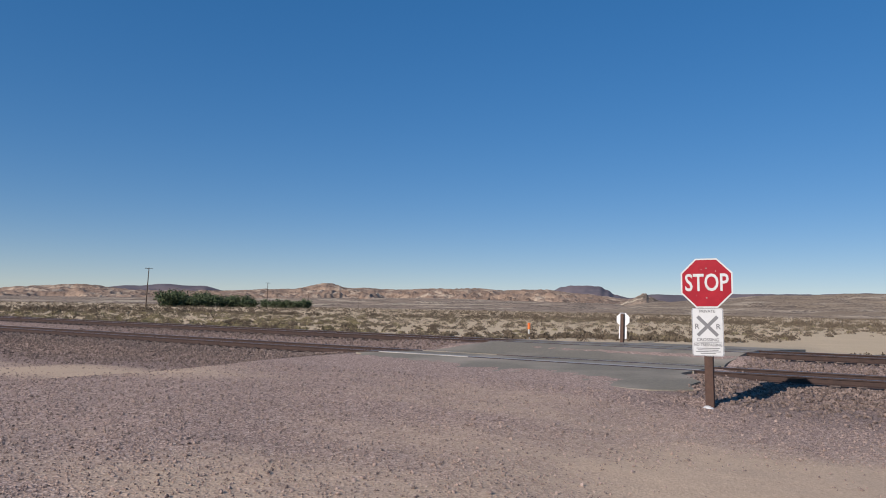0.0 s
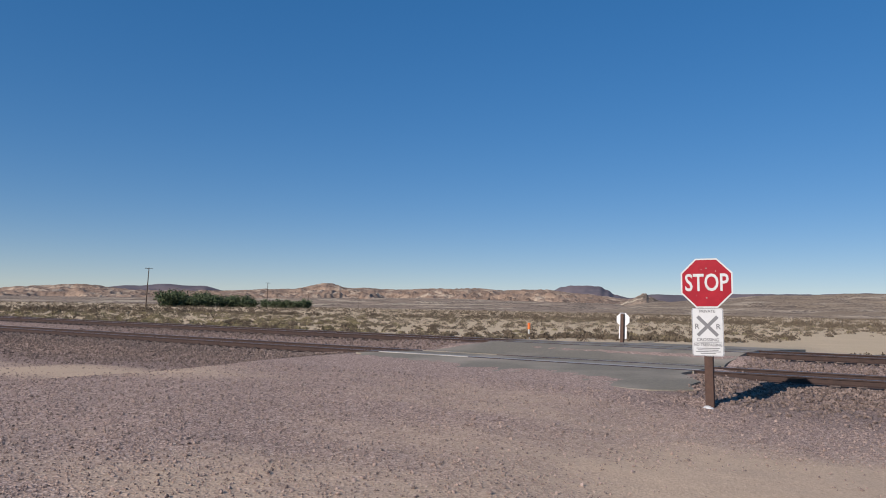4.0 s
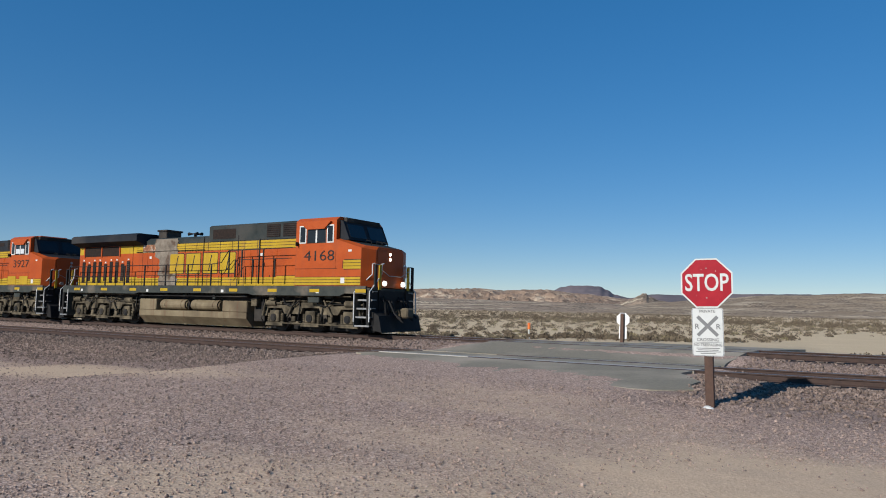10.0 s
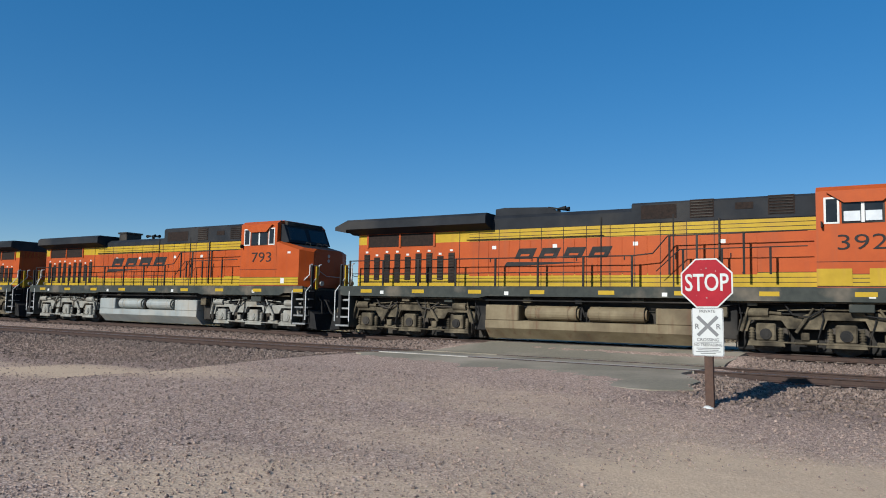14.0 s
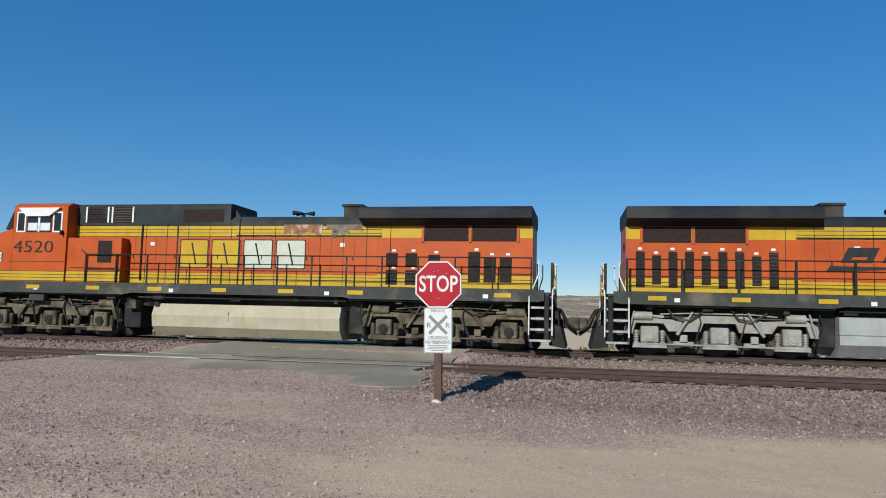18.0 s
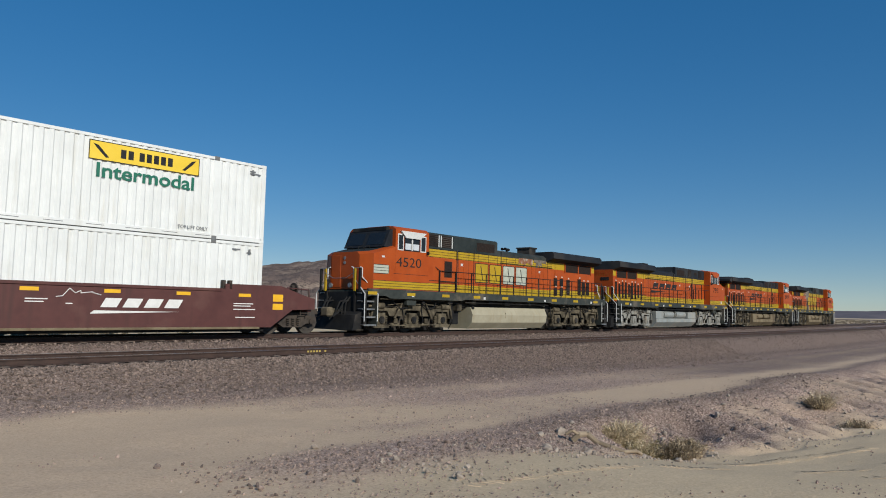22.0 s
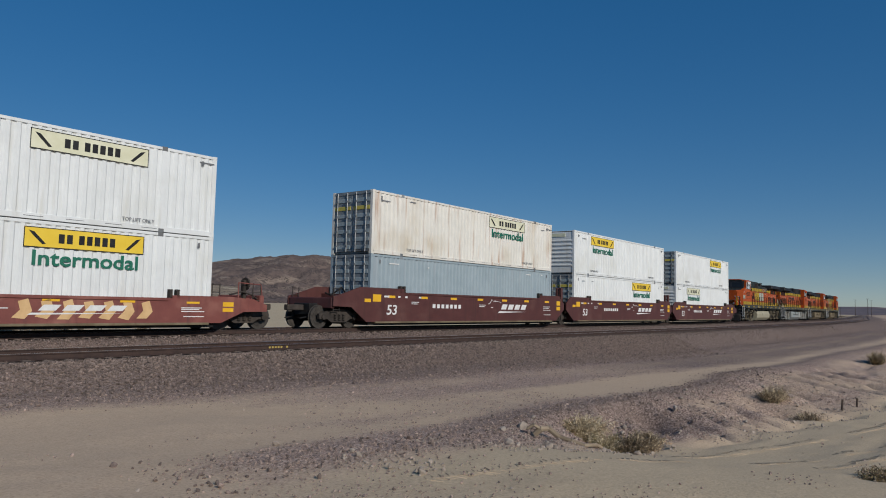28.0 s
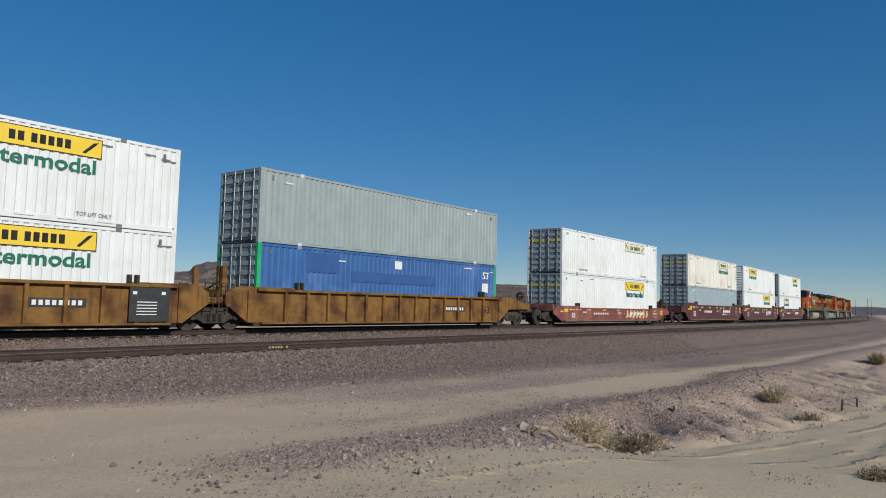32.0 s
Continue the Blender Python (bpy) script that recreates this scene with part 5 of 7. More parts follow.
LOGOGREEN = material("logo_green", (0.01, 0.12, 0.075), (0.015, 0.15, 0.09), 3, 0.5)
GRAFFITI = material("graffiti_pale", (0.55, 0.34, 0.15), (0.68, 0.45, 0.22), 3, 0.7)
LC, HC, WC = 16.15, 2.896, 2.59


def corrugated(bm, x0, x1, y, z0, z1, pitch=0.28, depth=0.036, sy=-1):
    """An upright sheet with trapezoid folds, its outer face towards sy."""
    n = max(1, round((x1 - x0) / pitch))
    p = (x1 - x0) / n
    xs = []
    for i in range(n):
        a = x0 + i * p
        xs += [(a, 0), (a + 0.34 * p, 0), (a + 0.5 * p, 1), (a + 0.84 * p, 1)]
    xs.append((x1, 0))
    prev = None
    for x, d in xs:
        yy = y - sy * d * depth
        v = (bm.verts.new((x, yy, z0)), bm.verts.new((x, yy, z1)))
        if prev:
            bm.faces.new((prev[0], v[0], v[1], prev[1]))
        prev = v


def container(mat_, label, rear="doors", logo=None, logo_x=9.78, pale=False, posts=None, sill=True, writing=True, pitch=0.28, extra=None):
    """A 53-foot box: corrugated sides, rails, posts, castings, an end of locking doors or of ribbed steel, and its painted marks."""
    e = empty("container", label, "container", "stacked containers")
    W2 = WC / 2
    posts = posts or mat_
    for sy in (-1, 1):
        bm = bmesh.new()
        for x0, x1 in ((0.16, 1.95), (2.13, LC - 2.13), (LC - 1.95, LC - 0.16)):
            corrugated(bm, x0, x1, sy * (W2 - 0.012), 0.16, HC - 0.10, pitch, 0.036, sy)
        part("side_panel", bm, mat_, e, "corrugated side panel")
        bm = bmesh.new()
        mirror_box(bm, 0.1, LC - 0.1, W2 - 0.07, W2, HC - 0.11, HC - 0.01, sy, 0.01)
        part("top_rail", bm, mat_, e)
        bm = bmesh.new()
        mirror_box(bm, 0.1, LC - 0.1, W2 - 0.07, W2, 0.02, 0.19, sy, 0.01)
        bt = part("bottom_rail", bm, mat_, e)
        for k in range(10):
            x = 2.6 + k * 1.2
            bm = bmesh.new()
            mirror_box(bm, x, x + 0.55, W2, W2 + 0.002, 0.10, 0.118, sy)
            part("rail_mark", bm, SIGNGREY, bt)
        for x in (0.09, LC - 0.09):
            bm = bmesh.new()
            mirror_box(bm, x - 0.09, x + 0.09, W2 - 0.16, W2, 0.0, HC, sy, 0.012)
            part("corner_post", bm, posts, e)
        for x in (2.04, LC - 2.04):
            bm = bmesh.new()
            mirror_box(bm, x - 0.09, x + 0.09, W2 - 0.12, W2 + 0.001, 0.0, HC - 0.05, sy, 0.008)
            part("lift_post", bm, mat_, e)
            for z in (HC - 0.14, -0.02):
                bm = bmesh.new()
                mirror_box(bm, x - 0.10, x + 0.10, W2 - 0.16, W2 + 0.008, z, z + 0.15, sy, 0.01)
                part("lift_casting", bm, DOORGREY if mat_ is not CGREY else WHITE, e, "dark steel lifting casting")
        for x in (0.09, LC - 0.09):
            for z in (0.0, HC - 0.12):
                bm = bmesh.new()
                mirror_box(bm, x - 0.092, x + 0.092, W2 - 0.17, W2 + 0.004, z, z + 0.12, sy, 0.01)
                part("corner_casting", bm, posts, e)
    bm = bmesh.new()
    box(bm, 0.1, LC - 0.1, -W2 + 0.05, W2 - 0.05, HC - 0.05, HC - 0.02)
    part("roof", bm, mat_, e)
    bx("floor", DOORGREY, e, 0.1, LC - 0.1, -W2 + 0.05, W2 - 0.05, 0.02, 0.14)

    def doors(x, s):
        bm = bmesh.new()
        box(bm, min(x, x + s * 0.03), max(x, x + s * 0.03), -W2 + 0.1, W2 - 0.1, HC - 0.16, HC - 0.02)
        part("door_header", bm, DOORGREY, e)
        for k, (y0, y1) in enumerate(((-W2 + 0.1, -0.01), (0.01, W2 - 0.1))):
            d = bx("door", DOORGREY, e, min(x + s * 0.02, x + s * 0.06), max(x + s * 0.02, x + s * 0.06), y0, y1, 0.12, HC - 0.16, 0.01, "dark steel container door")
            for j in range(7):
                z = 0.22 + j * 0.36
                bm = bmesh.new()
                box(bm, min(x, x - s * 0.025) + s * 0.02, max(x, x - s * 0.025) + s * 0.02, y0 + 0.08, y1 - 0.08, z, z + 0.18, 0.01)
                part("door_rib", bm, DOORMARK if j == 5 and logo else DOORPALE, d)
            for yy in (y0 + 0.28, y1 - 0.28):
                bm = bmesh.new()
                tube(bm, (x - s * 0.03, yy, 0.1), (x - s * 0.03, yy, HC - 0.06), 0.02, seg=6)
                for z in (0.35, 1.0, 1.7, 2.4):
                    box(bm, x - s * 0.05 - 0.02, x - s * 0.05 + 0.03, yy - 0.05, yy + 0.05, z, z + 0.07)
                part("lock_rod", bm, STEEL, d, "galvanised locking rod")

    def ribs(x, s):
        bx("end_wall", mat_, e, min(x + s * 0.03, x + s * 0.07), max(x + s * 0.03, x + s * 0.07), -W2 + 0.1, W2 - 0.1, 0.1, HC - 0.1)
        for j in range(7):
            z = 0.5 + j * 0.27
            bm = bmesh.new()
            extrude = [(x + s * 0.04, z), (x - s * 0.012, z + 0.05), (x - s * 0.012, z + 0.12), (x + s * 0.04, z + 0.17)]
            prism(bm, extrude, -W2 + 0.2, W2 - 0.2)
            part("end_rib", bm, mat_, e)
        bx("end_placard", LOGOPALE, e, min(x, x + s * 0.03), max(x, x + s * 0.03), -0.6, 0.6, HC - 0.42, HC - 0.2, 0.0, "yellowed placard")

    (doors if rear == "doors" else ribs)(0.0, 1)
    (ribs if rear == "doors" else doors)(LC, -1)
    yl = -(W2 + 0.001)
    if logo:
        x0 = logo_x
        lz = HC - 0.80
        board = bx("logo_board", LOGOPALE if pale else LOGOYELLOW, e, x0, x0 + 3.68, yl - 0.004, yl, lz, lz + 0.60, 0, "yellow signboard with dark shapes")
        for a, b, c, d in ((0, 3.68, 0, 0.025), (0, 3.68, 0.575, 0.60), (0, 0.025, 0, 0.6), (3.655, 3.68, 0, 0.6)):
            bx("board_edge", NUMBER, board, x0 + a, x0 + b, yl - 0.007, yl - 0.004, lz + c, lz + d)
        for k in range(7):
            a = 0.98 + 0.24 * k + (0.12 if k > 1 else 0)
            bx("logo_block", NUMBER, board, x0 + a, x0 + a + 0.17, yl - 0.008, yl - 0.004, lz + 0.16, lz + 0.44)
        for s_, xx in ((1, 0.12), (-1, 3.56)):
            bm = bmesh.new()
            pts = [(x0 + xx, lz + 0.5), (x0 + xx + s_ * 0.16, lz + 0.46), (x0 + xx + s_ * 0.5, lz + 0.12), (x0 + xx + s_ * 0.4, lz + 0.1), (x0 + xx + s_ * 0.12, lz + 0.36)]
            prism(bm, pts, yl - 0.008, yl - 0.004)
            part("logo_scroll", bm, NUMBER, board)
        if "faded" not in label:
            lettering("word", "Intermodal", 0.62, LOGOGREEN, e, (x0 + 1.88, yl - 0.006, lz - 0.32), width=3.25, weight=0.012)
    if writing:
        lettering("word", "TOP LIFT ONLY", 0.17, SIGNGREY, e, (3.0, yl - 0.004, 0.32), width=1.25)
        lettering("word", "TOP LIFT ONLY", 0.17, SIGNGREY, e, (LC - 2.85, yl - 0.004, 0.32), width=1.1)
    for k in range(4):
        x = random.choice((0.6, 1.2, 2.6, 4.0, LC - 0.7, LC - 1.3, LC - 3.0))
        w = random.uniform(0.12, 0.7)
        z = HC - 0.28 - random.uniform(0, 0.22)
        bx("stencil", SIGNGREY if mat_ in (CWHITE, CAGED) else CHALK, e, x, x + w, yl - 0.002, yl, z, z + 0.05)
    for x in (0.55, LC - 0.62):
        bx("vent", SIGNGREY, e, x, x + 0.08, yl - 0.006, yl, HC - 0.42, HC - 0.24)
    if extra:
        extra(e, yl)
    return e


def freight_truck(e, cx):
    """A two-axle truck: bowed side frames, springs, bolster. Returns its two wheelsets."""
    sets = [wheelset(e, cx + dx, 0.48) for dx in (-0.89, 0.89)]
    bx("bolster", BLACK, e, cx - 0.2, cx + 0.2, -1.0, 1.0, 0.42, 0.72, 0.03)
    for sy in (-1, 1):
        bm = bmesh.new()
        pts = [(-1.1, 0.40), (-0.66, 0.40), (-0.42, 0.26), (0.42, 0.26), (0.66, 0.40), (1.1, 0.40), (1.14, 0.62), (0.75, 0.70), (0.4, 0.82), (-0.4, 0.82), (-0.75, 0.70), (-1.14, 0.62)]
        prism(bm, [(cx + a, b) for a, b in pts], sy * 0.93, sy * 1.06)
        fr = part("side_frame", bm, TRUCKDARK, e, "dark cast side frame")
        for k in (-0.24, 0.0, 0.24):
            bm = bmesh.new()
            for j in range(4):
                tube(bm, (cx + k, sy * 1.07, 0.36 + j * 0.07), (cx + k, sy * 1.07, 0.395 + j * 0.07), 0.08, seg=8)
            part("spring", bm, TRUCKDARK, fr)
        for dx in (-0.89, 0.89):
            bm = bmesh.new()
            tube(bm, (cx + dx, sy * 1.0, 0.48), (cx + dx, sy * 1.12, 0.48), 0.11, seg=12)
            part("bearing_cap", bm, TRUCKDARK, fr)
    return sets


TRUCKDARK = material("freight_truck", (0.026, 0.022, 0.019), (0.07, 0.057, 0.048), 4, 0.85, spec=0.2, bump=0.2, stain=(0.085, 0.065, 0.048))
ROLLING = []


def end_gear(e, x, s, mat_, coupler, reach=1.9):
    """Platform, ladders, hoses and coupler over the end truck; s points outwards."""
    a, b = sorted((x, x + s * reach))
    bx("end_platform", mat_, e, a, b, -1.1, 1.1, 0.95, 1.2, 0.03)
    bx("end_beam", mat_, e, *sorted((x + s * (reach - 0.15), x + s * (reach + 0.05))), -1.35, 1.35, 0.85, 1.3, 0.03)
    for y in (-1.3, 1.3):
        bm = bmesh.new()
        for xx in (x + s * (reach - 0.1), x + s * (reach - 0.45)):
            tube(bm, (xx, y, 0.7), (xx, y, 1.75), 0.02, seg=6)
        for k in range(4):
            tube(bm, (x + s * (reach - 0.1), y, 0.8 + 0.3 * k), (x + s * (reach - 0.45), y, 0.8 + 0.3 * k), 0.016, seg=6)
        part("ladder", bm, TRUCKDARK, e)
    if coupler:
        bx("coupler", TRUCKDARK, e, *sorted((x + s * (reach - 0.1), x + s * (reach + 1.35))), -0.13, 0.13, 0.74, 0.98, 0.03)
        bx("draft_gear", BLACK, e, *sorted((x + s * (reach - 0.3), x + s * (reach + 0.5))), -0.5, 0.5, 0.55, 1.05, 0.03)
        for y in (-0.5, 0.45):
            bm = bmesh.new()
            path_tube(bm, [(x + s * (reach + 0.05), y, 0.8), (x + s * (reach + 0.4), y, 0.5), (x + s * (reach + 1.0), y, 0.42)], 0.03)
            part("air_hose", bm, BLACK, e)


def well_car(label, mat_, rear, front, ribbed=False, graffiti=False, black_ends=False, low=False, longer=0.0, shorter=0.0):
    """A single well: plated sides, raised ends, end platforms; rear and front: 'coupler', 'joint' (with the shared truck) or 'shared'."""
    e = empty("well_car", label, "well car", "well cars")
    Y = 1.46
    top, bump_ = (1.62, 1.80) if not ribbed else (1.55, 1.62)
    if low:
        top, bump_ = 1.12, 1.22

    def Z(z):
        """Heights on the side, pressed together on the low-sided car."""
        return 0.28 + (z - 0.28) * 0.62 if low else z

    for sy in (-1, 1):
        bm = bmesh.new()
        right = [(16.5, 0.28), (17.45, Z(0.92)), (18.5 + longer if front == "coupler" else 17.5, Z(0.95)), (18.5 + longer if front == "coupler" else 17.5, Z(1.35) if low else 1.35 - 0.15 * longer), (17.9 + longer * 0.2 if front == "coupler" else 17.2, Z(1.5) + 0.1 if low else 1.5), (16.9, bump_)]
        left = [(-0.75, bump_), (-1.15 if rear != "coupler" else -1.75 + shorter * 0.7, Z(1.5) + (0.1 if low else 0)), (-1.35 if rear != "coupler" else -2.35 + shorter * 0.9, Z(1.35)), (-1.35 if rear != "coupler" else -2.35 + shorter * 0.9, Z(0.95)), (-1.3, Z(0.92)), (-0.35, 0.28)]
        pts = right + [(14.55, bump_), (14.45, top), (2.25, top), (2.15, bump_)] + left
        inset = 0.13 if ribbed else 0.0
        prism(bm, pts, sy * (Y - 0.06 - inset), sy * (Y - inset))
        part("side_plate", bm, mat_, e, "ribbed well side" if ribbed else "smooth plated well side")
        bm = bmesh.new()
        mirror_box(bm, 0.2, 16.0, Y - 0.2, Y + 0.03, 0.22, 0.30, sy, 0.01)
        part("side_sill", bm, TANKDUST if not ribbed else mat_, e, "dusty bottom flange")
        bm = bmesh.new()
        mirror_box(bm, *((2.3, 14.4) if not ribbed else (0.0, 16.2)), Y - 0.14, Y + 0.035, top - 0.09, top + 0.01, sy, 0.012)
        part("top_chord", bm, mat_, e)
        if ribbed:
            for k in range(13):
                x = 1.35 + k * 1.12
                bm = bmesh.new()
                mirror_box(bm, x - 0.06, x + 0.06, Y - 0.14, Y, 0.3, top - 0.08, sy, 0.01)
                part("rib", bm, mat_, e)
        for k in range(7):
            x = 1.0 + k * 2.35
            bm = bmesh.new()
            if not ribbed:
                mirror_box(bm, x, x + 0.5, Y, Y + 0.004, Z(1.36), Z(1.47), sy)
                part("reflector", bm, REFLECT, e, "yellow reflector strip")
            else:
                bm.free()
        if not ribbed:
            for x0, x1, z0, z1 in ((0.02, 0.55, 1.18, 1.5), (-0.5, -0.1, 1.15, 1.3), (16.55, 17.0, 1.22, 1.48), (16.55, 17.0, 0.92, 1.14)):
                bm = bmesh.new()
                mirror_box(bm, x0, x1, Y, Y + 0.004, Z(z0), Z(z1), sy)
                part("marker", bm, REFLECT, e, "yellow marker plate")
        for x in (2.02, 14.62):
            for dx in (-0.16, 0.1):
                bm = bmesh.new()
                mirror_box(bm, x + dx, x + dx + 0.1, Y - 0.16, Y, top, top + 0.3, sy)
                part("guide", bm, TRUCKDARK, e)
    bx("well_floor", BLACK, e, -0.1, 16.3, -1.3, 1.3, 0.13, 0.415)
    for x in (-0.35, 16.35):
        bx("bulkhead", mat_, e, x - 0.06, x + 0.06, -1.4, 1.4, 0.3, Z(1.5))
    end_gear(e, -0.4, -1, mat_, rear == "coupler", 1.9 - shorter)
    end_gear(e, 16.5, 1, mat_, front == "coupler", 1.9 + longer)
    if rear == "joint":
        ROLLING.extend(freight_truck(e, -1.62))
    elif rear == "coupler":
        ROLLING.extend(freight_truck(e, -1.62 + 0.36 * shorter))
    if front == "coupler":
        ROLLING.extend(freight_truck(e, 17.77 + 0.35 * longer))
        bm = bmesh.new()
        box(bm, 17.62 + longer, 17.74 + longer, -1.18, -0.98, 1.15, 1.86, 0.02)
        stand = part("brake_stand", bm, TRUCKDARK, e, "short dark hand-brake stand")
        bm = bmesh.new()
        tube(bm, (17.74 + longer, -1.08, 1.72), (17.80 + longer, -1.08, 1.72), 0.24, seg=16)
        tube(bm, (17.70 + longer, -1.08, 1.72), (17.86 + longer, -1.08, 1.72), 0.05, seg=8)
        part("brake_wheel", bm, TRUCKDARK, stand)
        bm = bmesh.new()
        path_tube(bm, [(17.3 + longer, -1.3, 1.2), (17.3 + longer, -1.3, 1.75), (18.3 + longer, -1.3, 1.7), (18.4 + longer, -1.3, 1.15)], 0.022)
        part("hand_grab", bm, mat_, e)
        bm = bmesh.new()
        path_tube(bm, [(17.0 + longer, -1.2, 1.3), (17.5 + longer, -1.25, 1.42), (18.0 + longer, -1.2, 1.3), (18.6 + longer, -1.1, 1.0)], 0.03)
        part("brake_pipe", bm, TRUCKDARK, e)
    if rear == "joint" or front == "shared":
        for y in (-1.0, -0.75, 0.8):
            bx("pedestal", mat_, e, -1.35, -1.15, y - 0.09, y + 0.09, 1.2, 2.35, 0.02) if rear == "joint" else None
        bm = bmesh.new()
        path_tube(bm, [(-1.0, -1.0, 1.3), (-1.5, -1.05, 1.75), (-2.0, -0.9, 1.4), (-2.4, -1.0, 1.5)], 0.035)
        part("air_hose", bm, BLACK, e)
    yl = -(Y + 0.001)
    if not ribbed:
        lettering("word", "53", 0.40 if low else 0.62, CHALK, e, (1.28, yl - 0.004, Z(0.80)), width=0.45 if low else 0.70, weight=0.01, shear=0.1)
        for k, w in enumerate((0.35, 0.16, 0.16, 0.2)):
            bx("stencil", CHALK, e, (0.75, 1.7, 2.2, 3.2)[k], (0.75, 1.7, 2.2, 3.2)[k] + w, yl - 0.003, yl, Z(1.38), Z(1.46))
        for k in range(7):
            bx("stencil_mark", CHALK, e, 4.25 + k * 0.35, 4.47 + k * 0.35, yl - 0.003, yl, Z(0.93), Z(1.12))
        for k in range(4):
            bm = bmesh.new()
            x = 10.3 + k * 0.68
            prism(bm, [(x, Z(0.92)), (x + 0.5, Z(0.92)), (x + 0.66, Z(1.2)), (x + 0.16, Z(1.2))], yl - 0.004, yl)
            part("emblem_block", bm, CHALK, e, "slanted white emblem shape")
        bm = bmesh.new()
        prism(bm, [(10.0, Z(0.72)), (10.12, Z(0.82)), (12.9, Z(0.80)), (10.8, Z(0.74))], yl - 0.004, yl)
        part("emblem_sweep", bm, CHALK, e)
        for x, z, w in ((2.65, 1.18, 0.55), (2.65, 1.1, 0.5), (8.2, 1.12, 0.6), (8.2, 1.04, 0.5), (14.9, 1.1, 0.8), (14.9, 1.02, 0.7), (14.9, 0.9, 0.9), (15.0, 0.62, 0.8), (9.3, 1.0, 0.2)):
            bx("stencil", CHALK, e, x, x + w, yl - 0.003, yl, Z(z), Z(z) + 0.03)
    else:
        lettering("word", "53", 0.52, NUMBER, e, (15.2, yl + 0.12, 0.86), width=0.6, weight=0.008)
        bx("number_plate_field", DARKPANEL, e, 11.5, 13.2, yl + 0.115, yl + 0.128, 0.78, 1.05, 0, "black field with pale stencil bars")
        for k in range(8):
            bx("stencil", CHALK, e, 11.62 + k * 0.19, 11.74 + k * 0.19, yl + 0.111, yl + 0.115, 0.84, 0.99)
        if black_ends:
            for x0, x1 in ((0.05, 1.15), (14.5, 15.9)):
                bx("dark_panel", DARKPANEL, e, x0, x1, yl - 0.03, yl, 0.34, 1.45, 0, "black painted side panel")
            lettering("word", "125T", 0.5, CHALK, e, (0.6, yl - 0.034, 0.72), width=0.82, weight=0.008)
            for k in range(5):
                bx("stencil", CHALK, e, 14.75, 15.45, yl - 0.034, yl - 0.03, 0.56 + 0.1 * k, 0.59 + 0.1 * k)
            for x in (0.18, 0.9, 14.6, 15.6):
                bx("stencil", CHALK, e, x, x + 0.14, yl - 0.034, yl - 0.03, 1.22, 1.32)
    if graffiti:
        rng = random.Random(5)
        for k in range(7):
            bm = bmesh.new()
            x = 9.6 + k * 0.62
            pts = [(x, Z(0.5 + rng.uniform(0, 0.15))), (x + 0.35, Z(0.45 + rng.uniform(0, 0.1))), (x + 0.55, Z(0.9)), (x + 0.42, Z(1.4 + rng.uniform(0, 0.1))), (x + 0.15, Z(1.35)), (x + 0.22, Z(0.95))]
            prism(bm, pts, yl - 0.003, yl)
            part("paint_mark", bm, GRAFFITI, e, "pale sprayed paint shape")
    else:
        rng = random.Random(len(label) + (7 if ribbed else 1))
        if not ribbed:
            bm = bmesh.new()
            x = rng.choice((7.0, 9.0, 4.2))
            pts = [(x + 0.16 * k + rng.uniform(-0.1, 0.1), yl - 0.004, 1.2 + rng.uniform(-0.25, 0.3)) for k in range(9)]
            path_tube(bm, pts, 0.014, 4)
            part("paint_scrawl", bm, CHALK, e, "thin white sprayed scrawl")
    return e


def blue_marks(e, yl):
    lettering("word", "53", 0.5, CHALK, e, (LC - 1.05, yl - 0.004, HC - 0.62), width=0.55, weight=0.01)
    bx("placard", CHALK, e, LC - 1.35, LC - 0.8, yl - 0.004, yl, HC - 1.5, HC - 1.02)
    bx("placard", CHALK, e, 7.75, 8.25, yl - 0.004, yl, HC - 0.62, HC - 0.25)
    bx("over_paint", CBLUE_DARK, e, 5.0, 10.8, yl - 0.003, yl, HC - 1.3, HC - 0.85, 0, "darker blue painted-out band")
    bx("over_paint", CBLUE_DARK, e, 2.4, 4.2, yl - 0.003, yl, HC - 1.0, HC - 0.2)


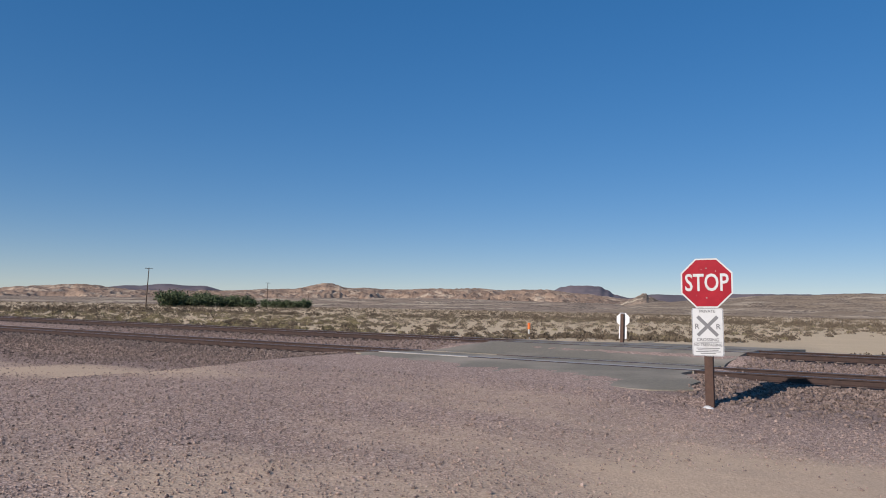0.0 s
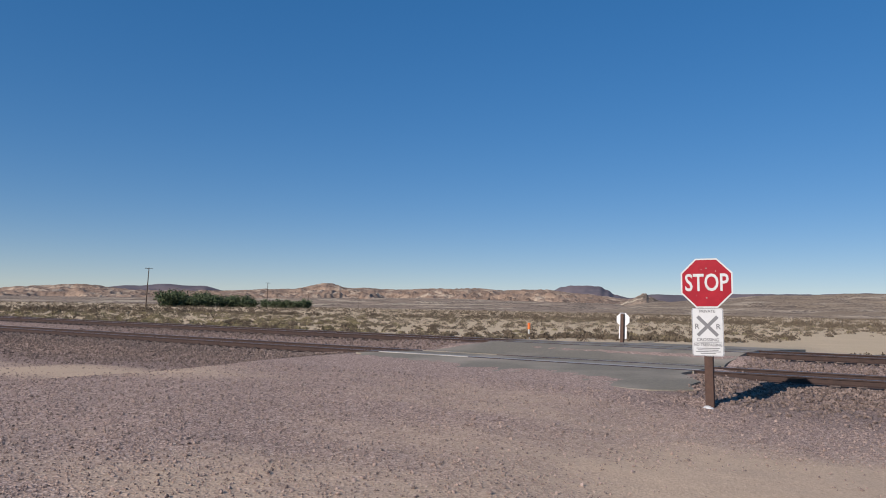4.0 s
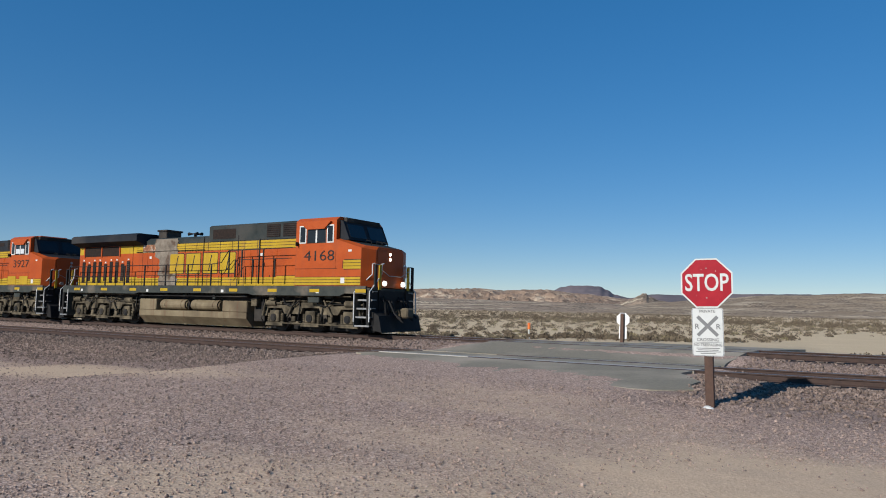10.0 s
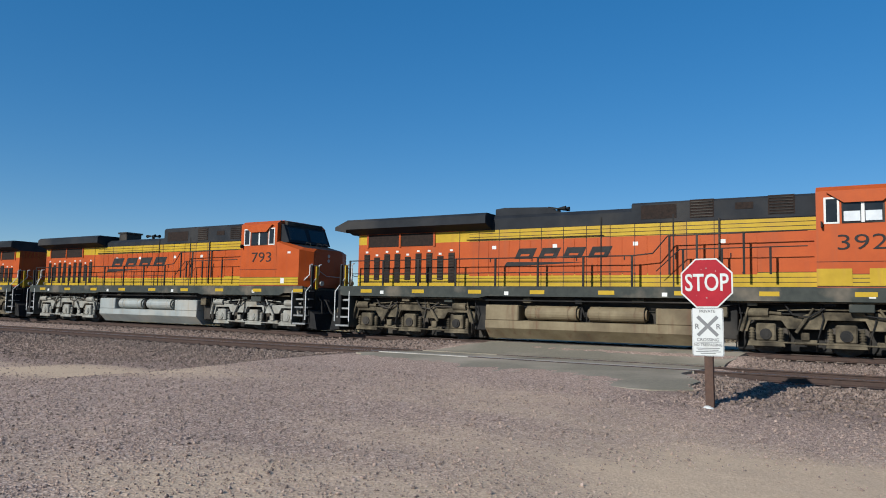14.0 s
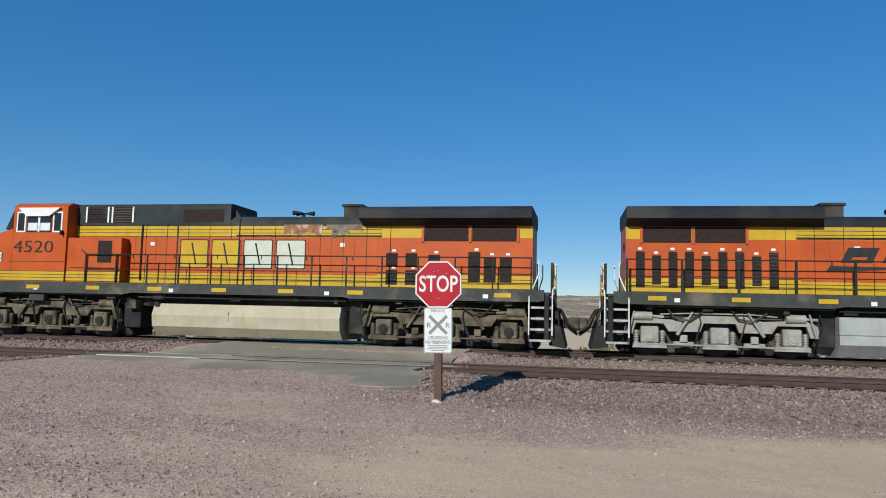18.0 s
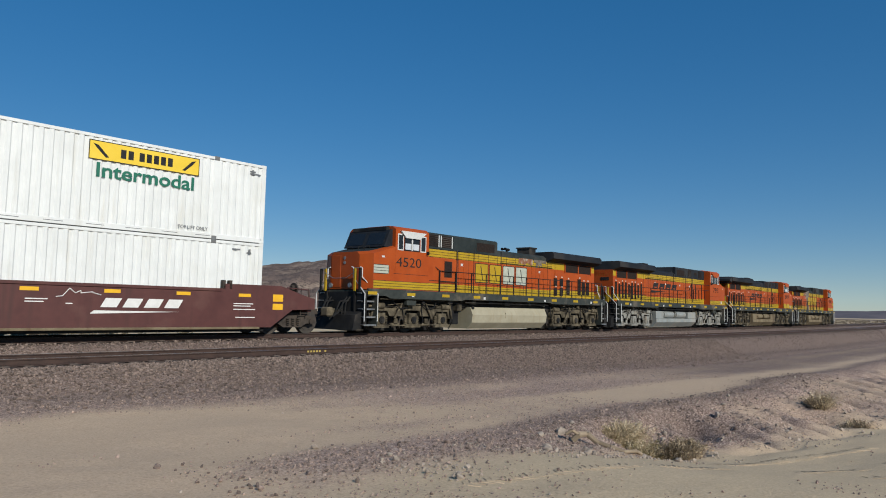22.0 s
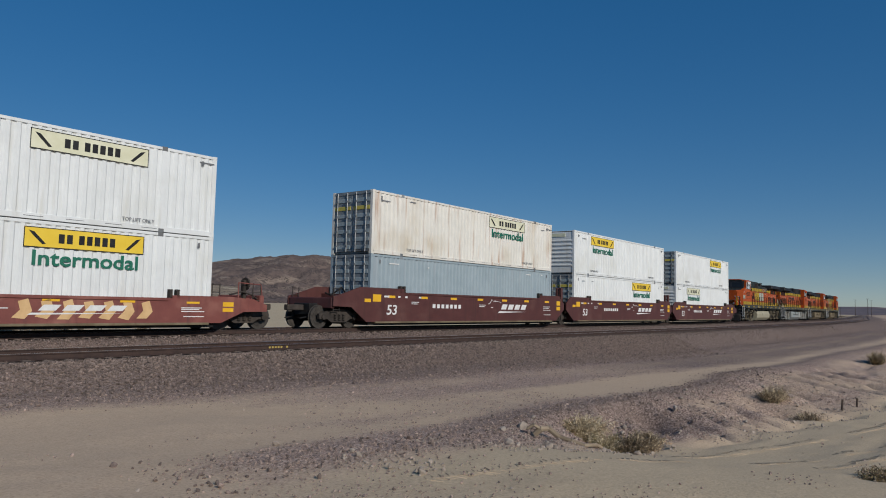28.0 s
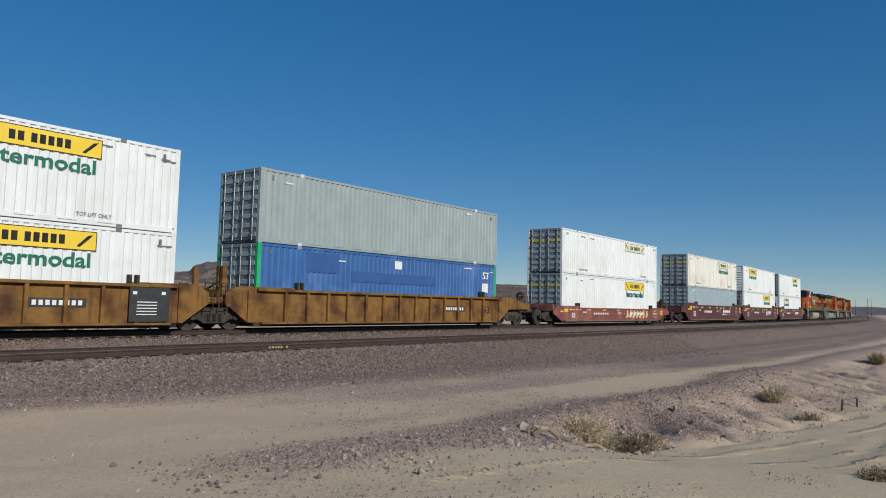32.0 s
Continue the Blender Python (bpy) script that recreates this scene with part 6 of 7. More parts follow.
CBLUE_DARK = material("container_blue_dark", (0.027, 0.075, 0.23), (0.035, 0.095, 0.28), 1.5, 0.55)
CARS = {1: 9.8, 2: -9.6, 3: -29.0, 4: -53.25, 5: -77.15, 6: -96.7}
FLOOR = 0.42
for k, x23 in CARS.items():
    x19 = x23 - 41.54
    if k <= 3:
        car = well_car("dark brown double-stack well car with white stencils and yellow reflectors", BROWN, "coupler" if k == 3 else "joint", "coupler" if k == 1 else "shared")
    elif k == 4:
        car = well_car("faded red double-stack well car with sprayed paint on its side", REDCAR, "coupler", "coupler", graffiti=True, low=True, shorter=1.1)
    else:
        car = well_car("rusty tan ribbed well car with stained panels", TAN, "joint", "coupler" if k == 5 else "shared", ribbed=True, black_ends=k == 6, longer=1.2 if k == 5 else 0.0)
    train.append((car, x19, 0))
    lower, upper = {
        1: ((CWHITE, "clean white corrugated container with a yellow signboard, in the well", "ribs", 2.9, True), (CWHITE, "clean white corrugated container with a yellow signboard, stacked on top", "doors", 9.75, False)),
        2: ((CWHITE, "clean white corrugated container with a yellow signboard, in the well", "doors", 9.55, False), (CWHITE, "clean white corrugated container with a yellow signboard, stacked on top", "ribs", 2.48, False)),
        3: ((CGREYBLUE, "grey-blue corrugated container in the well", "doors", None, False), (CAGED, "rust-streaked cream container with a pale signboard, stacked on top", "doors", 9.25, True)),
        4: ((CWHITE, "clean white corrugated container with a yellow signboard, in the well", "doors", 9.85, False), (CWHITE, "white corrugated container with a faded signboard, stacked on top", "doors", 9.85, True)),
        5: ((CBLUE, "blue corrugated container with green corner posts, in the well", "doors", None, False), (CGREY, "plain grey corrugated container stacked on a blue one", "doors", None, False)),
        6: ((CWHITE, "clean white corrugated container with a yellow signboard, in the well", "doors", 9.75, False), (CWHITE, "clean white corrugated container with a yellow signboard, stacked on top", "doors", 9.75, False)),
    }[k]
    for z, (mat_, label, rear, lx, pale) in ((FLOOR, lower), (FLOOR + HC, upper)):
        box_ = container(mat_, label, rear, lx is not None, lx or 9.8, pale, CGREEN if mat_ is CBLUE else None, writing=mat_ in (CWHITE, CAGED), extra=blue_marks if mat_ is CBLUE else None)
        train.append((box_, x19, 0, z))


# ---- hills, desert, trees and poles beyond the tracks ----
def slope_material(name, earth, pale, dots, cell, spread, patch_scale, patch_at=(0.5, 0.62)):
    """Far hillside: bare earth in two tones with pale washed-out patches, dotted with dark brush."""
    m = material(name, earth[0], earth[1], 0.03, 0.95, detail=12, stain=pale, stain_scale=patch_scale, stain_at=patch_at, spec=0.05)
    n, l = m.node_tree.nodes, m.node_tree.links
    b = n["Principled BSDF"]
    old = b.inputs["Base Color"].links[0].from_socket
    co = n.new("ShaderNodeTexCoord")
    vor = n.new("ShaderNodeTexVoronoi")
    vor.inputs["Scale"].default_value = 1.0 / cell
    l.new(co.outputs["Object"], vor.inputs["Vector"])
    wide = n.new("ShaderNodeTexNoise")
    wide.inputs["Scale"].default_value, wide.inputs["Detail"].default_value = 0.11 / cell, 6.0
    l.new(co.outputs["Object"], wide.inputs["Vector"])
    size = n.new("ShaderNodeMapRange")
    size.inputs["From Min"].default_value, size.inputs["From Max"].default_value = 0.35, 0.65
    size.inputs["To Min"].default_value, size.inputs["To Max"].default_value = spread
    l.new(wide.outputs["Fac"], size.inputs["Value"])
    less = n.new("ShaderNodeMath")
    less.operation = "SUBTRACT"
    l.new(size.outputs["Result"], less.inputs[0])
    l.new(vor.outputs["Distance"], less.inputs[1])
    edge = n.new("ShaderNodeMapRange")
    edge.inputs["From Min"].default_value, edge.inputs["From Max"].default_value = -0.08, 0.08
    l.new(less.outputs[0], edge.inputs["Value"])
    x = n.new("ShaderNodeMix")
    x.data_type = "RGBA"
    l.new(edge.outputs["Result"], x.inputs["Factor"])
    l.new(old, x.inputs["A"])
    x.inputs["B"].default_value = (*dots, 1)
    l.new(x.outputs["Result"], b.inputs["Base Color"])
    return m


TANHILL = slope_material("tan_hills", ((0.20, 0.137, 0.098), (0.37, 0.27, 0.195)), (0.47, 0.37, 0.27), (0.16, 0.115, 0.085), 7.0, (0.1, 0.45), 0.02, (0.54, 0.64))
FOOTHILL = slope_material("brushy_foot_slope", ((0.26, 0.195, 0.14), (0.38, 0.29, 0.21)), (0.52, 0.43, 0.31), (0.14, 0.112, 0.083), 4.5, (0.1, 0.66), 0.012, (0.52, 0.6))
BROWNHILL = slope_material("brown_slope", ((0.25, 0.188, 0.128), (0.38, 0.295, 0.2)), (0.48, 0.39, 0.28), (0.15, 0.115, 0.088), 3.6, (0.15, 0.64), 0.014, (0.53, 0.62))
EASTHILL = slope_material("brown_purple_hills", ((0.125, 0.092, 0.08), (0.205, 0.152, 0.125)), (0.28, 0.215, 0.165), (0.095, 0.075, 0.065), 5.0, (0.15, 0.55), 0.014, (0.54, 0.64))
# Distance haze is mixed into this rock colour, for both far ridges.
PURPLE = material("purple_mountain", (0.112, 0.10, 0.112), (0.175, 0.157, 0.165), 0.006, 0.95, stain=(0.2, 0.155, 0.155), stain_scale=0.003, stain_at=(0.5, 0.7), spec=0.05)


def ridge(name, label, az0, az1, crest, r0, r1, mat_, rough, step=0.12, rows=26, foot=-9.0, seed=0.0):
    """A range of hills round the eye: crest gives its height in degrees by bearing; gullies run down its front."""
    bm_verts, faces = [], []
    n = int((az1 - az0) / step) + 1
    for j in range(rows + 1):
        u = j / rows
        r = r0 + (r1 - r0) * u
        for i in range(n):
            az = az0 + i * step
            a = radians(az)
            x, y = r * math.sin(a), r * math.cos(a)
            top = 1.65 + r1 * math.tan(radians(lerp(az, crest)))
            k = 11.0 / r1
            g = 1 - abs(noise.fractal((x * k, y * k, seed), 0.85, 2.2, 7)) * 1.5
            fine = noise.fractal((x * k * 7, y * k * 7, seed + 5), 0.8, 2.1, 3)
            rise = u ** 1.25
            z = foot + (top - foot) * rise + rough * (g - 0.75) * (0.15 + math.sin(math.pi * min(1, u * 0.92)) ** 0.7) * (top - foot) + rough * 0.30 * fine * (top - foot) * min(1, u * 5) * (1 - u) ** 0.5
            if j == 0:
                z = foot - 3
            bm_verts.append((x, y, z))
    for j in range(rows):
        for i in range(n - 1):
            faces.append((j * n + i, j * n + i + 1, (j + 1) * n + i + 1, (j + 1) * n + i))
    me = bpy.data.meshes.new(name)
    me.from_pydata(bm_verts, [], faces)
    me.materials.append(mat_)
    for p in me.polygons:
        p.use_smooth = True
    return tagged(new(name, me), label, "hills", kind="structure")


ridge("hills_far", "hazy purple-grey desert mountains on the skyline", -70, 10,
      [(-70, 0.4), (-62, 0.55), (-56, 0.85), (-53, 1.15), (-51, 1.38), (-48.5, 1.22), (-46, 0.8), (-40, 0.5), (-24, 0.5), (-21.5, 1.42), (-20.6, 1.8), (-19.9, 1.93), (-18.9, 1.9), (-17.8, 1.86), (-17.2, 1.58), (-16.6, 1.2), (-15.5, 1.0), (-13.6, 1.32), (-12, 1.25), (-8, 1.38), (-3, 1.42), (1, 1.52), (10, 1.3)],
      3300, 4300, PURPLE, 0.12, seed=4.0)
ridge("hills_far_east", "hazy blue-grey mountains low on the skyline", 58, 100, [(58, 0.5), (66, 0.62), (73, 0.5), (78, 0.42), (82, 0.5), (86, 0.38), (100, 0.3)], 3300, 4300, PURPLE, 0.12, seed=14.0)
ridge("hills_tan", "bare tan eroded hills under the mountains", -78, -12.5,
      [(-78, 0.4), (-64, 0.62), (-59, 0.95), (-56.6, 1.1), (-54, 0.9), (-50, 0.85), (-46, 0.95), (-42, 1.18), (-39.1, 1.62), (-37, 1.4), (-34, 1.26), (-28, 1.5), (-25, 1.36), (-22.5, 1.5), (-19, 1.2), (-15.6, 0.9), (-14.5, 1.05), (-12.5, 0.6)],
      1500, 2500, TANHILL, 0.42, step=0.07, rows=60, foot=-3.0, seed=1.0)
ridge("hills_foot", "low brushy slope with pale washes below the tan hills", -78, -12, [(-78, 0.0), (-60, 0.2), (-46, 0.35), (-38, 0.55), (-30, 0.7), (-24, 0.6), (-18, 0.55), (-12, 0.3)], 620, 1450, FOOTHILL, 0.14, step=0.1, rows=40, foot=-0.9, seed=9.0)
ridge("hills_knob", "small grey rocky knob with a pale apron", -17.5, -11.5, [(-17.8, 0.1), (-16.4, 0.5), (-15.5, 0.85), (-14.75, 1.2), (-14.55, 1.34), (-14.3, 1.32), (-14.05, 1.12), (-13.2, 0.8), (-11.5, 0.3)], 1150, 1420, FOOTHILL, 0.2, step=0.06, foot=-2, seed=7.0)
ridge("hills_slope", "long brown scrub-dotted slope rising to the skyline", -17, 36,
      [(-17, 0.3), (-13, 0.75), (-9, 1.12), (-5, 1.32), (0, 1.48), (12, 1.5), (28, 1.6), (36, 1.0)], 480, 1300, BROWNHILL, 0.08, step=0.1, rows=40, foot=-0.8, seed=2.0)
ridge("hills_east", "brown bare hills behind the train", 16, 86,
      [(16, 2.0), (23, 2.6), (26, 2.3), (28.5, 1.95), (31, 1.9), (32.3, 2.0), (33.0, 2.55), (33.7, 2.78), (36, 3.12), (38.4, 3.6), (40, 3.72), (44, 3.5), (48.6, 3.1), (50, 2.3), (51.5, 1.8), (54, 1.75), (58, 1.65), (64, 1.0), (70, 0.2), (76, -0.3), (86, -0.4)],
      1300, 2300, EASTHILL, 0.13, step=0.1, rows=40, foot=-2.0, seed=3.0)


def leaf_material(name, low, high):
    m = material(name, low, high, 2.0, 0.9, vary=0.3, spec=0.15)
    return m


SAGE = leaf_material("scrub_grey", (0.115, 0.094, 0.064), (0.20, 0.165, 0.112))
RABBIT = leaf_material("scrub_yellow", (0.17, 0.145, 0.08), (0.27, 0.23, 0.13))
DARKSCRUB = leaf_material("scrub_dark", (0.09, 0.07, 0.05), (0.16, 0.127, 0.09))
TAMARISK = leaf_material("tamarisk_leaf", (0.055, 0.078, 0.040), (0.115, 0.145, 0.078))
DRYGRASS = leaf_material("dry_brush", (0.48, 0.385, 0.25), (0.70, 0.58, 0.41))
TWIG = leaf_material("twig", (0.20, 0.155, 0.105), (0.34, 0.27, 0.19))


def tuft(rng, x, y, z, w, h, blades, verts, faces):
    """One low rounded bush: small leaf sprays spread over a flattened, uneven dome."""
    for _ in range(blades):
        a = rng.uniform(0, math.tau)
        u = rng.random() ** 0.6
        r = w * 0.5 * u * rng.uniform(0.8, 1.1)
        hh = h * math.sqrt(max(0.0, 1 - u * u)) * rng.uniform(0.35, 1.05)
        cx, cy, cz = x + r * math.cos(a), y + r * math.sin(a), z + hh
        s = w * rng.uniform(0.05, 0.095)
        b = rng.uniform(0, math.tau)
        dx, dy = s * math.cos(b), s * math.sin(b)
        k = len(verts)
        verts += [(cx - dx, cy - dy, cz - s * 0.7), (cx + dx, cy + dy, cz - s * rng.uniform(0.2, 0.8)), (cx + rng.uniform(-s, s) * 0.6, cy + rng.uniform(-s, s) * 0.6, cz + s * rng.uniform(0.5, 1.1))]
        faces.append((k, k + 1, k + 2))


def scrub(name, label, count, mat_, seed, near, far, size, az0=-66, az1=5, patchy=0.0):
    rng = random.Random(seed)
    verts, faces = [], []
    made = 0
    while made < count:
        d = near * (far / near) ** (rng.random() ** 0.85)
        a = radians(rng.uniform(az0, az1))
        x, y = d * math.sin(a), d * math.cos(a)
        q = y - bend(x)[0]
        if q < 28.5 or (abs(x + 6.5 - 0.2 * (y - 28)) < 4.5 and y < 75):
            continue
        if patchy and noise.noise((x * 0.02, y * 0.02, seed)) < patchy - rng.random() * 0.3:
            continue
        made += 1
        w = rng.uniform(*size) * (1 + 0.35 * min(1, d / 300))
        tuft(rng, x, y, ground_height(x, y), w, w * rng.uniform(0.32, 0.5), 72 if d < 75 else (38 if d < 170 else 16), verts, faces)
    me = bpy.data.meshes.new(name)
    me.from_pydata(verts, [], faces)
    me.materials.append(mat_)
    return tagged(new(name, me), label, "scrub", kind="stuff")


scrub("scrub", "grey-brown desert scrub dotted over the sand", 1500, SAGE, 11, 38, 150, (0.35, 0.9), az1=30, patchy=-0.12)
scrub("scrub", "small dark bushes dotted over the sand", 1500, DARKSCRUB, 18, 33, 150, (0.35, 0.95), az1=30, patchy=-0.15)
scrub("scrub", "grey-brown desert scrub on the flat beyond the tracks", 2200, SAGE, 16, 100, 480, (0.6, 1.2), az1=30, patchy=-0.1)
scrub("scrub", "yellow-green rabbitbrush beyond the tracks", 420, RABBIT, 12, 44, 150, (0.5, 1.05), az1=-36, patchy=-0.05)
scrub("scrub", "low olive rabbitbrush in the sand", 120, RABBIT, 15, 42, 150, (0.4, 0.8), az0=-38, az1=20, patchy=0.05)
scrub("scrub", "dark dry creosote beyond the tracks", 5600, DARKSCRUB, 13, 120, 780, (0.8, 1.8), az1=20, patchy=-0.15)
scrub("scrub", "dark dry creosote along the distant line", 1300, DARKSCRUB, 17, 120, 800, (0.8, 1.8), az0=58, az1=89)


def tree(seed, h):
    """A bushy tamarisk: short forked trunk, limbs, and a ragged crown of small leaf sprays."""
    rng = random.Random(seed)
    e = empty("tree", "dark green bushy tamarisk tree in a grove", "tree", "grove of trees")
    bm = bmesh.new()
    tips = []
    for k in range(6):
        a = k * 1.05 + rng.uniform(-0.3, 0.3)
        p0 = Vector((0, 0, -0.4))
        p1 = Vector((0.25 * math.cos(a), 0.25 * math.sin(a), h * 0.22))
        p2 = p1 + Vector((h * 0.16 * math.cos(a), h * 0.16 * math.sin(a), h * rng.uniform(0.2, 0.42)))
        p3 = p2 + Vector((h * 0.1 * math.cos(a + 0.5), h * 0.1 * math.sin(a + 0.5), h * rng.uniform(0.1, 0.25)))
        tube(bm, p0, p1, 0.16, 0.12, 6)
        tube(bm, p1, p2, 0.11, 0.06, 6)
        tube(bm, p2, p3, 0.06, 0.025, 5)
        tips += [p1, p2, (p2 + p3) / 2, p3]
    part("trunk", bm, POLEWOOD, e)
    verts, faces = [], []
    for t in tips:
        for _ in range(42):
            c = t + Vector((rng.gauss(0, h * 0.13), rng.gauss(0, h * 0.13), rng.gauss(0, h * 0.11)))
            c.z = max(0.25, min(h, c.z))
            s = h * rng.uniform(0.03, 0.065)
            n = Vector((rng.uniform(-1, 1), rng.uniform(-1, 1), rng.uniform(-0.4, 1))).normalized()
            u = n.orthogonal().normalized()
            v = n.cross(u)
            k = len(verts)
            verts += [tuple(c + u * s), tuple(c + v * s * 0.7), tuple(c - u * s), tuple(c - v * s * 0.8 - Vector((0, 0, s * 0.4)))]
            faces.append((k, k + 1, k + 2, k + 3))
    me = bpy.data.meshes.new("crown")
    me.from_pydata(verts, [], faces)
    me.materials.append(TAMARISK)
    c = new("crown", me)
    c.parent = e
    return e


protos = [tree(21, 6.4), tree(22, 5.6), tree(23, 4.6)]
rng = random.Random(31)
spots = []
for k in range(26):
    u = k / 25
    az = -50.9 + 10.3 * u
    if 0.62 < u < 0.66 or 0.70 < u < 0.735:
        continue
    spots.append((az + rng.uniform(-0.15, 0.15), 300 + rng.uniform(-16, 16) + 60 * u, 0 if u < 0.35 else (1 if u < 0.62 else 2)))
used = set()
for az, r, kind in spots:
    x, y = r * math.sin(radians(az)), r * math.cos(radians(az))
    m = pose(x, y, ground_height(x, y) - 0.15, 0, 0, rng.uniform(0, 360)) @ Matrix.Diagonal((1.15, 1.15, rng.uniform(0.6, 1.12), 1))
    if kind not in used:
        used.add(kind)
        protos[kind].matrix_basis = m
    else:
        copy_thing(protos[kind], m)


def pole(az, r, h, arms=1, lean=0.0):
    e = empty("utility_pole", "dark weathered wooden utility pole standing in the scrub", "utility pole", "utility poles")
    bm = bmesh.new()
    tube(bm, (0, 0, -0.8), (0, 0, h), 0.19, 0.12, 10)
    part("shaft", bm, POLEWOOD, e)
    for k in range(arms):
        z = h - 0.35 - 0.9 * k
        arm = bx("crossarm", POLEWOOD, e, -1.15, 1.15, -0.2, -0.1, z, z + 0.13, 0.01)
        for dx in (-1.05, -0.5, 0.5, 1.05):
            bm = bmesh.new()
            tube(bm, (dx, -0.15, z + 0.13), (dx, -0.15, z + 0.27), 0.045, 0.03, 8)
            part("insulator", bm, GLASS, arm)
    x, y = r * math.sin(radians(az)), r * math.cos(radians(az))
    e.matrix_basis = pose(x, y, ground_height(x, y), 0, lean, -az)
    return e


for az, r, h, lean in ((-52.28, 231, 12.0, 1.6), (-43.65, 364, 12.4, 0.8), (-40.52, 520, 11.0, 0.0), (-36.6, 567, 12.0, 0.0), (-42.9, 505, 9.0, 0.0),
                       (81.5, 620, 12.0, 0.0), (82.25, 560, 12.0, 0.0), (82.45, 700, 14.0, 0.0), (83.5, 560, 9.0, 0.0), (83.9, 800, 12.0, 0.0), (80.6, 900, 10.0, 0.0), (84.8, 620, 10.0, 0.0)):
    pole(az, r, h, 1, lean)

marker = empty("marker_post", "white post with an orange cap in the sand", "marker post")
bm = bmesh.new()
tube(bm, (0, 0, -0.3), (0, 0, 0.85), 0.05, seg=10)
part("post", bm, SIGNWHITE, marker)
bm = bmesh.new()
tube(bm, (0, 0, 0.72), (0, 0, 1.12), 0.09, seg=10)
part("cap", bm, MARKER, marker, "orange cap")
mx, my = 46 * math.sin(radians(-23.17)), 46 * math.cos(radians(-23.17))
marker.matrix_basis = pose(mx, my, ground_height(mx, my))


# ---- loose stone ----
def stone_shapes(n, seed):
    """Rough, broken, many-sided lumps: a knobbly octahedron with cut corners."""
    rng = random.Random(seed)
    out = []
    for _ in range(n):
        v = [[rng.uniform(-0.3, 0.3), rng.uniform(-0.3, 0.3), rng.uniform(0.55, 0.95)]]
        for z, r, turn in ((0.3, 0.95, 0.0), (-0.35, 0.9, 0.5)):
            for k in range(5):
                a = math.tau * (k + turn + rng.uniform(-0.25, 0.25)) / 5
                q = r * rng.uniform(0.7, 1.1)
                v.append([q * math.cos(a), q * math.sin(a), z + rng.uniform(-0.2, 0.2)])
        v.append([rng.uniform(-0.3, 0.3), rng.uniform(-0.3, 0.3), -rng.uniform(0.55, 0.9)])
        out.append(np.array(v) * (1.0, rng.uniform(0.6, 1.0), rng.uniform(0.6, 0.9)))
    return out


LUMP = [(0, 1 + k, 1 + (k + 1) % 5) for k in range(5)] + [(1 + k, 6 + k, 1 + (k + 1) % 5) for k in range(5)] + [(1 + (k + 1) % 5, 6 + k, 6 + (k + 1) % 5) for k in range(5)] + [(11, 6 + (k + 1) % 5, 6 + k) for k in range(5)]
SHAPES = stone_shapes(24, 3)


def stones(name, label, mat_, places, sink=0.25):
    """Stones at (x, y, radius), each turned at random and settled into the ground, in one mesh."""
    rng = np.random.default_rng(len(places))
    verts, faces = [], []
    for k, (x, y, r) in enumerate(places):
        q = rng.normal(size=4)
        w, a, b, c = q / np.linalg.norm(q)
        m = np.array([[1 - 2 * (b * b + c * c), 2 * (a * b - c * w), 2 * (a * c + b * w)], [2 * (a * b + c * w), 1 - 2 * (a * a + c * c), 2 * (b * c - a * w)], [2 * (a * c - b * w), 2 * (b * c + a * w), 1 - 2 * (a * a + b * b)]])
        p = SHAPES[k % len(SHAPES)] @ m.T * r
        p += (x, y, ground_height(x, y) + r * (0.7 - sink))
        verts.append(p)
        faces.append(np.array(LUMP) + 12 * k)
    me = bpy.data.meshes.new(name)
    me.from_pydata(np.concatenate(verts).tolist(), [], np.concatenate(faces).tolist())
    me.materials.append(mat_)
    return tagged(new(name, me), label, "stones", kind="stuff")


def off_road(x, q):
    return not (left(q) - 0.6 < x < right(q) + 0.3)


rng = random.Random(41)
spots = []
while len(spots) < 40000:
    x = rng.uniform(-34, 46) if rng.random() < 0.8 else rng.uniform(-60, 110)
    q = 18.1 - abs(rng.gauss(0, 1.7))
    if q < 13.6 or not off_road(x, q) or (q < 16.8 and -14 < x < -3.2):
        continue
    spots.append((x, q + bend(x)[0], rng.uniform(0.022, 0.050)))
stones("ballast", "purple-brown crushed stone on the shoulder of the track", STONE, spots)
spots = []
while len(spots) < 11000:
    x = rng.uniform(-34, 50) if rng.random() < 0.8 else rng.uniform(-60, 120)
    q = rng.uniform(20.5, 22.45)
    if off_road(x, q):
        spots.append((x, q + bend(x)[0], rng.uniform(0.024, 0.052)))
stones("ballast", "purple-brown crushed stone between the tracks", STONE, spots)
spots = []
while len(spots) < 900:
    x = rng.uniform(-30, 50)
    q = NEAR_Y + rng.uniform(-1.5, 1.5)
    if off_road(x, q):
        spots.append((x, q + bend(x)[0], rng.uniform(0.022, 0.045)))
stones("ballast", "crushed stone between the wooden ties", STONE, spots)
PEBBLE = material("pebble", (0.185, 0.135, 0.11), (0.36, 0.27, 0.22), 12, 0.95, vary=0.4)
spots = []
while len(spots) < 42000:
    d = 3.5 * (30 / 3.5) ** rng.random()
    a = radians(rng.uniform(-66, 88))
    x, y = d * math.sin(a), d * math.cos(a)
    if y < 0.3 or y > 14.5:
        continue
    g = cover(x, y)[0]
    if rng.random() > (g - 0.15) * 1.6 + 0.25 * noise.noise((x * 0.7, y * 0.7, 2)):
        continue
    spots.append((x, y, min(0.035, rng.uniform(0.006, 0.0125) * (1.8 if rng.random() < 0.06 else 1) * (0.8 + d / 14))))
stones("gravel", "scattered small stones on the dirt", PEBBLE, spots, 0.35)
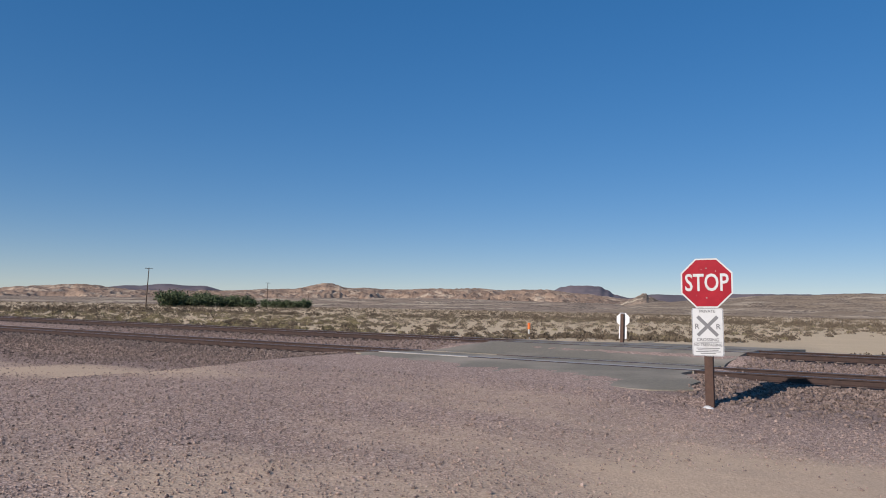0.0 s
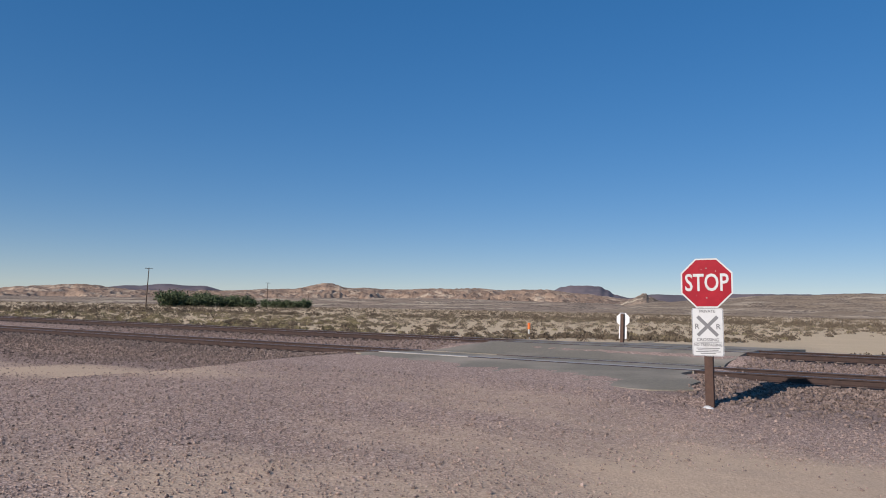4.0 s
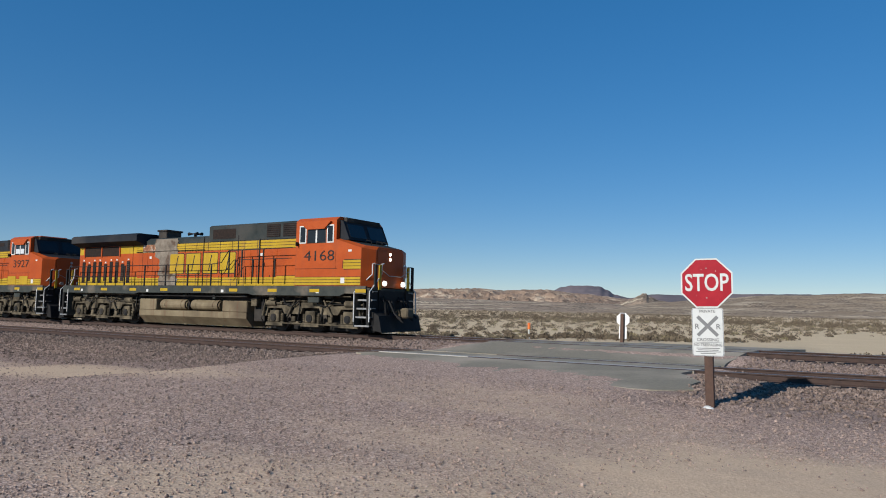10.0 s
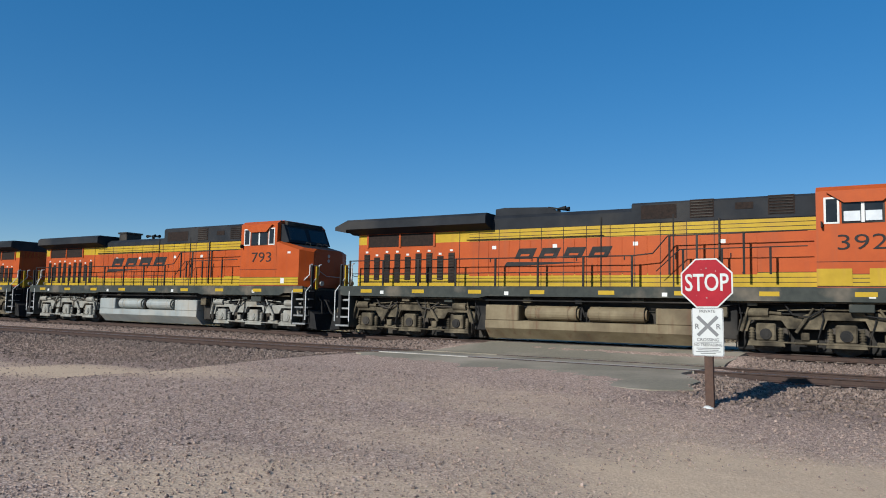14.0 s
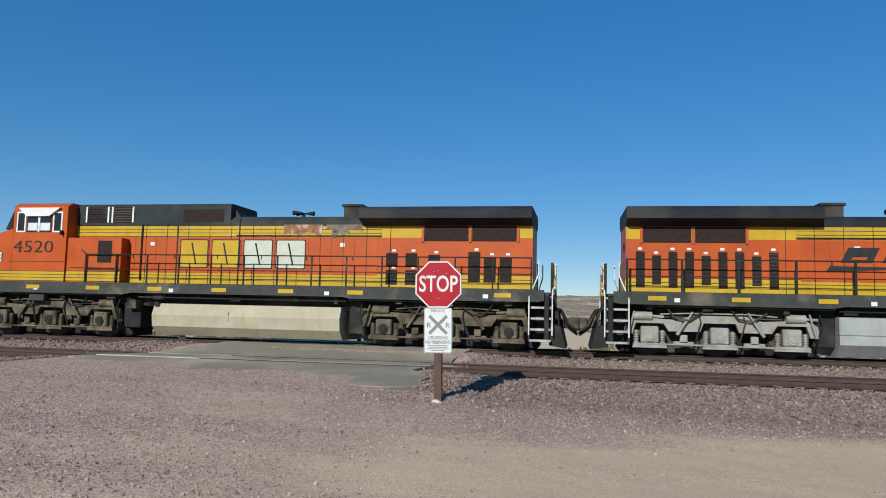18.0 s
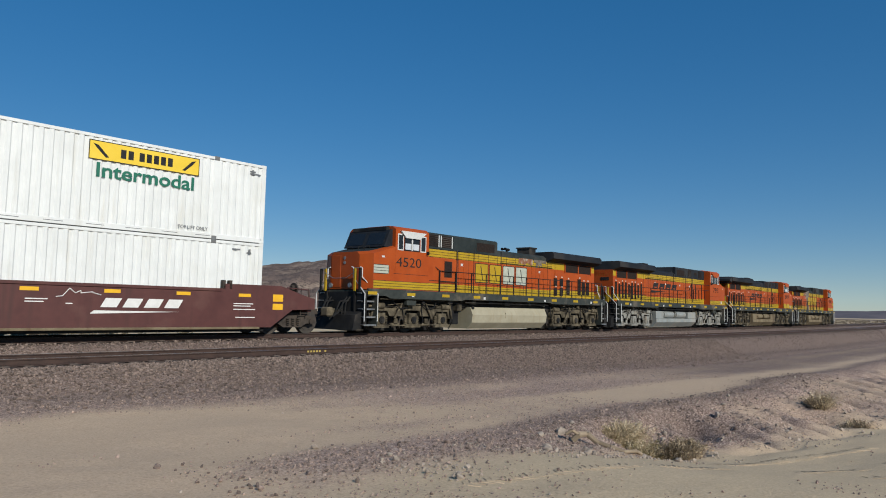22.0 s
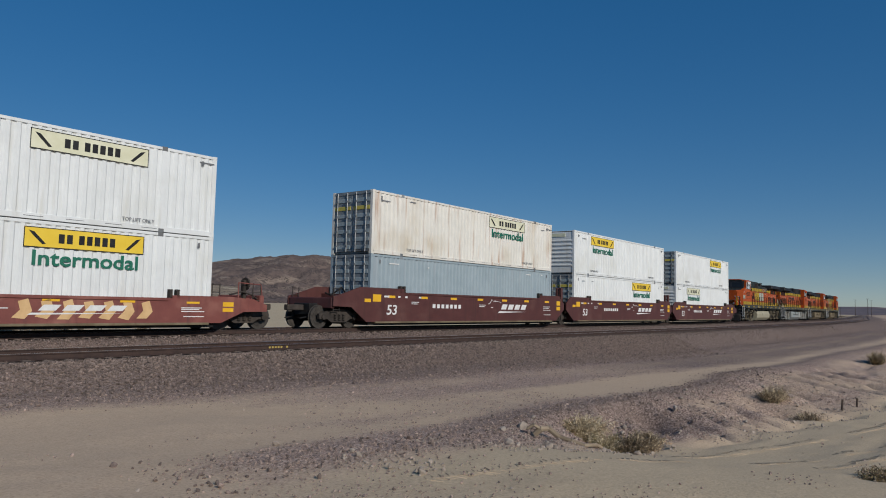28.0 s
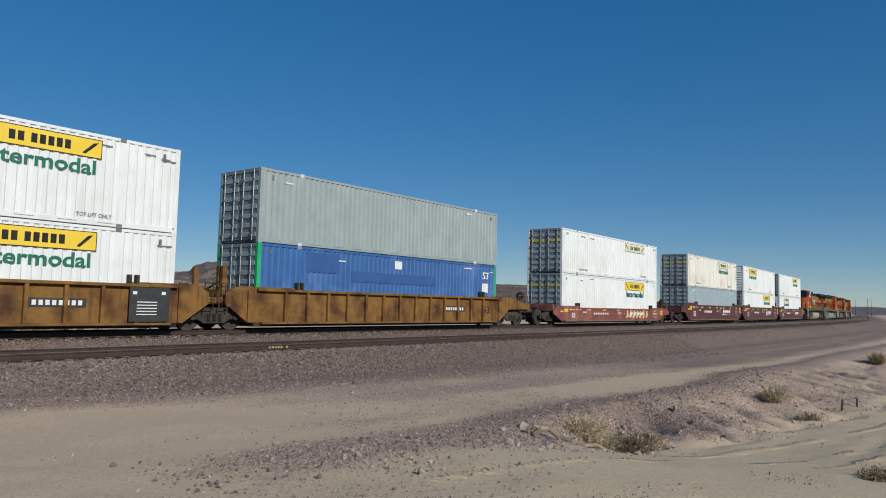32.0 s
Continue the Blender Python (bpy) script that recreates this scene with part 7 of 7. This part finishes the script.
PALESTONE = material("pale_stone", (0.26, 0.21, 0.17), (0.38, 0.32, 0.26), 12, 0.95, vary=0.2)
spots = []
while len(spots) < 70:
    x, y = rng.uniform(-14, 24), rng.uniform(3, 13.5)
    spots.append((x, y, rng.uniform(0.012, 0.028)))
for x, y, r in ((-2.65, 4.75, 0.08), (10.9, 6.75, 0.13), (6.3, 7.7, 0.06), (17.2, 6.4, 0.1), (22.0, 6.0, 0.08)):
    spots.append((x, y, r))
stones("gravel", "pale larger stones lying about on the dirt", PALESTONE, spots, 0.35)

spots = []
while len(spots) < 2600:
    x = rng.uniform(4, 34)
    y = bank_crest(x) - 0.25 + rng.gauss(0, 0.6)
    spots.append((x, y, rng.uniform(0.012, 0.03) if rng.random() < 0.96 else rng.uniform(0.03, 0.06)))
stones("gravel", "dark broken rocks along the crest of the bank", STONE, spots, 0.3)

spots = []
while len(spots) < 2400:
    x = rng.uniform(6, 34)
    y = rng.uniform(bank_foot(x) - 0.7, bank_crest(x))
    if noise.noise((x * 0.6, y * 0.6, 44)) > -0.15:
        spots.append((x, y, rng.uniform(0.012, 0.03) if rng.random() < 0.95 else rng.uniform(0.035, 0.075)))
stones("gravel", "broken tan rocks washed down the bank", PALESTONE, spots, 0.3)

# ---- brush at the wash ----
def dry_bush(label, x, y, w, h, stems, mats, seed):
    rng = random.Random(seed)
    e = empty("bush", label, "bush")
    e.matrix_basis = pose(x, y, ground_height(x, y) - 0.02)
    for name, mat_, share in mats:
        verts, faces = [], []
        for _ in range(int(stems * share)):
            a = rng.uniform(0, math.tau)
            lean = rng.random() ** 0.45
            bx0, by0 = w * 0.25 * rng.uniform(-1, 1), w * 0.12 * rng.uniform(-1, 1)
            tip = Vector((bx0 + w * 0.42 * lean * math.cos(a), by0 + w * 0.25 * lean * math.sin(a), h * rng.uniform(0.25, 1.0) * (1.1 - 0.6 * lean)))
            mid = Vector((bx0 + (tip.x - bx0) * 0.35, by0 + (tip.y - by0) * 0.35, tip.z * 0.6))
            root = Vector((bx0, by0, -0.03))
            t = rng.uniform(0.006, 0.013)
            side = Vector((math.cos(a + 1.57), math.sin(a + 1.57), 0)) * t
            k = len(verts)
            verts += [tuple(root - side), tuple(root + side), tuple(mid + side * 1.4), tuple(mid - side * 1.4), tuple(tip)]
            faces += [(k, k + 1, k + 2, k + 3), (k + 3, k + 2, k + 4)]
            for _ in range(6):
                c = mid.lerp(tip, rng.uniform(0.1, 1)) + Vector((rng.gauss(0, 0.03), rng.gauss(0, 0.03), rng.gauss(0, 0.02)))
                s = rng.uniform(0.015, 0.045)
                k = len(verts)
                d = Vector((rng.uniform(-1, 1), rng.uniform(-1, 1), rng.uniform(-1, 1)))
                verts += [tuple(c), tuple(c + d * s), tuple(c + d.cross(Vector((0.3, 0.5, 0.8))) * s)]
                faces.append((k, k + 1, k + 2))
        me = bpy.data.meshes.new(name)
        me.from_pydata(verts, [], faces)
        me.materials.append(mat_)
        o = new(name, me)
        o.parent = e
    return e


OLIVE = leaf_material("olive_brush", (0.27, 0.22, 0.11), (0.41, 0.34, 0.185))
dry_bush("bleached straw-coloured brush on the crest of the bank", 12.7, 6.55, 1.7, 0.42, 2000, (("stem_mass", DRYGRASS, 0.95), ("foliage", OLIVE, 0.05)), 1)
dry_bush("dry olive and straw brush on the face of the bank", 12.2, 5.85, 1.5, 0.48, 2200, (("stem_mass", DRYGRASS, 0.6), ("foliage", OLIVE, 0.4)), 2)
dry_bush("grey twiggy brush at the foot of the bank", 12.6, 5.3, 1.1, 0.42, 1100, (("stem_mass", TWIG, 0.75), ("foliage", DRYGRASS, 0.25)), 3)
dry_bush("pale grey twiggy brush beside the straw brush", 13.6, 5.6, 1.2, 0.4, 800, (("stem_mass", TWIG, 0.35), ("foliage", DRYGRASS, 0.65)), 8)
dry_bush("small tan brush on the bank of the wash", 23.6, 5.75, 1.7, 0.6, 700, (("stem_mass", DRYGRASS, 0.6), ("foliage", TWIG, 0.4)), 4)
dry_bush("low grey brush in the wash", 22.3, 4.5, 1.6, 0.38, 600, (("stem_mass", TWIG, 0.75), ("foliage", DRYGRASS, 0.25)), 5)
dry_bush("olive brush by the far bank", 51.0, 6.5, 2.2, 0.95, 700, (("stem_mass", TWIG, 0.7), ("foliage", OLIVE, 0.3)), 6)
dry_bush("dark low brush beside the dirt track", 11.0, 1.35, 1.0, 0.16, 500, (("stem_mass", TWIG, 0.7), ("foliage", OLIVE, 0.3)), 7)

snag = empty("dead_branch", "grey dead branch lying on the dirt by the brush", "branch")
def lie(x, y, up):
    """A place over the dirt, seen from the foot of the branch."""
    return Vector((x - 11.0, y - 6.0, ground_height(x, y) - ground_height(11.0, 6.0) + up))


bm = bmesh.new()
spine = [(10.80, 6.45, 0.02), (10.86, 6.36, 0.14), (10.95, 6.26, 0.17), (11.05, 6.1, 0.10), (11.12, 5.92, 0.06), (11.25, 5.74, 0.05), (11.45, 5.6, 0.05), (11.7, 5.52, 0.04)]
for k, (p, q) in enumerate(zip(spine, spine[1:])):
    tube(bm, lie(*p), lie(*q), 0.055 - 0.004 * k, 0.051 - 0.004 * k, 8)
path_tube(bm, [lie(10.86, 6.36, 0.14), lie(10.72, 6.42, 0.2), lie(10.66, 6.5, 0.12)], 0.028, 6)
part("limb", bm, TWIG, snag)
snag.matrix_basis = pose(11.0, 6.0, ground_height(11.0, 6.0))


def tyre_marks(label, way, gauge, seed):
    """Pressed lug marks along a curving dirt track: short ridges of soil on both sides of a shallow rut."""
    rng = random.Random(seed)
    verts, faces = [], []
    for (x0, y0), (x1, y1) in zip(way, way[1:]):
        d = math.hypot(x1 - x0, y1 - y0)
        ux, uy = (x1 - x0) / d, (y1 - y0) / d
        for i in range(int(d / 0.10)):
            if noise.noise((x0 + ux * i * 0.1, y0, seed)) < -0.18:
                continue
            for side in (-1, 1):
                off = side * gauge + rng.uniform(-0.02, 0.02)
                cx, cy = x0 + ux * i * 0.10 - uy * off, y0 + uy * i * 0.10 + ux * off
                w, t, hh = rng.uniform(0.05, 0.10), rng.uniform(0.016, 0.028), rng.uniform(0.003, 0.011)
                ax, ay = (-uy * side + ux * 0.5), (ux * side + uy * 0.5)
                k = len(verts)
                for a_, b_, z in ((-w, -t, -0.01), (w, -t, -0.01), (w, t, -0.01), (-w, t, -0.01), (-w * 0.8, 0, hh), (w * 0.7, 0, hh * 0.8)):
                    px, py = cx + ax * a_ + ux * b_, cy + ay * a_ + uy * b_
                    verts.append((px, py, ground_height(px, py) + z))
                faces += [(k, k + 1, k + 5, k + 4), (k + 2, k + 3, k + 4, k + 5), (k + 1, k + 2, k + 5), (k + 3, k, k + 4)]
    me = bpy.data.meshes.new("tyre_marks")
    me.from_pydata(verts, [], faces)
    me.materials.append(CLOD)
    return tagged(new("tyre_marks", me), label, "tyre marks", kind="stuff")


CLOD = material("pressed_soil", (0.40, 0.295, 0.19), (0.56, 0.425, 0.285), 14, 0.95, spec=0.1, bump=0.3, vary=0.15)
tyre_marks("pressed tyre marks curving over the lower dirt track", [(5.6, 4.9), (7.2, 4.55), (8.8, 4.1), (10.2, 3.6), (11.6, 3.1), (13.2, 2.55), (15.4, 2.0), (18.5, 1.5), (23, 1.0)], 0.10, 51)
tyre_marks("older pressed tyre marks beside the bank", [(11.5, 4.3), (13.4, 3.9), (15.6, 3.4), (18.4, 2.9), (22, 2.45), (28, 2.0), (36, 1.6)], 0.12, 52)
tyre_marks("pressed tyre marks curving over the lower dirt track", [(10.4, 2.7), (12.0, 2.15), (14.2, 1.6), (17, 1.15), (21, 0.7)], 0.10, 53)
for x, y in ((24.4, 4.05), (26.3, 3.95)):
    st = empty("stake", "short dark wooden stake standing in the wash", "stake")
    bm = bmesh.new()
    tube(bm, (0, 0, -0.2), (0.02, 0, 0.34), 0.035, 0.03, 7)
    part("shaft", bm, POLEWOOD, st)
    st.matrix_basis = pose(x, y, ground_height(x, y), 3, 4, 0)


# ---- everything that moves ----
def run(t):
    """Metres that the train has gone since 19 s."""
    return 10.115 * (t - 19) + 0.0064 * (t * t - 361) + lerp(t, [(5.0, -0.85), (8.0, -0.54), (9.5, -0.32), (11.0, -0.08), (13.0, 0.02), (16.0, 0.05), (19.0, 0.0)])


def motions():
    times = [0.0, 2.0, 4.0, 6.0] + [7 + 0.5 * i for i in range(50)] + [32.0]
    for ob, at, turn, *up in train:
        # the two trucks, metres ahead of the origin, stay on the line
        b0, b1 = (4.08, 18.22) if turn else ((-18.22, -4.08) if ob.name.startswith("loco") else (-1.62, 17.77))
        rows = []
        for t in times:
            s = at + run(t)
            p0, p1 = on_line(s + b0, FAR_Y, 0), on_line(s + b1, FAR_Y, 0)
            way = (p1 - p0).normalized()
            a = math.atan2(way.y, way.x)
            p = p0 - way * b0
            p.z = FAR_RAIL + sum(up)
            rows.append((t, Matrix.Translation(p) @ Matrix.Rotation(a + radians(turn), 4, "Z")))
        walk(ob, rows)
    for w, way in [(w, 1) for w in ROLLING] + TURNING:
        at = w.location.copy()
        rows = []
        for k in range(481):
            t = k / 15
            rows.append((t, Matrix.Translation(at) @ Matrix.Rotation(way * run(t) / at.z % math.tau, 4, "Y")))
        walk(w, rows)


motions()
